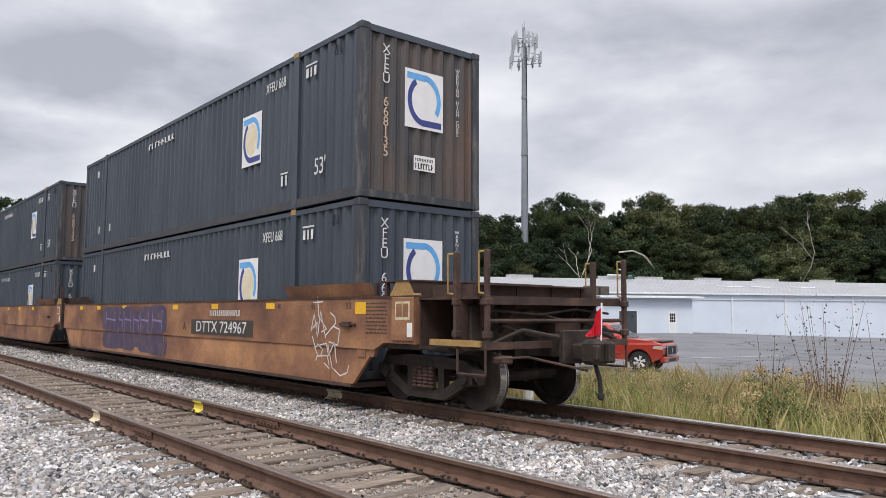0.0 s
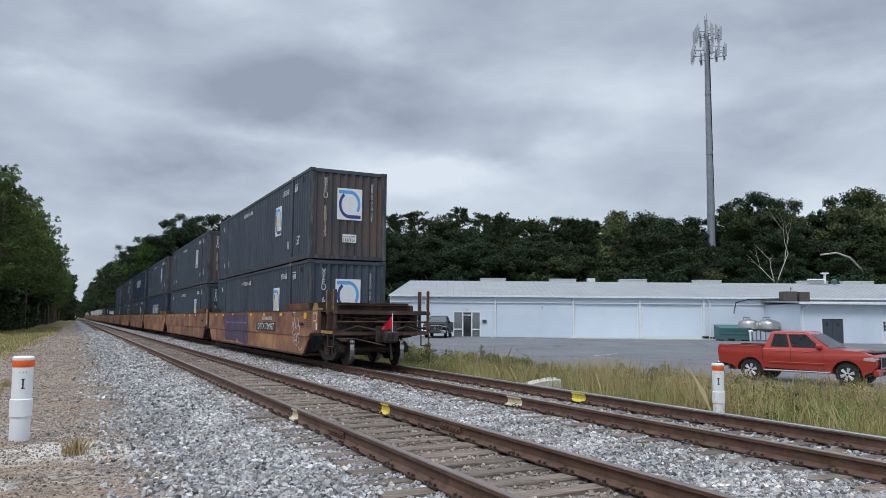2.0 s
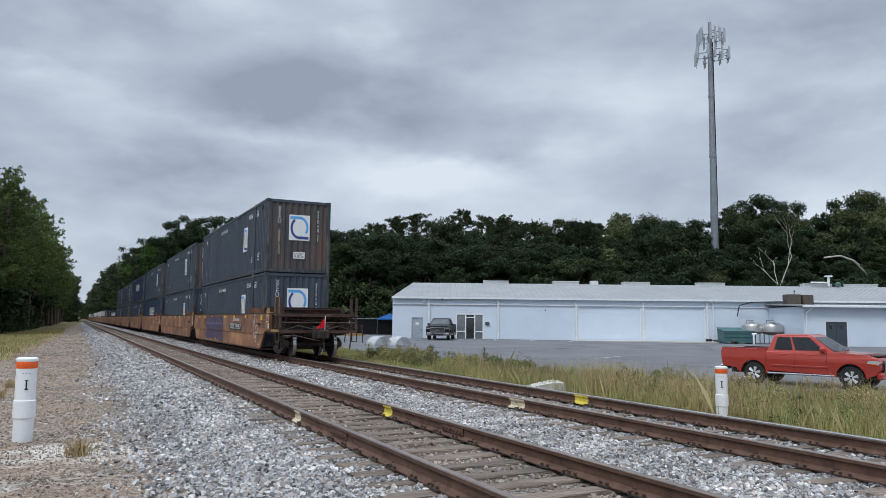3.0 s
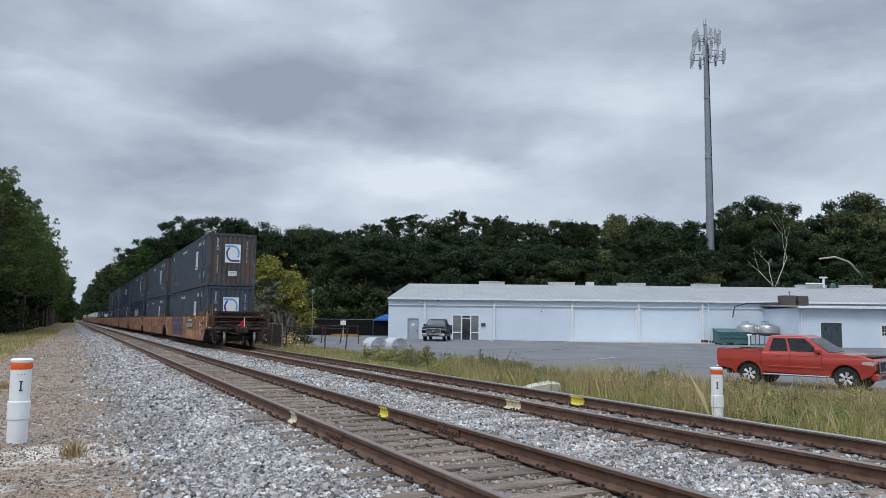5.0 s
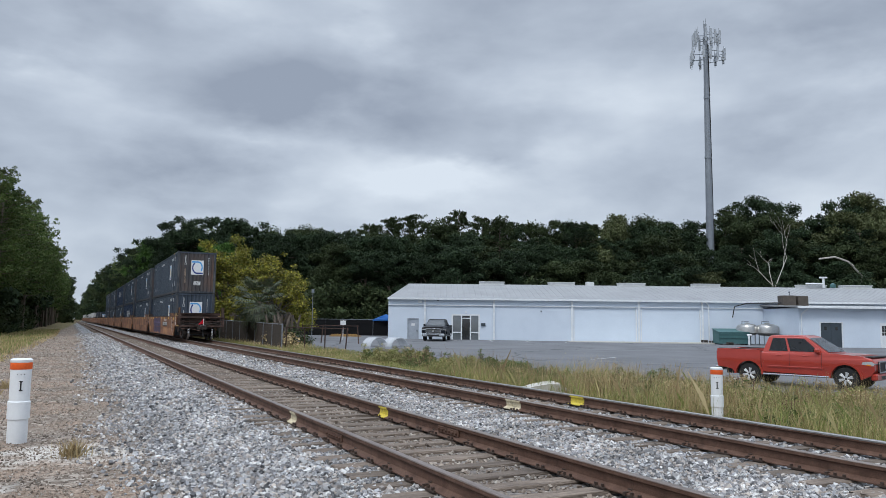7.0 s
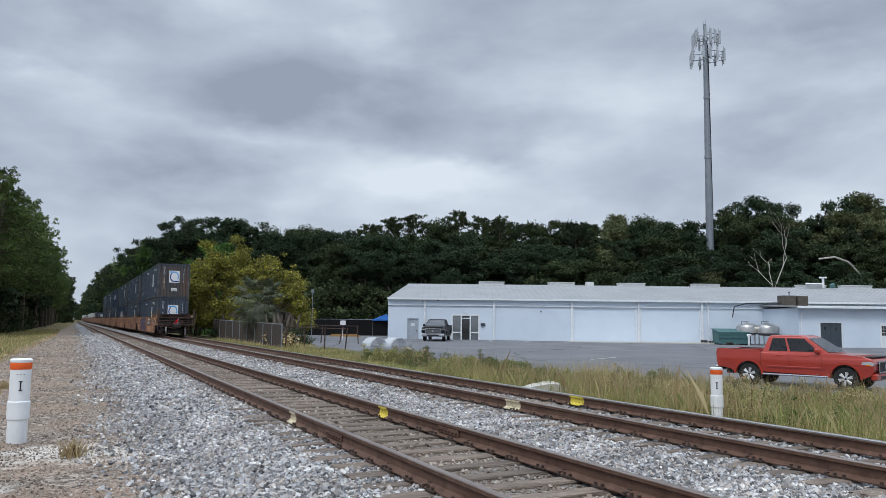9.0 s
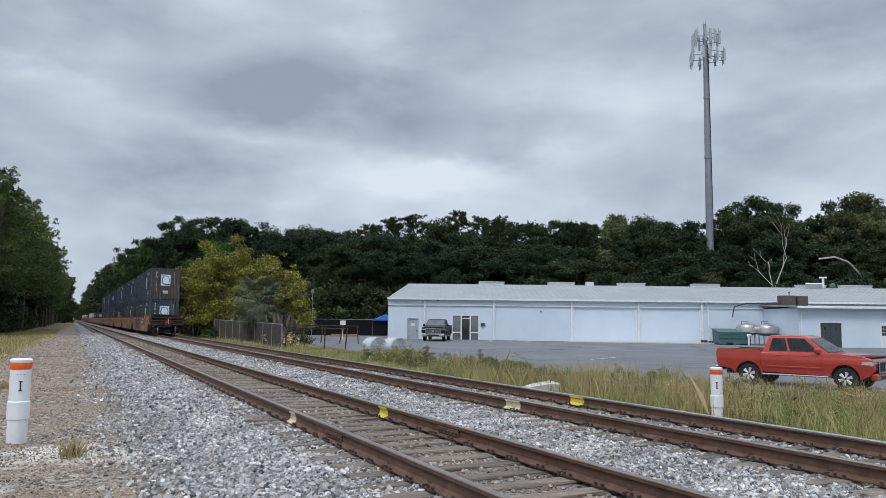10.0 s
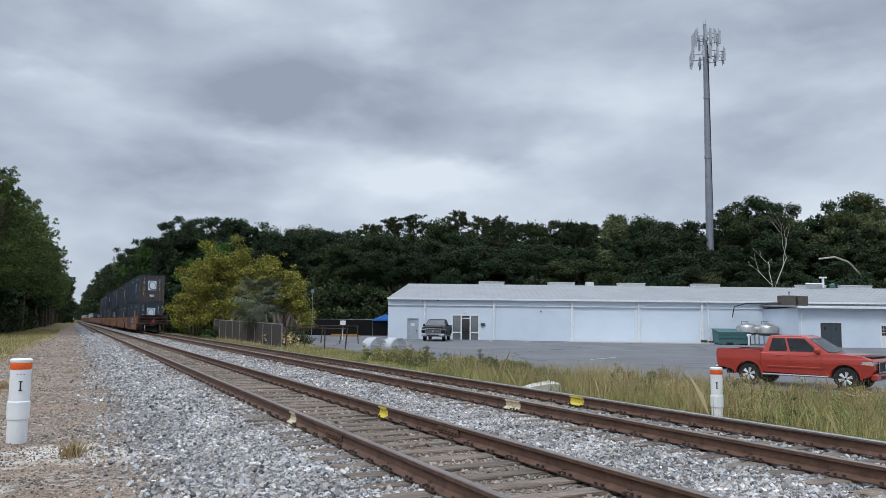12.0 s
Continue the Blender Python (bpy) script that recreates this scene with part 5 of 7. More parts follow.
    for a, b in ((18.6, 24.96), (25.36, 31.4)):
        g = part("garage_door", boxes((a, b, 0.10, 0.14, -0.5, 3.08)), M_GARAGE, w, "closed pale blue roll-up door")
        for k in range(13):
            z = -0.3 + k * 0.26
            part("slat", boxes((a + 0.03, b - 0.03, 0.085, 0.1, z + 0.003, z + 0.257), bevel=0.002), M_GARAGE, g)
        # dark-coloured strip stands in for the shade under the lintel
        part("lintel_shadow_gap", boxes((a, b, 0.09, 0.11, 3.0, 3.08)), M_DARKPANEL, g)
        part("door_track", boxes((a, a + 0.1, -0.01, 0.09, -0.5, 3.08), (b - 0.1, b, -0.01, 0.09, -0.5, 3.08)), M_WALLTRIM, g)
        part("bottom_seal", boxes((a + 0.1, b - 0.1, 0.06, 0.10, -0.38, -0.30)), M_DARKPANEL, g)
    part("mailbox", boxes((9.32, 9.75, -0.15, -0.002, 1.2, 1.5), bevel=0.02), M_DOORDARK, w, "dark wall mailbox")
    part("wall_light", boxes((2.95, 3.35, -0.22, -0.022, 3.45, 3.72), bevel=0.03), M_WALLTRIM, w, "white wall floodlight")
    part("wall_light", boxes((4.9, 5.05, -0.1, -0.022, 3.66, 3.74), bevel=0.02), M_BLACK, w, "small dark wall lamp")
    part("wall_light", boxes((15.3, 15.42, -0.1, -0.002, 2.70, 2.8), bevel=0.02), M_BLACK, w, "small dark wall lamp")
    part("wall_light", boxes((7.7, 7.9, -0.12, -0.002, 2.5, 2.66), bevel=0.02), M_WALLTRIM, w)
    for a, b in ((9.6, 12.46), (17.5, 20.47), (25.44, 28.5), (33.9, 37.0), (45.9, 49.1), (50.9, 54.3), (59.3, 62.6), (67.8, 71.1), (76.5, 79.8)):
        bm = boxes((a, b, 9.6, 10.5, RIDGE - 0.1, RIDGE + 0.26), bevel=0.03)
        box(bm, a - 0.03, b + 0.03, 9.5, 10.6, RIDGE + 0.22, RIDGE + 0.30, bevel=0.02)
        part("roof_vent", bm, M_SKYLIGHT, w, "long pale ridge vent")
    part("roof_vent", boxes((21.8, 22.65, 9.6, 10.4, RIDGE - 0.1, RIDGE + 0.38), bevel=0.03), M_SKYLIGHT, w, "square roof vent")
    bm = bmesh.new()
    tube(bm, (48.6, 9.3, RIDGE), (48.6, 9.3, RIDGE + 1.1), 0.13, n=10)
    box(bm, 48.2, 49.0, 9.1, 9.5, RIDGE + 1.05, RIDGE + 1.22, bevel=0.04)
    tube(bm, (46.6, 9.3, RIDGE + 0.42), (48.6, 9.3, RIDGE + 0.42), 0.09, n=8)
    part("vent_pipe", bm, M_PVC, w, "white roof vent pipe")
    bm = lathe(bmesh.new(), [(0.3, RIDGE), (0.3, RIDGE + 0.35), (0.1, RIDGE + 0.5)], 12, (49.6, 9.2, 0))
    part("roof_fan", bm, M_GREENBOX, w, "green roof fan")
    for s in (58.5, 63.0, 68.8):
        bm = bmesh.new()
        path_tube(bm, [(s, 4.5, 4.98), (s + 2.0, 3.8, 4.84), (s + 3.3, 4.2, 4.92)], 0.05)
        part("roof_patch", bm, M_WALLTRIM, w, "pale sealant line on the roof")
    # the projecting office wing
    a, b, f = 37.7, 47.75, -7.5
    wing = part("office_wing", boxes((a, 39.65, f, f + 0.2, -1.3, 3.18), (39.65, 41.55, f, f + 0.2, 1.84, 3.18), (41.55, b, f, f + 0.2, -1.3, 3.18), (a, a + 0.2, f + 0.2, 0, -1.3, 3.18), (b - 0.2, b, f + 0.2, 0, -1.3, 3.18)), M_WALL, w, "projecting pale blue office wing")
    bm = bmesh.new()
    prism(bm, [(f - 0.6, 3.18), (0.1, 3.5), (0.1, 3.62), (f - 0.6, 3.30)], "x", a - 0.35, b + 0.9)
    part("wing_roof", bm, M_ROOF, wing, "low sloped wing roof")
    part("wing_gutter", boxes((a - 0.37, b + 0.92, f - 0.72, f - 0.6, 3.12, 3.32), bevel=0.02), M_WALLTRIM, wing)
    bm = bmesh.new()
    path_tube(bm, [(a + 0.55, f - 0.6, 3.1), (a + 0.2, f - 0.1, 2.6), (a + 0.18, f - 0.08, 0.0)], 0.06)
    part("downspout", bm, M_WALLTRIM, wing)
    dd = part("double_door", boxes((39.65, 40.59, f + 0.05, f + 0.1, -0.6, 1.84), (40.61, 41.55, f + 0.05, f + 0.1, -0.6, 1.84)), M_DOORDARK, wing, "closed dark slate double door")
    part("vision_pane", boxes((40.0, 40.2, f + 0.03, f + 0.05, 1.2, 1.5)), M_GLASS, dd)
    part("vision_pane", boxes((41.0, 41.2, f + 0.03, f + 0.05, 1.2, 1.5)), M_GLASS, dd)
    part("door_frame", boxes((39.55, 39.65, f - 0.02, f + 0.1, -0.6, 1.92), (41.55, 41.65, f - 0.02, f + 0.1, -0.6, 1.92), (39.65, 41.55, f - 0.02, f + 0.1, 1.84, 1.92)), M_WALLTRIM, wing)
    wd = part("side_door", boxes((45.0, 45.95, f - 0.03, f - 0.002, -0.7, 1.85)), M_WALLTRIM, wing, "white door with a barred window")
    for i in range(3):
        for j in range(3):
            part("pane", boxes((45.17 + i * 0.21, 45.35 + i * 0.21, f - 0.04, f - 0.032, 0.75 + j * 0.3, 1.02 + j * 0.3)), M_GLASS, wd)
    part("air_conditioner", boxes((38.1, 39.4, -3.5, -2.4, 3.4, 4.45), bevel=0.03), M_AC, wing, "brown rooftop air conditioner")
    part("air_conditioner", boxes((39.6, 40.6, -3.5, -2.4, 3.4, 4.42), bevel=0.03), M_AC, wing, "brown rooftop air conditioner")
    bm = bmesh.new()
    tube(bm, (39.0, -3.0, 4.1), (39.0, -3.0, 4.8), 0.05, n=8)
    lathe(bm, [(0.05, 4.7), (0.12, 4.78), (0.05, 4.88)], 8, (39.0, -3.0, 0))
    part("vent_cap", bm, M_GALV, wing)
    bm = bmesh.new()
    path_tube(bm, [(38.1, -3.2, 3.75), (35.6, -1.2, 3.72), (34.6, -0.6, 3.4), (34.4, -0.5, 2.3)], 0.05)
    part("cable", bm, M_BLACK, wing, "drooping black cable")
    return w


warehouse()

bm = boxes((17.8, 31.9, -2.3, -0.05, -1.0, -0.19))
solo("concrete_apron", bm, M_CONCRETE, "pale concrete strip before the roll-up doors", "apron", SITE, kind="structure")
for s, v0, v1, lean in ((5.9, -5.0, -0.8, -0.9), (10.1, -5.2, -0.6, 0.1), (14.2, -5.2, -0.8, 1.0), (18.3, -5.4, -0.9, 1.5), (3.4, -5, -1, -1.2)):
    z0, z1 = site_z(s - lean, v0) + 0.02, site_z(s, v1) + 0.02
    bm = bmesh.new()
    bm.faces.new([bm.verts.new(p) for p in ((s - lean, v0, z0), (s - lean + 0.14, v0, z0), (s + 0.14, v1, z1), (s, v1, z1))])
    solo("parking_line", bm, M_WHITELINE, "worn white parking line on the asphalt", "parking line", SITE, "parking lines", "structure")
for a in (((26.5, 34.5), (29.5, 36.0)), ((19.0, 19.6), (26.5, 23.0)), ((31.0, 20.5), (37.5, 18.5)), ((33.0, 30.5), (40.0, 27.0)), ((18.3, 24.5), (19.6, 25.6))):
    d = (Vector(a[1]) - Vector(a[0])).normalized()
    nn = Vector((-d.y, d.x)) * 0.06
    bm = bmesh.new()
    q = [Vector(a[0]) + nn, Vector(a[1]) + nn, Vector(a[1]) - nn, Vector(a[0]) - nn]
    bm.faces.new([bm.verts.new((p.x, p.y, lot_z(p.x, p.y) + 0.02)) for p in q])
    solo("parking_line", bm, M_WHITELINE, "worn white parking line on the asphalt", "parking line", None, "parking lines", "structure")


def dumpster():
    z = site_z(33.5, -2.3)
    d = thing("dumpster", site(32.05, -3.2, z), "teal green steel dumpster with sloping lid", "dumpster")
    bm = bmesh.new()
    prism(bm, [(0, 0.1), (1.7, 0.1), (1.8, 1.45), (0, 1.15)], "x", 0, 2.9)
    part("body", bm, M_GREENBOX, d)
    bm = bmesh.new()
    prism(bm, [(-0.04, 1.16), (1.86, 1.48), (1.86, 1.54), (-0.04, 1.22)], "x", -0.05, 2.95)
    part("lid", bm, M_GREENBOX, d, "closed teal lid")
    part("rib", boxes((-0.05, 2.95, -0.06, 0, 0.62, 0.7)), M_GREENBOX, d)
    part("rib", boxes((-0.05, 2.95, -0.06, 0, 0.98, 1.08)), M_GREENBOX, d)
    for x in (0.1, 2.6):
        part("skid", boxes((x, x + 0.2, 0.0, 1.7, 0, 0.1)), M_BLACK, d)


dumpster()


def tank(s, v, r):
    z = site_z(s, v)
    t = thing("tank", site(s, v, z), "round stainless steel tank on legs", "tank", "tanks by the wing")
    prof = [(r * 0.2, 0.85), (r * 0.75, 0.95), (r, 1.15), (r, 1.65), (r * 0.9, 1.85), (r * 0.6, 2.0), (r * 0.2, 2.06)]
    part("vessel", lathe(bmesh.new(), prof, 28), M_TANK, t, "brushed stainless vessel", True)
    part("hatch", lathe(bmesh.new(), [(0.24, 2.03), (0.24, 2.12), (0.1, 2.16)], 14), M_TANK, t)
    for k in range(4):
        a = math.pi / 4 + k * math.pi / 2
        bm = bmesh.new()
        tube(bm, (r * 0.75 * math.cos(a), r * 0.75 * math.sin(a), 0), (r * 0.75 * math.cos(a), r * 0.75 * math.sin(a), 1.05), 0.05, n=8)
        part("leg", bm, M_GALV, t)
    bm = bmesh.new()
    path_tube(bm, [(-r * 0.5, 0, 2.0), (-r * 0.5, 0, 2.28), (r * 0.2, 0.1, 2.25)], 0.035)
    part("pipe", bm, M_GALV, t)


tank(35.15, -2.2, 1.0)
tank(36.8, -2.9, 1.05)
bm = bmesh.new()
path_tube(bm, [(34.6, -3.9, site_z(34.6, -3.9)), (34.6, -3.9, 0.55), (34.6, -3.65, 0.62), (34.95, -3.65, 0.62)], 0.09, 8)
solo("standpipe", bm, M_PVC, "bent white plastic standpipe beside the tanks", "pipe", SITE)
for s, v, w_, h in ((31.2, -1.0, 0.5, 0.35), (31.9, -1.2, 0.6, 0.3), (32.6, -4.0, 0.5, 0.25)):
    z = site_z(s, v)
    pal = thing("pallet_scrap", site(s, v, z), "weathered wooden pallet scrap on the asphalt", "pallet", "pallet scraps")
    for k in range(4):
        part("slat", boxes((0, w_, k * 0.14, k * 0.14 + 0.1, h - 0.03, h)), M_FENCE, pal)
    for x in (0, w_ / 2, w_ - 0.06):
        part("bearer", boxes((x, x + 0.06, 0, 0.52, 0, h - 0.03)), M_FENCE, pal)


# ---- vehicles ----
def pickup(name, m, paint, label, chrome_front=False, k=1.0):
    """A crew-cab pickup; x forward from the rear bumper, wheels on z = 0."""
    t = thing(name, m, label, "pickup truck", "parked pickups")
    W = 0.93
    RX, FX, R = 1.22, 4.455, 0.385

    def crown_sides(bm):
        """Flat body sides swell a little between the sill and the window line."""
        for z in (0.62, 0.76, 0.90, 1.04, 1.16):
            bmesh.ops.bisect_plane(bm, geom=[*bm.verts, *bm.edges, *bm.faces], plane_co=(0, 0, z), plane_no=(0, 0, 1))
        for v in bm.verts:
            if abs(v.co.y) > W - 0.02:
                v.co.y += math.copysign(0.045 * math.sin(math.pi * min(1, max(0, (v.co.z - 0.48) / 0.80))) - 0.012, v.co.y)

    def add(nm, bm, material, parent=None, lab="", smooth=False):
        if nm in ("body", "bed_side", "door_gap", "door_handle", "side_moulding"):
            crown_sides(bm)
        bm.transform(Matrix.Scale(k, 4))
        return part(nm, bm, material, parent or t, lab, smooth)

    def arch(cx, r=0.47, n=9):
        return [(cx + r * math.cos(a), R + r * math.sin(a)) for a in [math.pi * (1 - i / n) for i in range(n + 1)]]

    def rounded(bm, amount, test):
        es = [e for e in bm.edges if test(e)]
        bmesh.ops.bevel(bm, geom=es, offset=amount, segments=3, affect="EDGES", profile=0.6)
        return bm

    # cab and bonnet
    low = [(1.66, 0.50)] + [(3.7, 0.46)] + arch(FX) + [(5.22, 0.52), (5.34, 0.70), (5.34, 0.95), (5.27, 1.06), (4.95, 1.14), (4.3, 1.19), (3.95, 1.205), (1.66, 1.19)]
    bm = prism(bmesh.new(), low, "y", -W, W)
    rounded(bm, 0.05, lambda e: abs(e.verts[0].co.y - e.verts[1].co.y) < 1e-4 and min(e.verts[0].co.z, e.verts[1].co.z) > 0.9)
    body = add("body", bm, paint, None, "painted lower body and bonnet", True)
    # bed walls
    side = [(0.06, 0.62), (0.55, 0.55)] + arch(RX) + [(1.655, 0.52), (1.655, 1.25), (0.04, 1.27), (0.03, 0.9)]
    for s in (-1, 1):
        bm = prism(bmesh.new(), side, "y", min(s * W, s * (W - 0.09)), max(s * W, s * (W - 0.09)))
        rounded(bm, 0.025, lambda e: abs(e.verts[0].co.y - e.verts[1].co.y) < 1e-4 and min(e.verts[0].co.z, e.verts[1].co.z) > 1.1)
        add("bed_side", bm, paint, None, "", True)
        bm = boxes((0.1, 1.6, min(s * (W - 0.1), s * (W - 0.01)), max(s * (W - 0.1), s * (W - 0.01)), 1.262, 1.285), bevel=0.008)
        add("bed_rail_cap", bm, M_BLACK)
        for cx in (RX, FX):
            a, b = arch(cx, 0.53, 12), arch(cx, 0.465, 12)
            bm = prism(bmesh.new(), a + b[::-1], "y", min(s * W, s * (W + 0.045)), max(s * W, s * (W + 0.045)))
            add("wheel_arch", bm, paint, None, "flared painted wheel arch", True)
            bm = prism(bmesh.new(), arch(cx, 0.46, 10), "y", min(s * 0.45, s * (W - 0.12)), max(s * 0.45, s * (W - 0.12)))
            add("wheel_housing", bm, M_BLACK)
    bm = boxes((0.02, 0.10, -W + 0.09, W - 0.09, 0.62, 1.26), bevel=0.02)
    add("tailgate", bm, paint)
    bm = boxes((0.1, 1.65, -W + 0.09, W - 0.09, 0.68, 0.74))
    add("bed_floor", bm, M_BLACK)
    bm = boxes((0.25, 5.1, -0.62, 0.62, 0.36, 0.6))
    add("chassis", bm, M_BLACK)
    # cab top, leaning inwards
    lo = [(1.70, 0.895), (3.98, 0.895), (3.98, -0.895), (1.70, -0.895)]
    hi = [(1.88, 0.70), (3.16, 0.70), (3.16, -0.70), (1.88, -0.70)]
    zb, zt = 1.18, 1.79
    bm = bmesh.new()
    vl = [bm.verts.new((x, y, zb)) for x, y in lo]
    vm = [bm.verts.new((x, y, zt - 0.05)) for x, y in hi]
    vt = [bm.verts.new((x + (0.07 if i in (0, 3) else -0.14), y * 0.9, zt)) for i, (x, y) in enumerate(hi)]
    for a, b in ((vl, vm), (vm, vt)):
        for i in range(4):
            bm.faces.new((a[i], a[(i + 1) % 4], b[(i + 1) % 4], b[i]))
    bm.faces.new(vt)
    bm.faces.new(vl[::-1])
    bmesh.ops.bevel(bm, geom=[e for e in bm.edges if max(e.verts[0].co.z, e.verts[1].co.z) > 1.3], offset=0.035, segments=2, affect="EDGES")
    cab = add("cab", bm, paint, None, "painted cab roof and pillars", True)

    def on_side(s, u, h):
        x = (1 - h) * (1.70 + u * 2.28) + h * (1.88 + u * 1.28)
        y = s * ((1 - h) * 0.895 + h * 0.70 + 0.006)
        return (x, y, zb + h * (zt - 0.05 - zb))

    for s in (-1, 1):
        for (u0, u1, v0, v1) in ((0.10, 0.40, 0.12, 0.43), (0.44, 0.80, 0.47, 0.90)):
            bm = bmesh.new()
            bm.faces.new([bm.verts.new(on_side(s, *q)) for q in ((u0, 0.1), (u1, 0.1), (v1 if v1 < 0.5 else v1, 0.90), (v0, 0.90))] if v1 < 0.5 else [bm.verts.new(on_side(s, *q)) for q in ((u0, 0.1), (0.86, 0.1), (0.88, 0.2), (v1, 0.90), (v0, 0.90))])
            r = bmesh.ops.solidify(bm, geom=list(bm.faces), thickness=0.006)
            add("side_window", bm, M_GLASS, cab, "dark side window")
        bm = boxes((3.52, 3.68, min(s * 0.9, s * 1.08), max(s * 0.9, s * 1.08), 1.20, 1.36), bevel=0.035)
        add("mirror", bm, paint, cab, "painted door mirror", True)
        for x in (2.32, 3.2):
            bm = boxes((x - 0.1, x + 0.08, min(s * W, s * (W + 0.025)), max(s * W, s * (W + 0.025)), 1.07, 1.105), bevel=0.008)
            add("door_handle", bm, paint, cab)
        for x in (1.68, 2.66, 3.72):
            bm = boxes((x - 0.005, x + 0.005, min(s * W, s * (W + 0.003)), max(s * W, s * (W + 0.003)), 0.55, 1.21))
            add("door_gap", bm, M_BLACK, cab)
        bm = boxes((1.9, 3.75, min(s * W, s * (W + 0.02)), max(s * W, s * (W + 0.02)), 0.66, 0.72), bevel=0.008)
        add("side_moulding", bm, paint)
        bm = bmesh.new()
        tube(bm, (1.75, s * (W + 0.06), 0.42), (3.95, s * (W + 0.06), 0.42), 0.035, n=8)
        add("side_step", bm, M_CHROME, None, "bright tubular side step")
        bm = boxes((0.0, 0.16, min(s * (W - 0.16), s * (W + 0.006)), max(s * (W - 0.16), s * (W + 0.006)), 0.86, 1.18), bevel=0.02)
        add("tail_lamp", bm, M_TAIL, None, "red tail lamp")
        bm = prism(bmesh.new(), [(4.96, 0.885), (5.30, 0.84), (5.36, 0.91), (5.26, 0.985), (5.0, 0.965)], "y", min(s * 0.56, s * (W + 0.038)), max(s * 0.56, s * (W + 0.038)))
        add("headlamp", bm, M_LAMP, None, "clear headlamp", True)
        bm = prism(bmesh.new(), [(5.10, 0.855), (5.24, 0.84), (5.25, 0.875), (5.12, 0.895)], "y", min(s * 0.8, s * (W + 0.042)), max(s * 0.8, s * (W + 0.042)))
        add("turn_lamp", bm, M_AMBER, None, "amber turn lamp", True)
    # glass front and back
    def across(pts, nm):
        bm = bmesh.new()
        bm.faces.new([bm.verts.new(p) for p in pts])
        bmesh.ops.solidify(bm, geom=list(bm.faces), thickness=0.008)
        # sky reflection comes from the pale glass colour
        add(nm, bm, M_SKYGLASS, cab, "glass with a pale sky reflection in its colour")
    e = 0.012
    across([(3.91 + e, -0.80, 1.245), (3.91 + e, 0.80, 1.245), (3.22 + e, 0.63, 1.71), (3.22 + e, -0.63, 1.71)], "windscreen")
    across([(1.74 - e, -0.72, 1.32), (1.90 - e, -0.58, 1.68), (1.90 - e, 0.58, 1.68), (1.74 - e, 0.72, 1.32)], "rear_window")
    bm = boxes((5.30, 5.385, -0.60, 0.60, 0.62, 0.98), bevel=0.03)
    g = add("grille", bm, M_BLACK, None, "black grille with bright surround")
    for r in ((5.375, 5.40, -0.62, 0.62, 0.95, 1.0), (5.375, 5.40, -0.62, 0.62, 0.6, 0.65), (5.375, 5.40, -0.62, -0.57, 0.65, 0.95), (5.375, 5.40, 0.57, 0.62, 0.65, 0.95)):
        add("grille_surround", boxes(r, bevel=0.006), M_CHROME, g)
    for i in range(3):
        add("grille_bar", boxes((5.38, 5.392, -0.56, 0.56, 0.70 + i * 0.08, 0.725 + i * 0.08)), M_CHROME if chrome_front else M_BLACK, g)
    add("badge", lathe(bmesh.new(), [(0.02, 5.392), (0.09, 5.40), (0.09, 5.405)], 14, (0, 0, 0.8), "x"), M_CHROME, g)
    bm = boxes((5.2, 5.40, -W, W, 0.36, 0.60), bevel=0.05)
    add("front_bumper", bm, M_CHROME if chrome_front else paint, None, "front bumper", True)
    bm = boxes((5.36, 5.405, -0.5, 0.5, 0.40, 0.52), bevel=0.01)
    add("air_intake", bm, M_BLACK)
    bm = boxes((-0.06, 0.12, -W + 0.02, W - 0.02, 0.46, 0.64), bevel=0.03)
    add("rear_bumper", bm, M_CHROME, None, "chrome rear bumper", True)
    # bonnet edge shield
    bm = boxes((5.0, 5.25, -0.8, 0.8, 1.09, 1.145), bevel=0.02)
    add("bonnet_shield", bm, M_BLACK)
    for cx in (RX, FX):
        for s in (-1, 1):
            c = (cx, s * (W - 0.13), R)
            w = lathe(bmesh.new(), [(0.24, -0.12), (0.35, -0.125), (R, -0.09), (R, 0.09), (0.35, 0.125), (0.24, 0.12)], 28, c, "y")
            tyre = add("wheel", w, M_RUBBER, None, "black tyre on alloy rim", True)
            # dish coloured black to stand in for the shaded gaps between spokes
            add("rim", lathe(bmesh.new(), [(0.235, -0.10), (0.245, s * 0.115), (0.225, s * 0.12), (0.21, s * 0.06), (0.05, s * 0.055)] if s > 0 else [(0.235, 0.10), (0.245, -0.115), (0.225, -0.12), (0.21, -0.06), (0.05, -0.055)], 24, c, "y"), M_BLACK, tyre, "", True)
            for i in range(6):
                a = math.pi * 2 * i / 6 + 0.3
                bm = bmesh.new()
                for da in (-0.14, 0.14):
                    tube(bm, (c[0] + 0.04 * math.cos(a), c[1] + s * 0.115, c[2] + 0.04 * math.sin(a)), (c[0] + 0.225 * math.cos(a + da), c[1] + s * 0.12, c[2] + 0.225 * math.sin(a + da)), 0.028, n=6)
                add("spoke", bm, M_ALLOY, tyre)
            add("hub", lathe(bmesh.new(), [(0.06, s * 0.05), (0.06, s * 0.10), (0.03, s * 0.115)], 12, c, "y"), M_ALLOY, tyre)
    return t


REAR = Vector((21.97, 19.81))       # under the near rear wheel
HEAD = Vector((0.306, -0.952))
start = REAR + Vector((0.30, -0.15)) - HEAD * 1.22 + Vector((-HEAD.y, HEAD.x)) * 0.8
yaw = math.degrees(math.atan2(HEAD.y, HEAD.x))
pickup("pickup_truck", pose(start.x, start.y, lot_z(23.0, 18.5) + 0.005, 0, 0, yaw), M_RED, "red crew-cab pickup parked behind the tall grass")
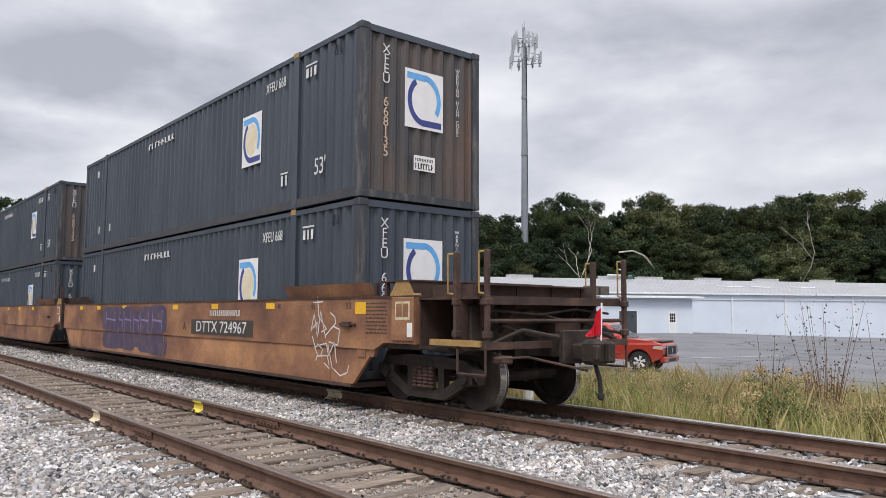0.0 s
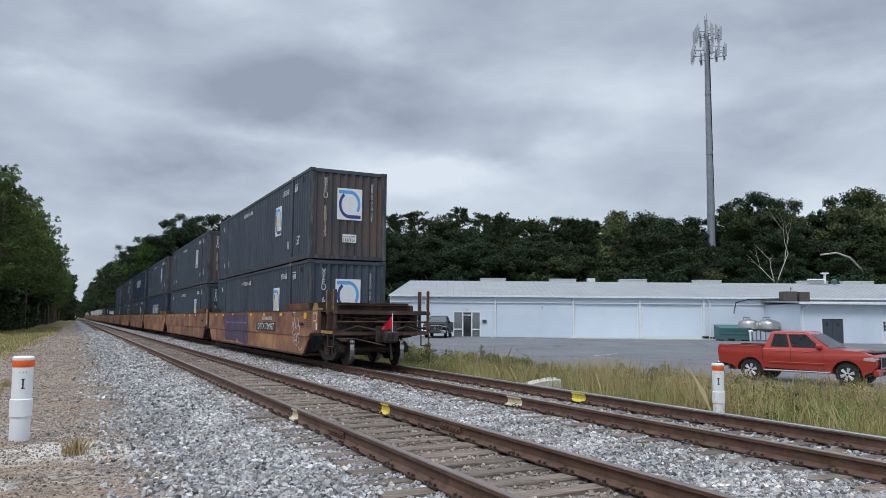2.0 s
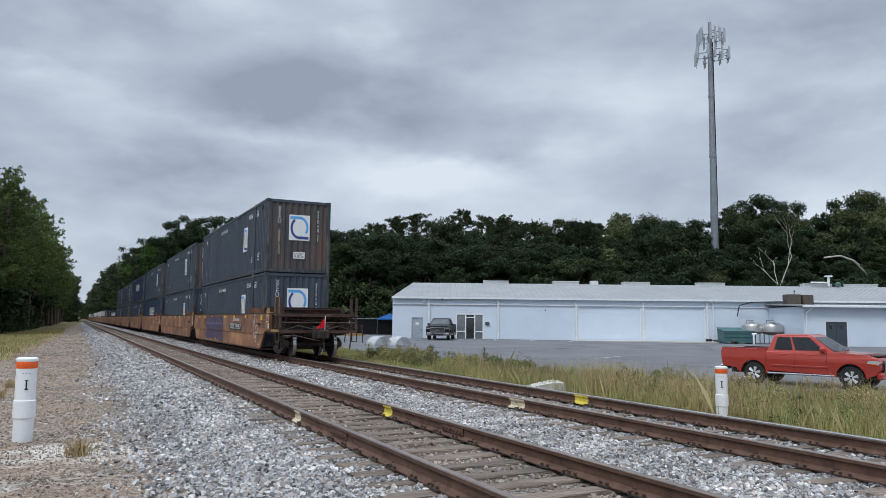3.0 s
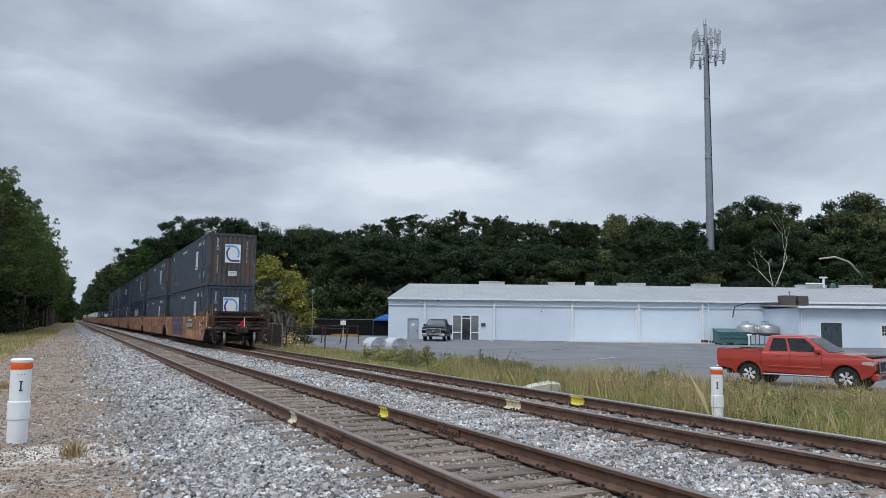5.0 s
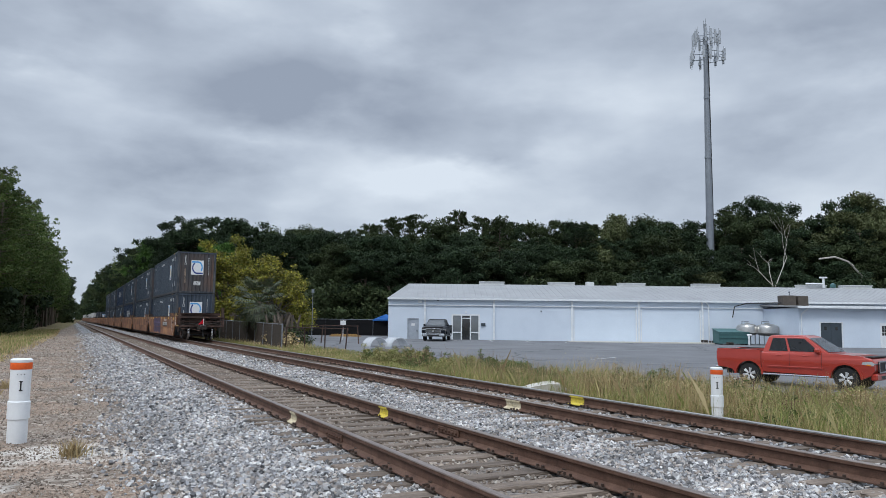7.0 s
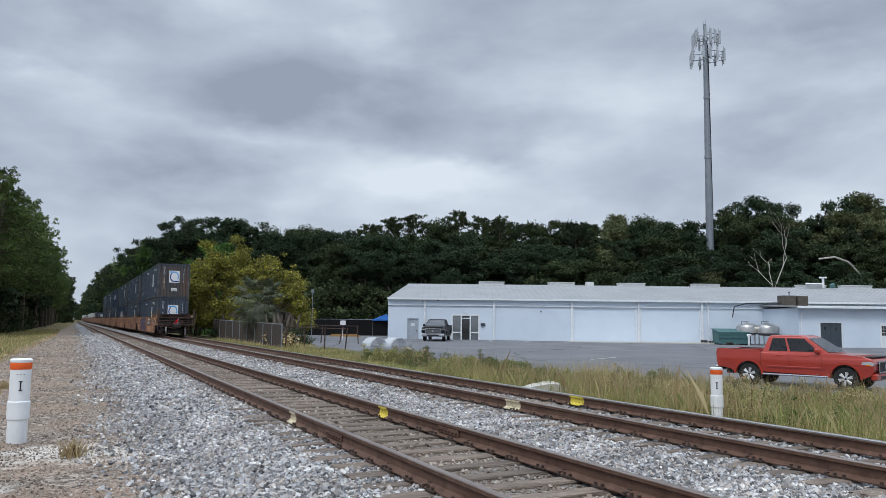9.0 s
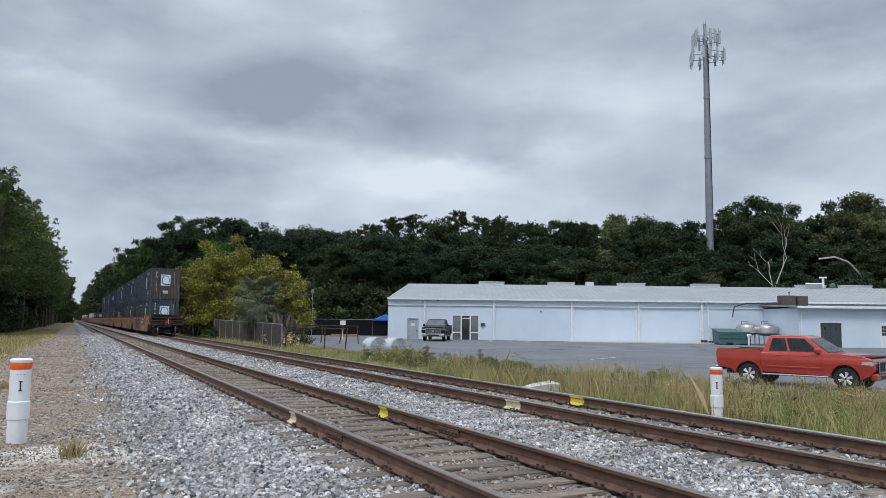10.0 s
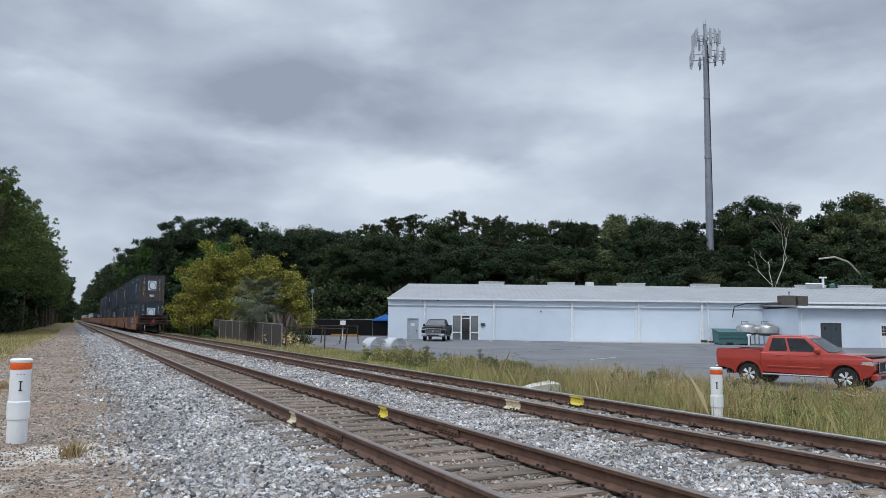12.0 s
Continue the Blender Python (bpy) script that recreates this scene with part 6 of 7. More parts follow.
pickup("pickup_truck", site(5.35, -1.1, site_z(5.35, -4), -97), M_BLACKPAINT, "dark pickup parked at the warehouse, bright grille", True, 1.12)

# ---- mast ----


def mast():
    z0, top = -1.0, 47.2
    t = thing("cell_tower", pose(85.0, 81.8, z0), "tall grey steel cell tower with antenna panels", "cell tower")
    H = top - z0
    bm = bmesh.new()
    n = 5
    for i in range(n):
        a, b = (H - 2) * i / n, (H - 2) * (i + 1) / n
        tube(bm, (0, 0, a), (0, 0, b), 0.68 - 0.36 * a / H, 0.68 - 0.36 * b / H - 0.02, n=12)
        tube(bm, (0, 0, b - 0.2), (0, 0, b + 0.2), 0.72 - 0.36 * b / H, n=12)
    part("pole", bm, M_GALV, t, "tapered grey pole", True)
    bm = bmesh.new()
    for i in range(70):
        tube(bm, (0.6 - 0.3 * i / 90, -0.12, 6 + i * 0.5), (0.78 - 0.3 * i / 90, -0.12, 6 + i * 0.5), 0.025, n=5)
    part("climbing_pegs", bm, M_GALV, t)
    bm = bmesh.new()
    tube(bm, (0.55, -0.3, 2), (0.34, -0.22, H - 3), 0.07, n=6)
    tube(bm, (0.4, -0.45, 2), (0.2, -0.34, H - 3), 0.07, n=6)
    part("feed_cable", bm, M_BLACK, t, "dark feed cables")
    for tier, (z, r, h) in enumerate(((H - 4.9, 2.35, 2.3), (H - 2.0, 1.75, 2.6))):
        for f in range(3):
            a0 = math.radians(120 * f + 20 + tier * 8)
            bm = bmesh.new()
            d = Vector((math.cos(a0), math.sin(a0), 0))
            s = Vector((-d.y, d.x, 0))
            for zz in (-0.4, 0.5):
                tube(bm, d * r * 0.75 - s * r * 0.8 + Vector((0, 0, z + zz)), d * r * 0.75 + s * r * 0.8 + Vector((0, 0, z + zz)), 0.05, n=6)
                tube(bm, Vector((0, 0, z + zz)), d * r * 0.75 + Vector((0, 0, z + zz)), 0.06, n=6)
            arm = part("antenna_mount", bm, M_GALV, t, "steel antenna mount")
            for j in (-1, -0.33, 0.33, 1):
                c = d * r * 0.8 + s * r * 0.78 * j
                bm = bmesh.new()
                tube(bm, c + Vector((0, 0, z - h * 0.55)), c + Vector((0, 0, z + h * 0.55)), 0.045, n=6)
                bx = boxes((-0.09, 0.09, -0.16, 0.16, -h * 0.42, h * 0.42), bevel=0.03)
                bx.transform(Matrix.Translation(c + d * 0.2 + Vector((0, 0, z))) @ Matrix.Rotation(a0, 4, "Z"))
                me = bpy.data.meshes.new("t")
                bx.to_mesh(me)
                bm.from_mesh(me)
                bx.free()
                if (f + tier) % 2 == 0:
                    box(bm, c.x - 0.16, c.x + 0.16, c.y - 0.12, c.y + 0.12, z - 0.45, z + 0.1)
                part("antenna", bm, M_ANT, arm, "pale antenna panel")
    bm = bmesh.new()
    tube(bm, (0, 0, H - 2.2), (0, 0, H + 0.3), 0.22, n=8)
    tube(bm, (0.15, 0, H), (0.15, 0, H + 1.3), 0.03, n=5)
    tube(bm, (-0.2, 0.1, H - 0.3), (-0.2, 0.1, H + 0.9), 0.03, n=5)
    part("top_whip", bm, M_GALV, t)


mast()

# ---- trackside posts and lineside clutter ----


def marker_post(x, y, h, r, label):
    z = ground_z(x, y) - 0.03
    t = thing("marker_post", pose(x, y, z), label, "marker post", "white marker posts")
    part("lower_sleeve", lathe(bmesh.new(), [(r * 0.92, 0), (r * 0.95, 0.02), (r * 0.95, h * 0.30), (r * 1.06, h * 0.305), (r * 1.07, h * 0.50), (r * 0.98, h * 0.51)], 24), M_PVC, t, "", True)
    part("upper_sleeve", lathe(bmesh.new(), [(r * 0.96, h * 0.5), (r * 0.99, h * 0.88), (r * 0.9, h * 0.885)], 24), M_PVC, t, "", True)
    part("band", lathe(bmesh.new(), [(r * 1.0, h * 0.875), (r * 1.03, h * 0.88), (r * 1.03, h * 0.955), (r * 1.0, h * 0.956)], 24), M_ORANGE, t, "orange reflective band", True)
    part("cap", lathe(bmesh.new(), [(r * 1.03, h * 0.955), (r * 1.05, h * 0.96), (r * 1.05, h * 0.985), (r * 0.9, h), (r * 0.2, h * 1.005)], 24), M_PVC, t, "white cap", True)
    m = pose(0, 0, 0, 0, 0, math.degrees(math.atan2(-x, y)) + 3)
    for q in ((-0.009, 0.009, h * 0.64, h * 0.74), (-0.022, 0.022, h * 0.735, h * 0.744), (-0.02, 0.024, h * 0.63, h * 0.641), (-0.05, -0.04, h * 0.815, h * 0.825), (-0.01, 0.0, h * 0.815, h * 0.825), (0.03, 0.04, h * 0.815, h * 0.825)):
        bm = boxes((q[0], q[1], -r * 1.01, -r * 0.96, q[2], q[3]))
        bm.transform(m)
        part("marking", bm, M_BLACK, t)


marker_post(-0.54, 11.5, 1.13, 0.128, "white plastic marker post with orange band beside the road")
marker_post(10.57, 10.1, 1.02, 0.105, "white plastic marker post with orange band in the grass")

bm = bmesh.new()
prism(bm, [(-0.75, 0), (0.8, 0), (0.45, 0.26), (-0.1, 0.20)], "y", -0.35, 0.4)
bmesh.ops.subdivide_edges(bm, edges=list(bm.edges), cuts=2, use_grid_fill=True)
for v in bm.verts:
    v.co += Vector(noise.noise_vector(v.co * 3)) * 0.05
solo("concrete_lump", bm, M_CONCRETE, "pale broken concrete lump beside the main track", "concrete lump", pose(10.3, 15.5, ground_z(10.3, 15.5) - 0.02, 0, 0, -25))
for i, (x, y, a) in enumerate(((15.6, 22.2, 20), (16.4, 21.8, 55), (15.1, 23.0, -10), (16.9, 21.1, 15))):
    bm = boxes((-0.3, 0.3, -0.14, 0.14, 0, 0.09), bevel=0.03)
    for v in bm.verts:
        v.co += Vector(noise.noise_vector(v.co * 4 + Vector((i, 0, 0)))) * 0.05
    solo("rubble", bm, M_CONCRETE, "small pale concrete rubble at the asphalt's edge", "rubble", pose(x, y, lot_z(x, y) - 0.02, 0, 8, a), "rubble pieces")


def hoop(x, y, r, turn):
    """A short white plastic drain ring standing on edge."""
    bm = bmesh.new()
    n, d = 28, 1.3
    for ro in ((r, r - 0.04),):
        rings = []
        for yy, rr in ((0, ro[1]), (0, ro[0]), (d, ro[0]), (d, ro[1])):
            rings.append([bm.verts.new((rr * math.cos(2 * math.pi * i / n), yy, r + rr * math.sin(2 * math.pi * i / n))) for i in range(n)])
        for a, b in zip(rings, rings[1:] + rings[:1]):
            for i in range(n):
                bm.faces.new((a[i], a[(i + 1) % n], b[(i + 1) % n], b[i]))
    solo("drain_ring", bm, M_FILM, "milky translucent plastic drain ring standing on the grass", "drain ring", pose(x, y, lot_z(x, y) - 0.85, 0, 0, turn), "drain rings", smooth=True)


hoop(20.5, 51.8, 0.78, 8)
hoop(21.9, 51.2, 0.78, 8)


def fence(pts, h, gap, label, cloth=None, boards=None, lean=0.0, posts=M_GALV):
    f = thing("fence", pose(0, 0, 0), label, "fence", "lot fences")
    rng = random.Random(int(pts[0][0] * 10))
    for (x0, y0), (x1, y1) in zip(pts[:-1], pts[1:]):
        a, b = Vector((x0, y0, 0)), Vector((x1, y1, 0))
        n = max(1, round((b - a).length / gap))
        for i in range(n + 1):
            p = a.lerp(b, i / n)
            p.z = ground_z(p.x, p.y) - 0.05
            top = p + Vector((rng.uniform(-lean, lean), rng.uniform(-lean, lean), h + 0.1))
            part("post", tube(bmesh.new(), p, top, 0.045, n=8), posts, f)
        bm = bmesh.new()
        za, zb = ground_z(*a.xy), ground_z(*b.xy)
        tube(bm, a + Vector((0, 0, za + h)), b + Vector((0, 0, zb + h)), 0.03, n=6)
        part("top_rail", bm, posts, f)
        if cloth:
            d = (b - a).normalized().cross(Vector((0, 0, 1))) * 0.03
            bm = bmesh.new()
            m = max(2, int((b - a).length / 0.8))
            cols = []
            for i in range(m + 1):
                p = a.lerp(b, i / m) + d * (2.2 + rng.uniform(-1, 1))
                cols.append((bm.verts.new((p.x, p.y, za + 0.05)), bm.verts.new((p.x, p.y, za + h - 0.04 - 0.05 * rng.random()))))
            for (p, q), (r, s) in zip(cols[:-1], cols[1:]):
                bm.faces.new((p, r, s, q))
            bmesh.ops.solidify(bm, geom=list(bm.faces), thickness=0.01)
            part("screen_cloth", bm, cloth, f, "dark screen cloth")
        if boards:
            m = int((b - a).length / 0.16)
            for i in range(m):
                p = a.lerp(b, (i + 0.5) / m)
                bm = boxes((-0.07, 0.07, -0.012, 0.012, -0.05, h + rng.uniform(-0.08, 0.05)))
                bm.transform(Matrix.Translation((p.x, p.y, ground_z(p.x, p.y))) @ Matrix.Rotation(math.atan2((b - a).y, (b - a).x) + rng.uniform(-0.05, 0.05), 4, "Z"))
                part("board", bm, boards, f)
    return f


fence([(12.0, 71.5), (12.6, 60.0), (12.8, 50.0)], 1.75, 2.4, "weathered grey board fence along the railway", boards=M_FENCE)
fence([(19.0, 88.0), (27.0, 85.5), (35.0, 83.4)], 1.95, 2.6, "chain fence with black screen cloth behind the lot", M_MESHBLACK)
fence([(17.2, 60.5), (20.8, 57.0)], 1.5, 1.6, "leaning rusty gate posts at the lot's corner", lean=0.3, posts=M_CARDARK)
fence([(13.6, 52.0), (16.4, 47.5)], 1.5, 2.0, "leaning rusty fence posts in the weeds", lean=0.25, posts=M_CARDARK)


def canopy():
    c = thing("canopy_tent", pose(34.3, 84.6, lot_z(34.3, 84.6) - 0.05, 0, 0, -25), "blue pop-up canopy tent behind the fence", "canopy tent")
    bm = bmesh.new()
    apex = bm.verts.new((0, 0, 2.62))
    ring = [bm.verts.new(v) for v in ((-1.5, -1.5, 1.95), (1.5, -1.5, 1.95), (1.5, 1.5, 1.95), (-1.5, 1.5, 1.95))]
    low = [bm.verts.new((v.co.x, v.co.y, 1.78)) for v in ring]
    for i in range(4):
        bm.faces.new((ring[i], ring[(i + 1) % 4], apex))
        bm.faces.new((ring[i], low[i], low[(i + 1) % 4], ring[(i + 1) % 4]))
    bmesh.ops.solidify(bm, geom=list(bm.faces), thickness=0.01)
    part("canopy", bm, M_BLUETARP, c, "blue cloth top")
    for x in (-1.45, 1.45):
        for y in (-1.45, 1.45):
            part("leg", tube(bmesh.new(), (x, y, 0), (x, y, 1.92), 0.025, n=6), M_GALV, c)


canopy()
bm = bmesh.new()
for i in range(6):
    box(bm, 0.0 + 0.05 * i, 3.4 - 0.1 * i, 0.05 * i, 0.05 * i + 0.2, 0.05 + 0.045 * i, 0.09 + 0.045 * i)
solo("lumber_stack", bm, M_CARYEL, "low stack of yellow lumber beside the fence", "lumber", pose(24.6, 76.5, lot_z(24.6, 76.5), 0, 0, -25))
bm = boxes((-0.25, 0.25, -0.01, 0.01, 1.35, 1.75))
tube(bm, (0, 0.04, 0), (0, 0.04, 1.8), 0.03, n=6)
solo("notice_sign", bm, M_WHITE, "small blank white sign on a gate post", "sign", pose(22.6, 66.2, lot_z(22.6, 66.2), 0, 0, -25))
bm = bmesh.new()
tube(bm, (0, 0, 0), (0, 0, 4.6), 0.035, 0.025, n=8)
box(bm, -0.12, 0.12, -0.05, 0.05, 4.3, 4.6)
solo("light_pole", bm, M_GALV, "thin grey pole behind the shrubs", "pole", pose(19.6, 66.0, lot_z(19.6, 66) - 0.05))
def shed(x, y):
    t = thing("open_shed", pose(x, y, lot_z(x, y), 0, 0, -22), "small weathered open shed with pale metal roof", "shed")
    part("roof", prism(bmesh.new(), [(-1.6, 2.0), (1.6, 2.35), (1.6, 2.45), (-1.6, 2.1)], "x", -2.6, 2.6), M_ROOF, t)
    for a in (-2.4, 2.4):
        for b in (-1.4, 1.4):
            part("post", boxes((a - 0.06, a + 0.06, b - 0.06, b + 0.06, 0, 2.05 + (b + 1.4) * 0.1)), M_FENCE, t)
    part("back_board", boxes((-2.4, 2.4, 1.4, 1.45, 0, 2.3)), M_FENCE, t)


shed(17.0, 72.5)

# ---- ballast stones and lineside gravel ----
RNG = np.random.default_rng(5)
CUBE = np.array([(x, y, z) for x in (-1, 1) for y in (-1, 1) for z in (-1, 1)], float)
CUBE_F = np.array([(0, 1, 3, 2), (4, 6, 7, 5), (0, 4, 5, 1), (2, 3, 7, 6), (0, 2, 6, 4), (1, 5, 7, 3)])


def turns(n):
    """Random rotation matrices."""
    q = RNG.normal(size=(n, 4))
    q /= np.linalg.norm(q, axis=1)[:, None]
    w, x, y, z = q.T
    return np.stack([np.stack([1 - 2 * (y * y + z * z), 2 * (x * y - z * w), 2 * (x * z + y * w)], 1),
                     np.stack([2 * (x * y + z * w), 1 - 2 * (x * x + z * z), 2 * (y * z - x * w)], 1),
                     np.stack([2 * (x * z - y * w), 2 * (y * z + x * w), 1 - 2 * (x * x + y * y)], 1)], 1)


def stones(regions, material, name, label):
    allv, allf, base = [], [], 0
    for x0, x1, y0, y1, dens, s0, s1 in regions:
        n = int((x1 - x0) * (y1 - y0) * dens)
        p = np.stack([RNG.uniform(x0, x1, n), RNG.uniform(y0, y1, n), np.zeros(n)], 1)
        if x0 < 1 and material is M_STONE:
            p = p[[a > 1.5 + 0.7 * noise.noise((a * 0.3, b * 0.45, 1)) - 1.3 * random.random() ** 4 for a, b in p[:, :2]]]
            n = len(p)
        for cx, ys in TIE_YS.items():
            ys = np.array(ys)
            near = np.abs(p[:, 1] - ys[np.clip(np.searchsorted(ys, p[:, 1] - 0.255), 0, len(ys) - 1)]) < 0.135
            p = p[~(near & (np.abs(p[:, 0] - cx) < 1.28) & (RNG.random(len(p)) < 0.86))]
        n = len(p)
        p[:, 2] = [ground_z(a, b) for a, b in p[:, :2]]
        size = s0 + (s1 - s0) * RNG.random(n) ** 1.8
        v = CUBE[None] * (0.5 + 0.28 * RNG.random((n, 8, 3)))
        v = v * np.stack([np.ones(n), 0.6 + 0.4 * RNG.random(n), 0.5 + 0.35 * RNG.random(n)], 1)[:, None, :]
        v = np.einsum("nij,nkj->nki", turns(n), v) * size[:, None, None]
        p[:, 2] += size * RNG.uniform(-0.15, 0.55, n)
        v += p[:, None, :]
        allv.append(v.reshape(-1, 3))
        allf.append((CUBE_F[None] + (np.arange(n) * 8)[:, None, None]).reshape(-1, 4) + base)
        base += n * 8
    ob = new(name, mesh_np(name, np.concatenate(allv), np.concatenate(allf), material))
    return tagged(ob, label, "gravel", kind="stuff")


stones([(0.0, 3.05, 4.0, 13, 1500, 0.012, 0.04), (0.0, 3.05, 13, 24, 560, 0.02, 0.05), (0.0, 3.0, 24, 48, 150, 0.03, 0.06), (0.4, 3.0, 48, 90, 40, 0.045, 0.075),
        (4.65, 7.0, 3.0, 14, 1500, 0.012, 0.04), (4.65, 7.0, 14, 26, 560, 0.02, 0.05), (4.7, 6.95, 26, 52, 150, 0.03, 0.06), (4.7, 6.95, 52, 90, 40, 0.045, 0.075),
        (7.2, 8.52, 3, 24, 340, 0.018, 0.045), (8.7, 9.9, 3, 26, 360, 0.02, 0.05)], M_STONE, "ballast", "loose blue-grey crushed stone ballast")
stones([(3.2, 4.48, 4, 26, 330, 0.012, 0.036), (3.2, 4.48, 26, 60, 60, 0.03, 0.045), (-4, 1.0, 5.0, 12, 480, 0.004, 0.02), (-4, 1.0, 12, 20, 200, 0.008, 0.024), (-3.4, 1.0, 20, 40, 70, 0.012, 0.03), (-2.6, 0.9, 40, 75, 20, 0.02, 0.045)], M_DIRTSTONE, "dusty_gravel", "small dusty brown stones on dirt")


# ---- plants ----
def cards(pos, nrm, size, aspect=1.0, taper=0.5):
    """Small leaf-like quads at pos, facing nrm: vertices and faces."""
    n = len(pos)
    t = RNG.normal(size=(n, 3))
    t -= nrm * (t * nrm).sum(1)[:, None]
    t /= np.linalg.norm(t, axis=1)[:, None] + 1e-9
    b = np.cross(nrm, t)
    s = size[:, None] * 0.5
    bend = nrm * s * 0.25
    v = np.stack([pos - t * s - bend, pos + b * s * aspect * taper * 1.9 + t * s * 0.6, pos + t * s * 0.5 - b * s * aspect * taper * 1.9 + bend], 1)
    f = np.arange(n * 3).reshape(n, 3)
    return v.reshape(-1, 3), f


def unit(n):
    d = RNG.normal(size=(n, 3))
    return d / np.linalg.norm(d, axis=1)[:, None]


def leaf_cloud(blobs, per, size, material, name, droop=0.0, shell=(0.4, 0.8)):
    """Leaves scattered round loose clumps, thinning outwards."""
    ps, ns = [], []
    for c, r in blobs:
        n = max(8, int(per * r * r))
        d = unit(n)
        squash = np.asarray((RNG.uniform(0.85, 1.25), RNG.uniform(0.85, 1.25), RNG.uniform(0.55, 0.85)))
        ps.append(np.asarray(c) + d * squash * r * (shell[0] + shell[1] * RNG.random((n, 1)) ** 0.7) + RNG.normal(0, 0.09 * r, (n, 3)))
        k = d * 0.45 + unit(n) + np.array((0, 0, 0.5 - droop))
        ns.append(k / np.linalg.norm(k, axis=1)[:, None])
    p, n = np.concatenate(ps), np.concatenate(ns)
    v, f = cards(p, n, size * RNG.uniform(0.6, 1.3, len(p)))
    return mesh_np(name, v, f, material)


def limbs(bm, base, tips, r):
    for t in tips:
        b = Vector(base[0]).lerp(Vector(base[1]), random.uniform(0.35, 1.0))
        t = Vector(t)
        m = b.lerp(t, 0.5) + Vector((random.uniform(-0.4, 0.4), random.uniform(-0.4, 0.4), random.uniform(-0.2, 0.5)))
        tube(bm, b, m, r * 0.55, r * 0.35, n=6, cap=False)
        tube(bm, m, t, r * 0.35, r * 0.12, n=5, cap=False)


def broadleaf(H, R, low, material, seed, leaf=0.25, per=330, nblob=95, spread=1.0):
    """A tree of height H: clumps of leaves on forking limbs, the crown beginning at the share low of it, ragged and uneven."""
    rng = random.Random(seed)
    random.seed(seed)
    t = thing("tree", pose(0, 0, -50), "dense dark green broadleaf tree at the wood's edge", "tree", "trees of the wood")
    # a few main boughs, each with a cluster of clumps about its end
    boughs = []
    for i in range(9):
        a = i * 2.4 + rng.uniform(-0.4, 0.4)
        h = low + (0.93 - low) * (i + rng.random()) / 9
        reach = R * math.sqrt(max(0.12, 1 - ((h - low * 0.7 - 0.25) / 0.78) ** 2)) * rng.uniform(0.5, 0.85)
        boughs.append(Vector((reach * math.cos(a), reach * math.sin(a), H * h)))
    for h in (0.93, 0.82, 0.70):
        boughs.append(Vector((rng.uniform(-0.6, 0.6), rng.uniform(-0.6, 0.6), H * h)))
    blobs = []
    for i in range(nblob):
        b = boughs[i % len(boughs)]
        sd = R * 0.25 * spread
        q = b + Vector((rng.gauss(0, sd), rng.gauss(0, sd), rng.gauss(0, sd * 0.75)))
        r = R * rng.uniform(0.10, 0.24)
        q.z = min(max(q.z, H * low * 0.8 + r * 0.5), H - r * 0.5)
        blobs.append((tuple(q), r))
    crown = new("crown", leaf_cloud(blobs, per * 1.2, leaf, material, "crown", 0.0, (0.2, 0.95)))
    crown.parent = t
    bm = bmesh.new()
    tube(bm, (0, 0, -0.3), (0.2, 0.1, H * 0.35), 0.014 * H + 0.05, 0.012 * H, n=9)
    tube(bm, (0.2, 0.1, H * 0.35), (0.1, -0.1, H * 0.85), 0.012 * H, 0.003 * H, n=8)
    limbs(bm, ((0.2, 0.1, H * 0.2), (0.1, 0, H * 0.75)), boughs, 0.009 * H)
    part("trunk", bm, M_BARK, t, "", True)
    return t


def pine(H, R, low, material, seed, limbs_n=46, per=20, needle=0.3, tufts=10):
    """A tall pine: a straight bare trunk, rising limbs and round pompoms of needles towards their ends."""
    rng = random.Random(seed)
    random.seed(seed)
    t = thing("pine_tree", pose(0, 0, -50), "tall pine with tufted dark needles", "tree", "trees of the wood")
    bm = bmesh.new()
    bend = rng.uniform(-0.4, 0.4)
    tube(bm, (0, 0, -0.3), (bend, 0, H * 0.5), 0.010 * H + 0.05, 0.009 * H, n=8)
    tube(bm, (bend, 0, H * 0.5), (0, bend, H * 0.97), 0.009 * H, 0.03, n=7)
    centres = []
    for i in range(limbs_n):
        h = low + (0.97 - low) * (i + rng.random()) / limbs_n
        a = i * 2.4 + rng.uniform(-0.5, 0.5)
        k = (h - low) / (1 - low)
        reach = R * math.sqrt(max(0.06, 1 - (abs(k - 0.42) / 0.62) ** 2)) * rng.uniform(0.42, 1.15)
        p0 = Vector((bend * 0.7, 0, H * h))
        p1 = p0 + Vector((math.cos(a) * reach, math.sin(a) * reach, reach * rng.uniform(0.0, 0.5)))
        tube(bm, p0, p1, 0.045, 0.012, n=5, cap=False)
        for j in range(tufts):
            f = 0.3 + 0.75 * rng.random() ** 0.7
            q = p0.lerp(p1, f) + Vector((rng.gauss(0, 0.25), rng.gauss(0, 0.25), rng.gauss(0.08, 0.18)))
            centres.append(q)
    part("trunk", bm, M_BARK, t, "", True)
    c = np.array([tuple(q) for q in centres])
    n = len(c) * per
    d = unit(n)
    d[:, 2] = d[:, 2] * 0.8 + 0.2
    d /= np.linalg.norm(d, axis=1)[:, None]
    root = np.repeat(c, per, 0)
    ln = needle * RNG.uniform(0.7, 1.2, n)[:, None]
    side = np.cross(d, unit(n))
    side /= np.linalg.norm(side, axis=1)[:, None] + 1e-9
    w = ln * 0.14
    v = np.stack([root + d * ln * 0.08, root + d * ln * 0.6 + side * w, root + d * ln, root + d * ln * 0.6 - side * w], 1).reshape(-1, 3)
    crown = new("crown", mesh_np("crown", v, np.arange(n * 4).reshape(n, 4), material))
    crown.parent = t
    return t


FAR_TREES = []


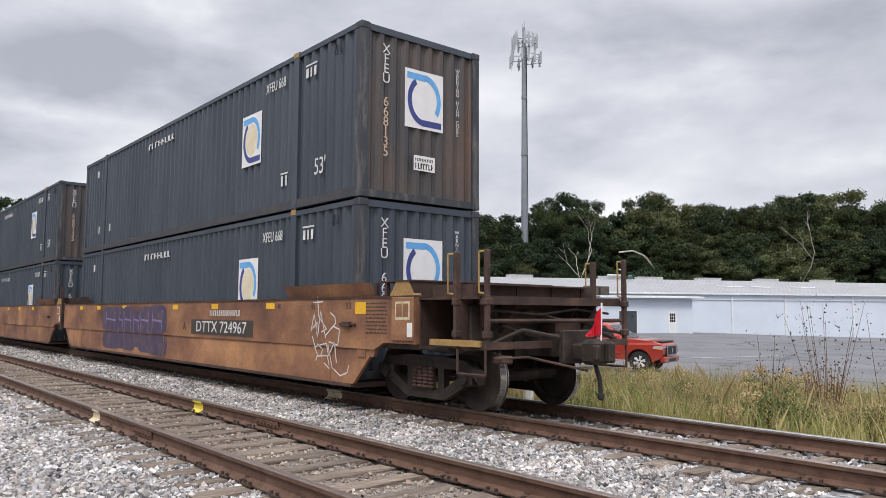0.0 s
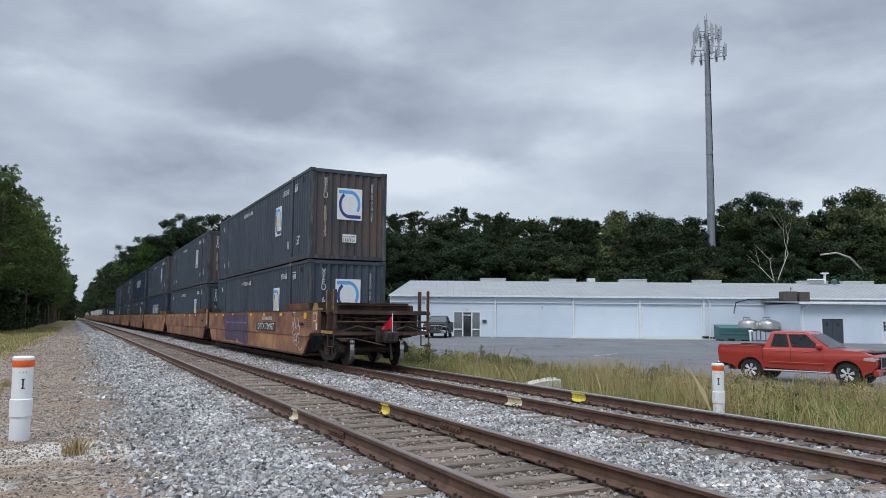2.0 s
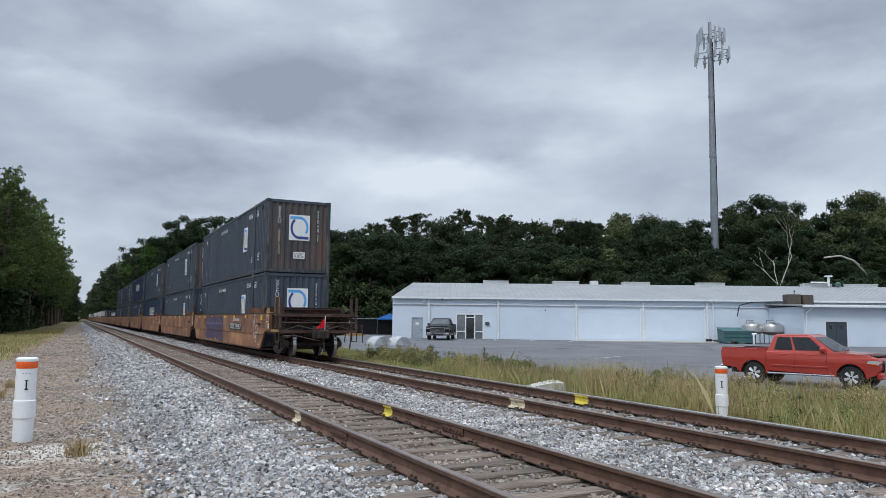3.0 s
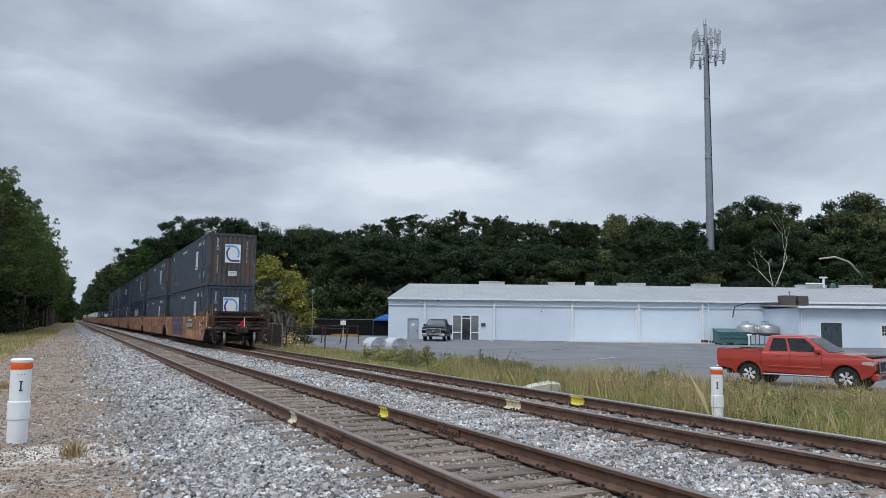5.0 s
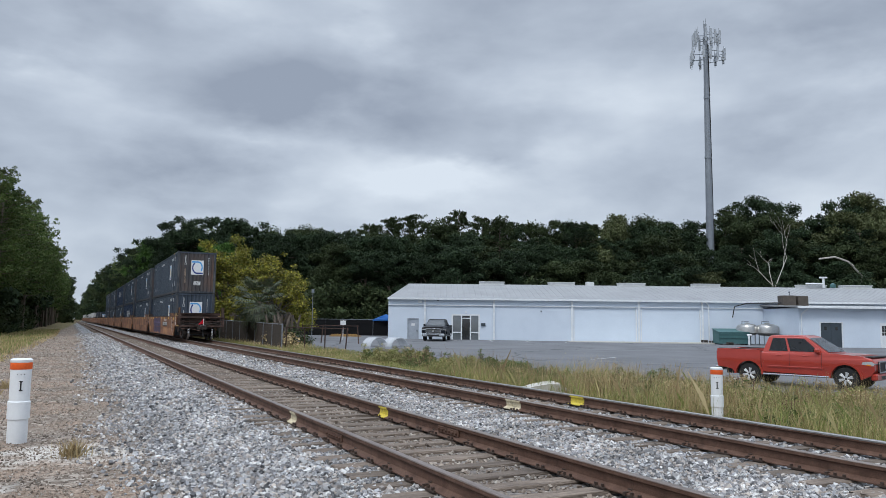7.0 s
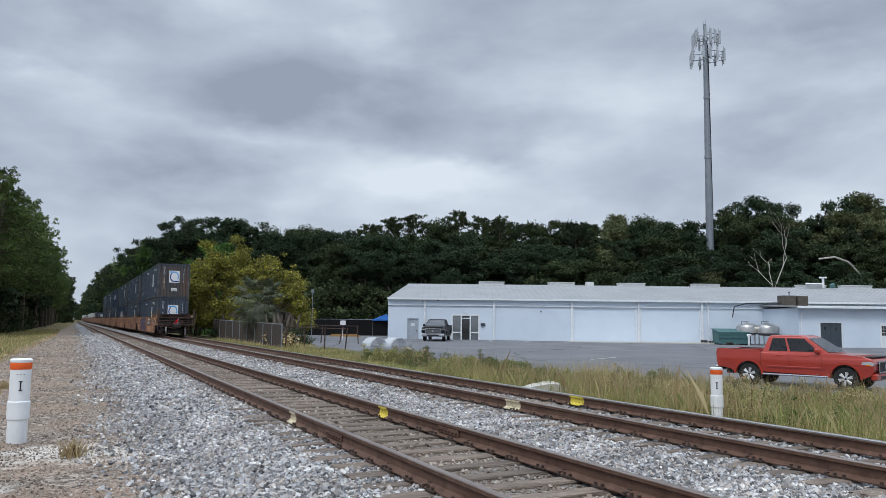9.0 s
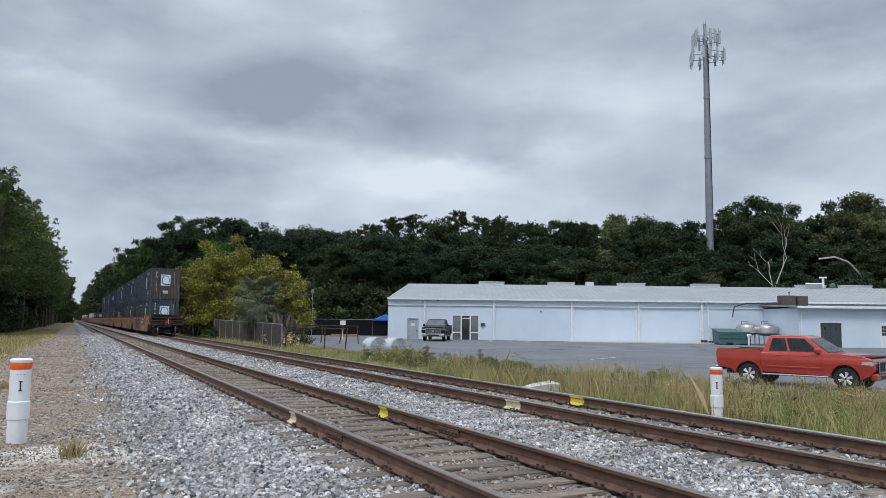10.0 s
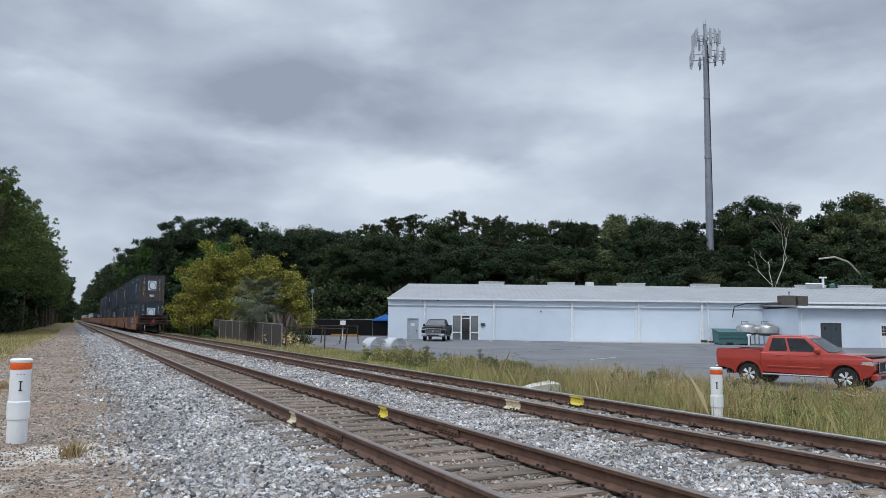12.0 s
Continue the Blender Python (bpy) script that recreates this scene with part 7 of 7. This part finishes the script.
def place_far(src, x, y, s, turn, z):
    """One more tree of the joined distant wood."""
    FAR_TREES.append((src, pose(x, y, z, 0, 0, turn) @ Matrix.Scale(s, 4)))


def distant_wood():
    """The trees too far off to tell apart, as one mesh."""
    mats = [M_BARK]
    bm = bmesh.new()
    for src, m in FAR_TREES:
        for ob in src.children:
            me = ob.data.copy()
            me.transform(m)
            if me.materials[0] not in mats:
                mats.append(me.materials[0])
            me.polygons.foreach_set("material_index", [mats.index(me.materials[0])] * len(me.polygons))
            bm.from_mesh(me)
            bpy.data.meshes.remove(me)
    joined = bpy.data.meshes.new("distant_wood")
    bm.to_mesh(joined)
    bm.free()
    for m in mats:
        joined.materials.append(m)
    tagged(new("distant_wood", joined), "dark green distant wood along the railway", "woods", kind="stuff")


def place(src, x, y, s, turn, z=None, sx=1.0):
    ob = copy_thing(src, pose(x, y, ground_far(x, y) if z is None else z, 0, 0, turn))
    ob.scale = (s * sx, s * sx, s)
    return ob


def ground_far(x, y):
    return ground_z(x, y) - 0.05


OAKS = [broadleaf(16, 5.2, 0.14, M_LEAF, 11), broadleaf(15, 5.4, 0.12, M_LEAF2, 12), broadleaf(17, 4.8, 0.22, M_LEAF, 13), broadleaf(14, 5.2, 0.10, M_LEAF3, 14, spread=1.15), broadleaf(15, 5.0, 0.1, M_LEAFG, 15)]
PINES = [pine(19, 3.3, 0.55, M_LEAF2, 21, 44, 22, 0.42, 11), pine(18, 3.0, 0.58, M_LEAF, 22, 44, 22, 0.42, 11), pine(17, 4.6, 0.26, M_NEEDLE, 23, 60, 26, 0.30, 12), pine(16.5, 4.4, 0.32, M_NEEDLE, 24, 54, 26, 0.30, 12)]
FAR_OAKS = [broadleaf(16, 5.4, 0.05, M_LEAF, 41, 0.6, 60, 70), broadleaf(15.5, 5.4, 0.05, M_LEAF2, 42, 0.6, 60, 70)]
THICKETS = [broadleaf(7, 4.4, 0.0, M_LEAF, 31, 0.3, 190, 60), broadleaf(6, 4.6, 0.0, M_LEAF2, 32, 0.3, 190, 60)]
tree_rng = random.Random(77)


# skyline of the wood behind the warehouse: metres along its front, height of the tree tops
SKYLINE = [(-34, 15.5), (-24, 15.8), (-19, 16.4), (-13, 17.9), (-9.5, 16.3), (-3, 19.6), (1, 18.8), (3.2, 17.8), (9, 20.4), (12, 19.2), (17, 19.0), (22, 17.6), (26, 19.2), (28, 17.8), (32, 19.6), (37, 19.2), (43, 18.2), (47, 18.4), (51, 21.2), (54, 21.8), (60, 20.9), (63, 19.6), (70, 23.2), (75, 23.7), (79, 22.4), (85, 21.7), (97, 22.2), (103, 24.6), (111, 24.8), (116, 22.8), (122, 19.2), (138, 19.0)]


def skyline(s):
    for (a, h0), (b, h1) in zip(SKYLINE[:-1], SKYLINE[1:]):
        if a <= s <= b:
            return h0 + (h1 - h0) * (s - a) / (b - a)
    return 17.0


def wood():
    heights = {OAKS[0]: 16, OAKS[1]: 15, OAKS[2]: 17, OAKS[3]: 14, PINES[0]: 19, PINES[1]: 18}
    for row, (v, step, pines, gain) in enumerate(((27, 6.0, 0.0, 0.58), (32, 6.0, 0.1, 0.72), (38, 5.2, 0.3, 0.87), (44, 3.9, 0.45, 1.0))):
        s = -34.0 + row * 2.2
        while s < 138:
            s += step * tree_rng.uniform(0.75, 1.25)
            vv = v + tree_rng.uniform(-1.8, 1.8)
            p = SITE @ Vector((s, vv, 0))
            share = pines * (0.25 if s > 30 else 1.0)
            src = tree_rng.choice(PINES[:2]) if tree_rng.random() < share else tree_rng.choice((OAKS[1], OAKS[3], OAKS[3], OAKS[0]) if s > 62 else OAKS[:4] if s > 22 else OAKS[:3])
            h = skyline(s) * gain * (tree_rng.uniform(0.93, 1.03) if row == 3 else tree_rng.uniform(0.85, 1.08))
            place(src, p.x, p.y, h / heights[src], tree_rng.uniform(0, 360), -0.6, min(1.3, max(0.85, 17 / h)))
    # undergrowth deep in the wood
    s = -34.0
    while s < 138:
        s += 4.5 * tree_rng.uniform(0.8, 1.2)
        p = SITE @ Vector((s, 49 + tree_rng.uniform(-1, 2), 0))
        place_far(tree_rng.choice(THICKETS), p.x, p.y, tree_rng.uniform(2.0, 2.5), tree_rng.uniform(0, 360), -0.6)
    # low thicket that closes the wood's foot
    s = -34.0
    while s < 138:
        s += 5.0 * tree_rng.uniform(0.8, 1.2)
        p = SITE @ Vector((s, 23.5 + tree_rng.uniform(-0.8, 1.5), 0))
        place(tree_rng.choice(THICKETS), p.x, p.y, tree_rng.uniform(0.9, 1.35), tree_rng.uniform(0, 360), -0.6)
    # the wood's edge along the railway, east side
    y = 118.0
    while y < 1700:
        for k in range(2 if y < 330 else 1):
            x = 15.2 + k * 6.5 + tree_rng.uniform(-1.0, 1.6)
            if y > 330:
                place_far(tree_rng.choice(FAR_OAKS), x, y, tree_rng.uniform(1.28, 1.42), tree_rng.uniform(0, 360), -0.4)
                continue
            src = tree_rng.choice((OAKS[:3] if y < 220 else FAR_OAKS) + PINES[2:] + ([OAKS[4]] if y < 200 else [])) if k == 0 else tree_rng.choice(FAR_OAKS)
            place(src, x, y + tree_rng.uniform(-2, 2), tree_rng.uniform(0.95, 1.06) + 0.36 * min(1, max(0, (y - 125) / 190)), tree_rng.uniform(0, 360), -0.4, 0.9)
        y += 5.5 if y < 250 else 9 if y < 450 else 16 if y < 760 else 32
    for x, y, s in ((16, 112, 1.06), (22, 116, 1.08), (28.5, 112, 1.0), (35, 108, 0.95), (19, 104, 0.9), (26, 103, 0.88), (33, 100, 0.9), (40, 98, 0.95), (41, 106, 1.0), (13.8, 122, 0.85)):
        place(tree_rng.choice(OAKS[:3]), x, y, s * 0.93, tree_rng.uniform(0, 360), -0.5)
    place(OAKS[4], 16.8, 101.0, 0.82, 40, -0.4)
    y = 92.0
    while y < 420:
        place(tree_rng.choice(THICKETS), 14.6 + tree_rng.uniform(-0.6, 1.2), y, tree_rng.uniform(0.45, 0.7), tree_rng.uniform(0, 360), -0.3)
        y += 5.0 if y < 200 else 10
    # west side
    y = 78.0
    while y < 1700:
        for k in range(3 if y < 260 else 1):
            x = -7.6 + 3.0 * min(1, (y - 78) / 110) - k * 4.6 + tree_rng.uniform(-0.9, 0.7)
            if y > 300:
                place_far(tree_rng.choice(FAR_OAKS), x, y, tree_rng.uniform(0.95, 1.15), tree_rng.uniform(0, 360), -0.35)
                continue
            place(tree_rng.choice(PINES[2:]) if k == 0 or tree_rng.random() < 0.5 else tree_rng.choice(FAR_OAKS), x, y + tree_rng.uniform(-1.5, 1.5), tree_rng.uniform(0.84, 1.04) + 0.06 * k, tree_rng.uniform(0, 360), -0.35)
        y += 4.6 if y < 200 else 8 if y < 400 else 15 if y < 760 else 30
    y = 84.0
    while y < 400:
        place(tree_rng.choice(THICKETS), -8.4 + tree_rng.uniform(-0.8, 0.4), y, tree_rng.uniform(0.5, 0.85), tree_rng.uniform(0, 360), -0.3)
        y += 4.5 if y < 200 else 10


wood()
distant_wood()


def dead_tree(x, y, H, seed, label):
    random.seed(seed)
    bm = bmesh.new()

    def grow(p, d, ln, r, depth):
        q = p + d * ln
        mid = p.lerp(q, 0.5) + Vector((random.uniform(-1, 1), random.uniform(-1, 1), 0)) * ln * 0.06
        tube(bm, p, mid, r, r * 0.8, n=6, cap=False)
        tube(bm, mid, q, r * 0.8, r * 0.55, n=6, cap=False)
        if depth:
            for i in range(2):
                e = (d + Vector((random.uniform(-1, 1), random.uniform(-1, 1), random.uniform(-0.2, 0.6))) * 0.75).normalized()
                grow(q if i else mid.lerp(q, 0.5), e, ln * random.uniform(0.55, 0.8), r * 0.55, depth - 1)

    grow(Vector((0, 0, 0)), Vector((random.uniform(-0.1, 0.1), 0, 1)).normalized(), H * 0.46, 0.011 * H, 4)
    t = thing("dead_tree", pose(x, y, -0.6), label, "tree", "dead trees")
    part("trunk", bm, M_DEADWOOD, t, "bare bleached limbs")


for s, v, H, k in ((49.0, 22.6, 14.0, 3), (85.5, 22.8, 16.0, 5)):
    p = SITE @ Vector((s, v, 0))
    dead_tree(p.x, p.y, H, k, "bare pale dead tree before the wood")


def fallen_limb():
    p = SITE @ Vector((54.6, 22.0, 0.9))
    bm = bmesh.new()
    path_tube(bm, [(0, 0, 9.9), (2.2, 0.2, 10.2), (4.0, 0.3, 9.6), (6.2, 1.2, 7.8), (7.0, 3.0, 6.8)], 0.11)
    path_tube(bm, [(4.0, 0.3, 9.6), (4.8, 0.4, 9.0)], 0.07)
    path_tube(bm, [(6.9, 2.8, 6.9), (7.2, 3.2, 3.0), (7.2, 3.2, -1.0)], 0.13)
    solo("dead_limb", bm, M_DEADWOOD, "bare pale dead limb hanging out of the wood", "dead limb", Matrix.Translation((p.x, p.y, 0.4)) @ Matrix.Rotation(radians(-26.4), 4, "Z"))


fallen_limb()


def shrub_tree(x, y, blobs, label, material, leaf=0.17, per=560):
    t = thing("shrub", pose(x, y, ground_far(x, y)), label, "shrub", "shrubs by the fence")
    random.seed(int(x * 10))
    crown = new("crown", leaf_cloud(blobs, per, leaf, material, "crown", 0.0, (0.2, 0.9)))
    crown.parent = t
    bm = bmesh.new()
    for k in range(4):
        a = k * 1.6
        tube(bm, (0.3 * math.cos(a), 0.3 * math.sin(a), -0.2), (0.9 * math.cos(a), 0.9 * math.sin(a), 2.4), 0.12, 0.08, n=7)
    limbs(bm, ((0, 0, 1.0), (0, 0, 2.6)), [b[0] for b in blobs[:40]], 0.11)
    part("trunk", bm, M_BARK, t, "", True)


def blob_heap(n, rx, rz, r0, r1, seed, z0=0.8):
    """Clumps over an uneven dome."""
    rng = random.Random(seed)
    out = []
    for i in range(n):
        a, up = rng.uniform(0, 2 * math.pi), rng.random()
        r = rng.uniform(r0, r1)
        k = rng.uniform(0.62, 1.0) * (1 + 0.12 * math.sin(3 * a + seed))
        flat = math.sqrt(max(0.0, 1 - up * up)) * k
        out.append(((rx * flat * math.cos(a), rx * flat * math.sin(a), z0 + (rz - z0 - r * 0.7) * up * k), r))
    return out


shrub_tree(13.8, 77.0, blob_heap(230, 5.2, 9.8, 0.35, 0.95, 3, 1.4), "large yellow-green shrubby tree beside the fence", M_YLEAF)
shrub_tree(17.1, 70.0, blob_heap(170, 3.9, 8.2, 0.3, 0.8, 6, 1.0), "yellowing olive shrubby tree beside the fence", M_YLEAF)
shrub_tree(12.1, 83.5, blob_heap(90, 2.3, 7.2, 0.3, 0.7, 9, 1.0), "bright yellow-green shrub near the track", M_YLEAF)
shrub_tree(13.4, 70.5, blob_heap(14, 1.6, 1.7, 0.5, 0.8, 10, 0.2), "dark vine-grown bush on the board fence", M_LEAF, 0.18, 300)
shrub_tree(13.6, 54.5, blob_heap(12, 1.3, 1.7, 0.4, 0.7, 14, 0.2), "brown-green brush at the fence's end", M_DRYGRASS, 0.16, 300)
shrub_tree(15.2, 57.5, blob_heap(14, 1.5, 1.9, 0.5, 0.8, 15, 0.2), "tangled olive brush under the palm", M_LEAF2, 0.16, 300)
shrub_tree(12.6, 88.0, blob_heap(10, 1.8, 1.5, 0.5, 0.9, 16, 0.1), "low green bush beside the main track", M_LEAFG, 0.2, 240)


def palm(x, y):
    """A cabbage palm: a short shaggy trunk and stiff fan leaves."""
    t = thing("palm_tree", pose(x, y, ground_far(x, y)), "short cabbage palm with drooping fan leaves", "palm tree")
    part("trunk", lathe(bmesh.new(), [(0.30, 0), (0.26, 0.4), (0.30, 1.6), (0.40, 2.7), (0.2, 3.4)], 12), M_BARK, t, "shaggy brown trunk", True)
    rng = random.Random(4)
    for i in range(60):
        a = i * 2.4
        up = rng.uniform(-0.95, 1.2)
        d = Vector((math.cos(a) * math.cos(up), math.sin(a) * math.cos(up), math.sin(up)))
        base = Vector((0, 0, 3.3))
        hub = base + d * rng.uniform(1.1, 1.7)
        side = d.cross(Vector((0, 0, 1))).normalized()
        nrm = side.cross(d)
        bm = bmesh.new()
        tube(bm, base, hub, 0.03, 0.02, n=5)
        for k in range(17):
            b = (k - 8) / 8 * 1.5
            e = d * math.cos(b) + side * math.sin(b)
            ln = rng.uniform(0.95, 1.25) * (1.1 - 0.25 * abs(b))
            w = side * math.cos(b) * 0.04 - d * math.sin(b) * 0.04
            tip = hub + e * ln - Vector((0, 0, 0.35 * ln)) + nrm * 0.08
            mid = hub + e * ln * 0.55 + nrm * 0.06
            bm.faces.new([bm.verts.new(p) for p in (hub, mid + w, tip, mid - w)])
        part("frond", bm, M_PALM, t)


palm(13.15, 58.5)


# ---- verge grass ----
def blades(pts, h0, h1, w, material, name, label, lean=0.45):
    n = len(pts)
    h = RNG.uniform(h0, h1, n)
    a = RNG.uniform(0, 2 * np.pi, n)
    d = np.stack([np.cos(a), np.sin(a), np.zeros(n)], 1)
    b = RNG.uniform(0, 2 * np.pi, n)
    s = np.stack([np.cos(b), np.sin(b), np.zeros(n)], 1) * (w * RNG.uniform(0.6, 1.4, n))[:, None]
    k = (RNG.random(n) * lean * h)[:, None]
    up = np.array((0, 0, 1.0))
    m1 = pts + up * (h * 0.5)[:, None] + d * k * 0.3
    tip = pts + up * h[:, None] + d * k
    v = np.stack([pts - s, pts + s, m1 + s * 0.8, tip, m1 - s * 0.8], 1).reshape(-1, 3)
    i = np.arange(n) * 5
    f = np.stack([i, i + 1, i + 2, i + 3, i + 4], 1)
    ob = new(name, mesh_np(name, v, f, material))
    return tagged(ob, label, "grass", kind="stuff")


def verge_points(n, x0, x1, y0, y1, dens):
    p = np.stack([RNG.uniform(x0, x1, n), RNG.uniform(y0, y1, n), np.zeros(n)], 1)
    keep = np.array([dens(a, b) > RNG.random() for a, b in p[:, :2]])
    p = p[keep]
    p[:, 2] = [ground_z(a, b) - 0.02 for a, b in p[:, :2]]
    return p


def patchy(scale, lo, hi, off=0.0):
    def f(x, y):
        edge = 10.0 + 0.35 * noise.noise((x, y * 0.8, 7))
        if x < edge or x > 16.4 + max(0, 17 - y) * 0.26:
            return 0.0
        if abs(x - 10.35) < 0.6 and 8.8 < y < 10.5:      # trodden round the marker post
            return 0.03
        return min(1, max(0, (noise.noise((x * scale, y * scale, off)) - lo) / (hi - lo))) * min(1, 0.15 + (x - edge) / 0.8)
    return f


blades(verge_points(120000, 9.9, 21, 1, 22, patchy(0.35, -0.7, 0.3)), 0.15, 0.65, 0.004, M_GRASS, "verge_grass", "tall mixed green and straw grass beside the track", 0.85)
blades(verge_points(60000, 11.6, 21, 1, 22, patchy(0.35, -0.8, 0.1, 2)), 0.35, 1.0, 0.0035, M_GRASS, "tall_grass", "tall dense olive grass before the parked pickup", 0.7)
blades(verge_points(80000, 10.4, 21, 2, 21, patchy(0.6, -0.1, 0.5, 3)), 0.5, 1.2, 0.003, M_DRYGRASS, "straw_grass", "tall straw-coloured seed grass beside the track", 0.6)
blades(verge_points(44000, 9.9, 16.5, 21, 36, patchy(0.3, -0.6, 0.2, 5)), 0.08, 0.36, 0.004, M_GRASS, "verge_grass", "mixed green and straw grass along the lot")
blades(verge_points(36000, 9.9, 16.5, 36, 64, patchy(0.3, -0.6, 0.2, 5)), 0.08, 0.32, 0.008, M_GRASS, "verge_grass", "mixed green and straw grass along the lot")
blades(verge_points(16000, 10.2, 15.8, 20, 64, patchy(0.4, 0.0, 0.4, 8)), 0.2, 0.55, 0.0035, M_DRYGRASS, "straw_grass", "straw grass along the lot", 0.6)


def west_grass(x, y):
    lim = -3.0 + y * 0.018 + 0.6 * noise.noise((x * 0.5, y * 0.2, 2))
    return 0.9 if x < lim and y > 32 else 0.0


blades(verge_points(26000, -16, -1.2, 32, 120, west_grass), 0.08, 0.28, 0.022, M_GRASS, "roadside_grass", "yellow-green grass at the foot of the pines")
blades(verge_points(22000, -14, -1.0, 30, 120, lambda x, y: west_grass(x - 0.5, y)), 0.06, 0.22, 0.022, M_DRYGRASS, "roadside_straw", "dry brown grass at the road's edge", 0.8)


def weed_clump(x, y, h, w, material, seed, label, leaf=0.05, per=2600):
    t = thing("weed_clump", pose(x, y, ground_z(x, y) - 0.03), label, "weeds", "weed clumps of the verge")
    rng = random.Random(seed)
    random.seed(seed)
    bm = bmesh.new()
    blobs = []
    for i in range(16):
        a = rng.uniform(0, 6.28)
        r = w * rng.random() ** 0.6
        top = (r * math.cos(a), r * math.sin(a), h * rng.uniform(0.5, 1.0) * (1 - 0.35 * r / w))
        tube(bm, (top[0] * 0.4, top[1] * 0.4, 0), top, 0.008, 0.004, n=4)
        for k in range(3):
            q = Vector((top[0] * 0.4, top[1] * 0.4, 0)).lerp(Vector(top), rng.uniform(0.25, 1.0))
            blobs.append((tuple(q), w * rng.uniform(0.16, 0.28)))
    tagged(part("stalk", bm, M_STALK, t), kind="stuff")
    foliage = new("foliage", leaf_cloud(blobs, per, leaf, material, "foliage", 0.2, (0.2, 0.9)))
    foliage.parent = t


wr = random.Random(9)
for i in range(34):
    y = wr.uniform(25.5, 34.5)
    weed_clump(wr.uniform(12.4, 14.6), y, wr.uniform(0.7, 1.0) + (0.3 if y > 30 else 0.0), wr.uniform(0.5, 0.85), M_GRASS if i % 4 else M_WEED, i, "bushy yellow-green weed clump at the asphalt's edge", 0.036, 8000)
for i, (x, y) in enumerate(((13.0, 22.2), (13.6, 22.8), (14.0, 21.8), (12.8, 23.6), (13.6, 24.2), (14.2, 23.6), (13.2, 21.4), (12.6, 24.6))):
    weed_clump(x, y, 1.12, 0.8, M_GRASS if i % 2 else M_WEED, 40 + i, "dense olive green weed clump at the asphalt's edge", 0.036, 9000)
for i in range(46):
    y = wr.uniform(21.5, 33.0)
    weed_clump(wr.uniform(12.6, 14.4), y, wr.uniform(1.0, 1.45), wr.uniform(0.28, 0.42), (M_GRASS, M_WEED, M_DRYGRASS)[i % 3], 400 + i, "tall feathery weed clump at the asphalt's edge", 0.034, 5200)
for i in range(190):
    y = wr.uniform(2.5, 20)
    weed_clump(wr.uniform(11.3, 16.0 + max(0, 17 - y) * 0.26), y, wr.uniform(0.65, 1.2), wr.uniform(0.4, 0.75), (M_GRASS, M_WEED, M_GRASS, M_DRYGRASS)[i % 4], 200 + i, "feathery yellow-green weed clump in the grass", 0.034, 4600)
for i in range(44):
    weed_clump(wr.uniform(11.2, 15.5), wr.uniform(3.6, 17), wr.uniform(0.45, 0.95), wr.uniform(0.35, 0.65), M_WEED, 60 + i, "low green weed clump in the tall grass")
for i, (x, y) in enumerate(((12.4, 4.6), (13.0, 5.0), (12.0, 5.3), (13.4, 4.4))):
    weed_clump(x, y, 0.75, 0.6, M_WEED, 80 + i, "bright green leafy weed beside the track")


def seed_stalk(x, y, h, n, seed, label, material):
    """A tall branching weed with sparse hanging leaves."""
    t = thing("seed_weed", pose(x, y, ground_z(x, y) - 0.03), label, "weeds", "tall weeds of the verge")
    rng = random.Random(seed)
    bm = bmesh.new()
    ps = []
    for i in range(n):
        a = rng.uniform(0, 6.28)
        lean = rng.uniform(0.05, 0.30)
        top = Vector((math.cos(a) * h * lean, math.sin(a) * h * lean, h * rng.uniform(0.65, 1.0)))
        tube(bm, (0.05 * math.cos(a), 0.05 * math.sin(a), 0), top, 0.008, 0.003, n=4)
        for k in range(20):
            q = Vector((0, 0, 0)).lerp(top, rng.uniform(0.4, 1.05)) + Vector((rng.gauss(0, 0.13), rng.gauss(0, 0.13), rng.gauss(0, 0.05)))
            ps.append(tuple(q))
    tagged(part("stalk", bm, M_STALK, t), kind="stuff")
    p = np.array(ps)
    nn = unit(len(p)) * np.array((1, 1, 0.3))
    nn /= np.linalg.norm(nn, axis=1)[:, None]
    v, f = cards(p, nn, RNG.uniform(0.022, 0.055, len(p)), 0.9)
    foliage = new("foliage", mesh_np("foliage", v, f, material))
    foliage.parent = t


seed_stalk(14.2, 6.1, 2.6, 11, 1, "tall sparse weed with dark hanging leaves", M_DARKLEAF)
seed_stalk(14.7, 5.3, 2.4, 9, 2, "tall sparse weed with dark hanging leaves", M_DARKLEAF)
seed_stalk(13.6, 6.9, 2.0, 6, 5, "tall sparse weed with dark hanging leaves", M_DARKLEAF)
seed_stalk(13.2, 5.7, 1.5, 26, 3, "dense russet dock stalks gone to seed", M_STALK)
for i in range(10):
    seed_stalk(wr.uniform(12, 15), wr.uniform(9, 22), wr.uniform(0.7, 1.05), 6, 20 + i, "thin brown weed stalks in the grass", M_STALK)
for i, (x, y) in enumerate(((0.12, 9.9), (-1.3, 17.4), (-1.6, 18.6), (-1.25, 20.2), (-1.9, 16.6))):
    p = np.array([(x + RNG.normal(0, 0.07), y + RNG.normal(0, 0.07), ground_z(x, y) - 0.01) for _ in range(160)])
    ob = blades(p, 0.08, 0.26, 0.005, M_DRYGRASS, "dry_grass_tuft", "small dry brown grass tuft on the gravel", 0.9)

for src in OAKS + FAR_OAKS + PINES + THICKETS:
    for ob in (*src.children_recursive, src):
        bpy.data.objects.remove(ob)


motions()
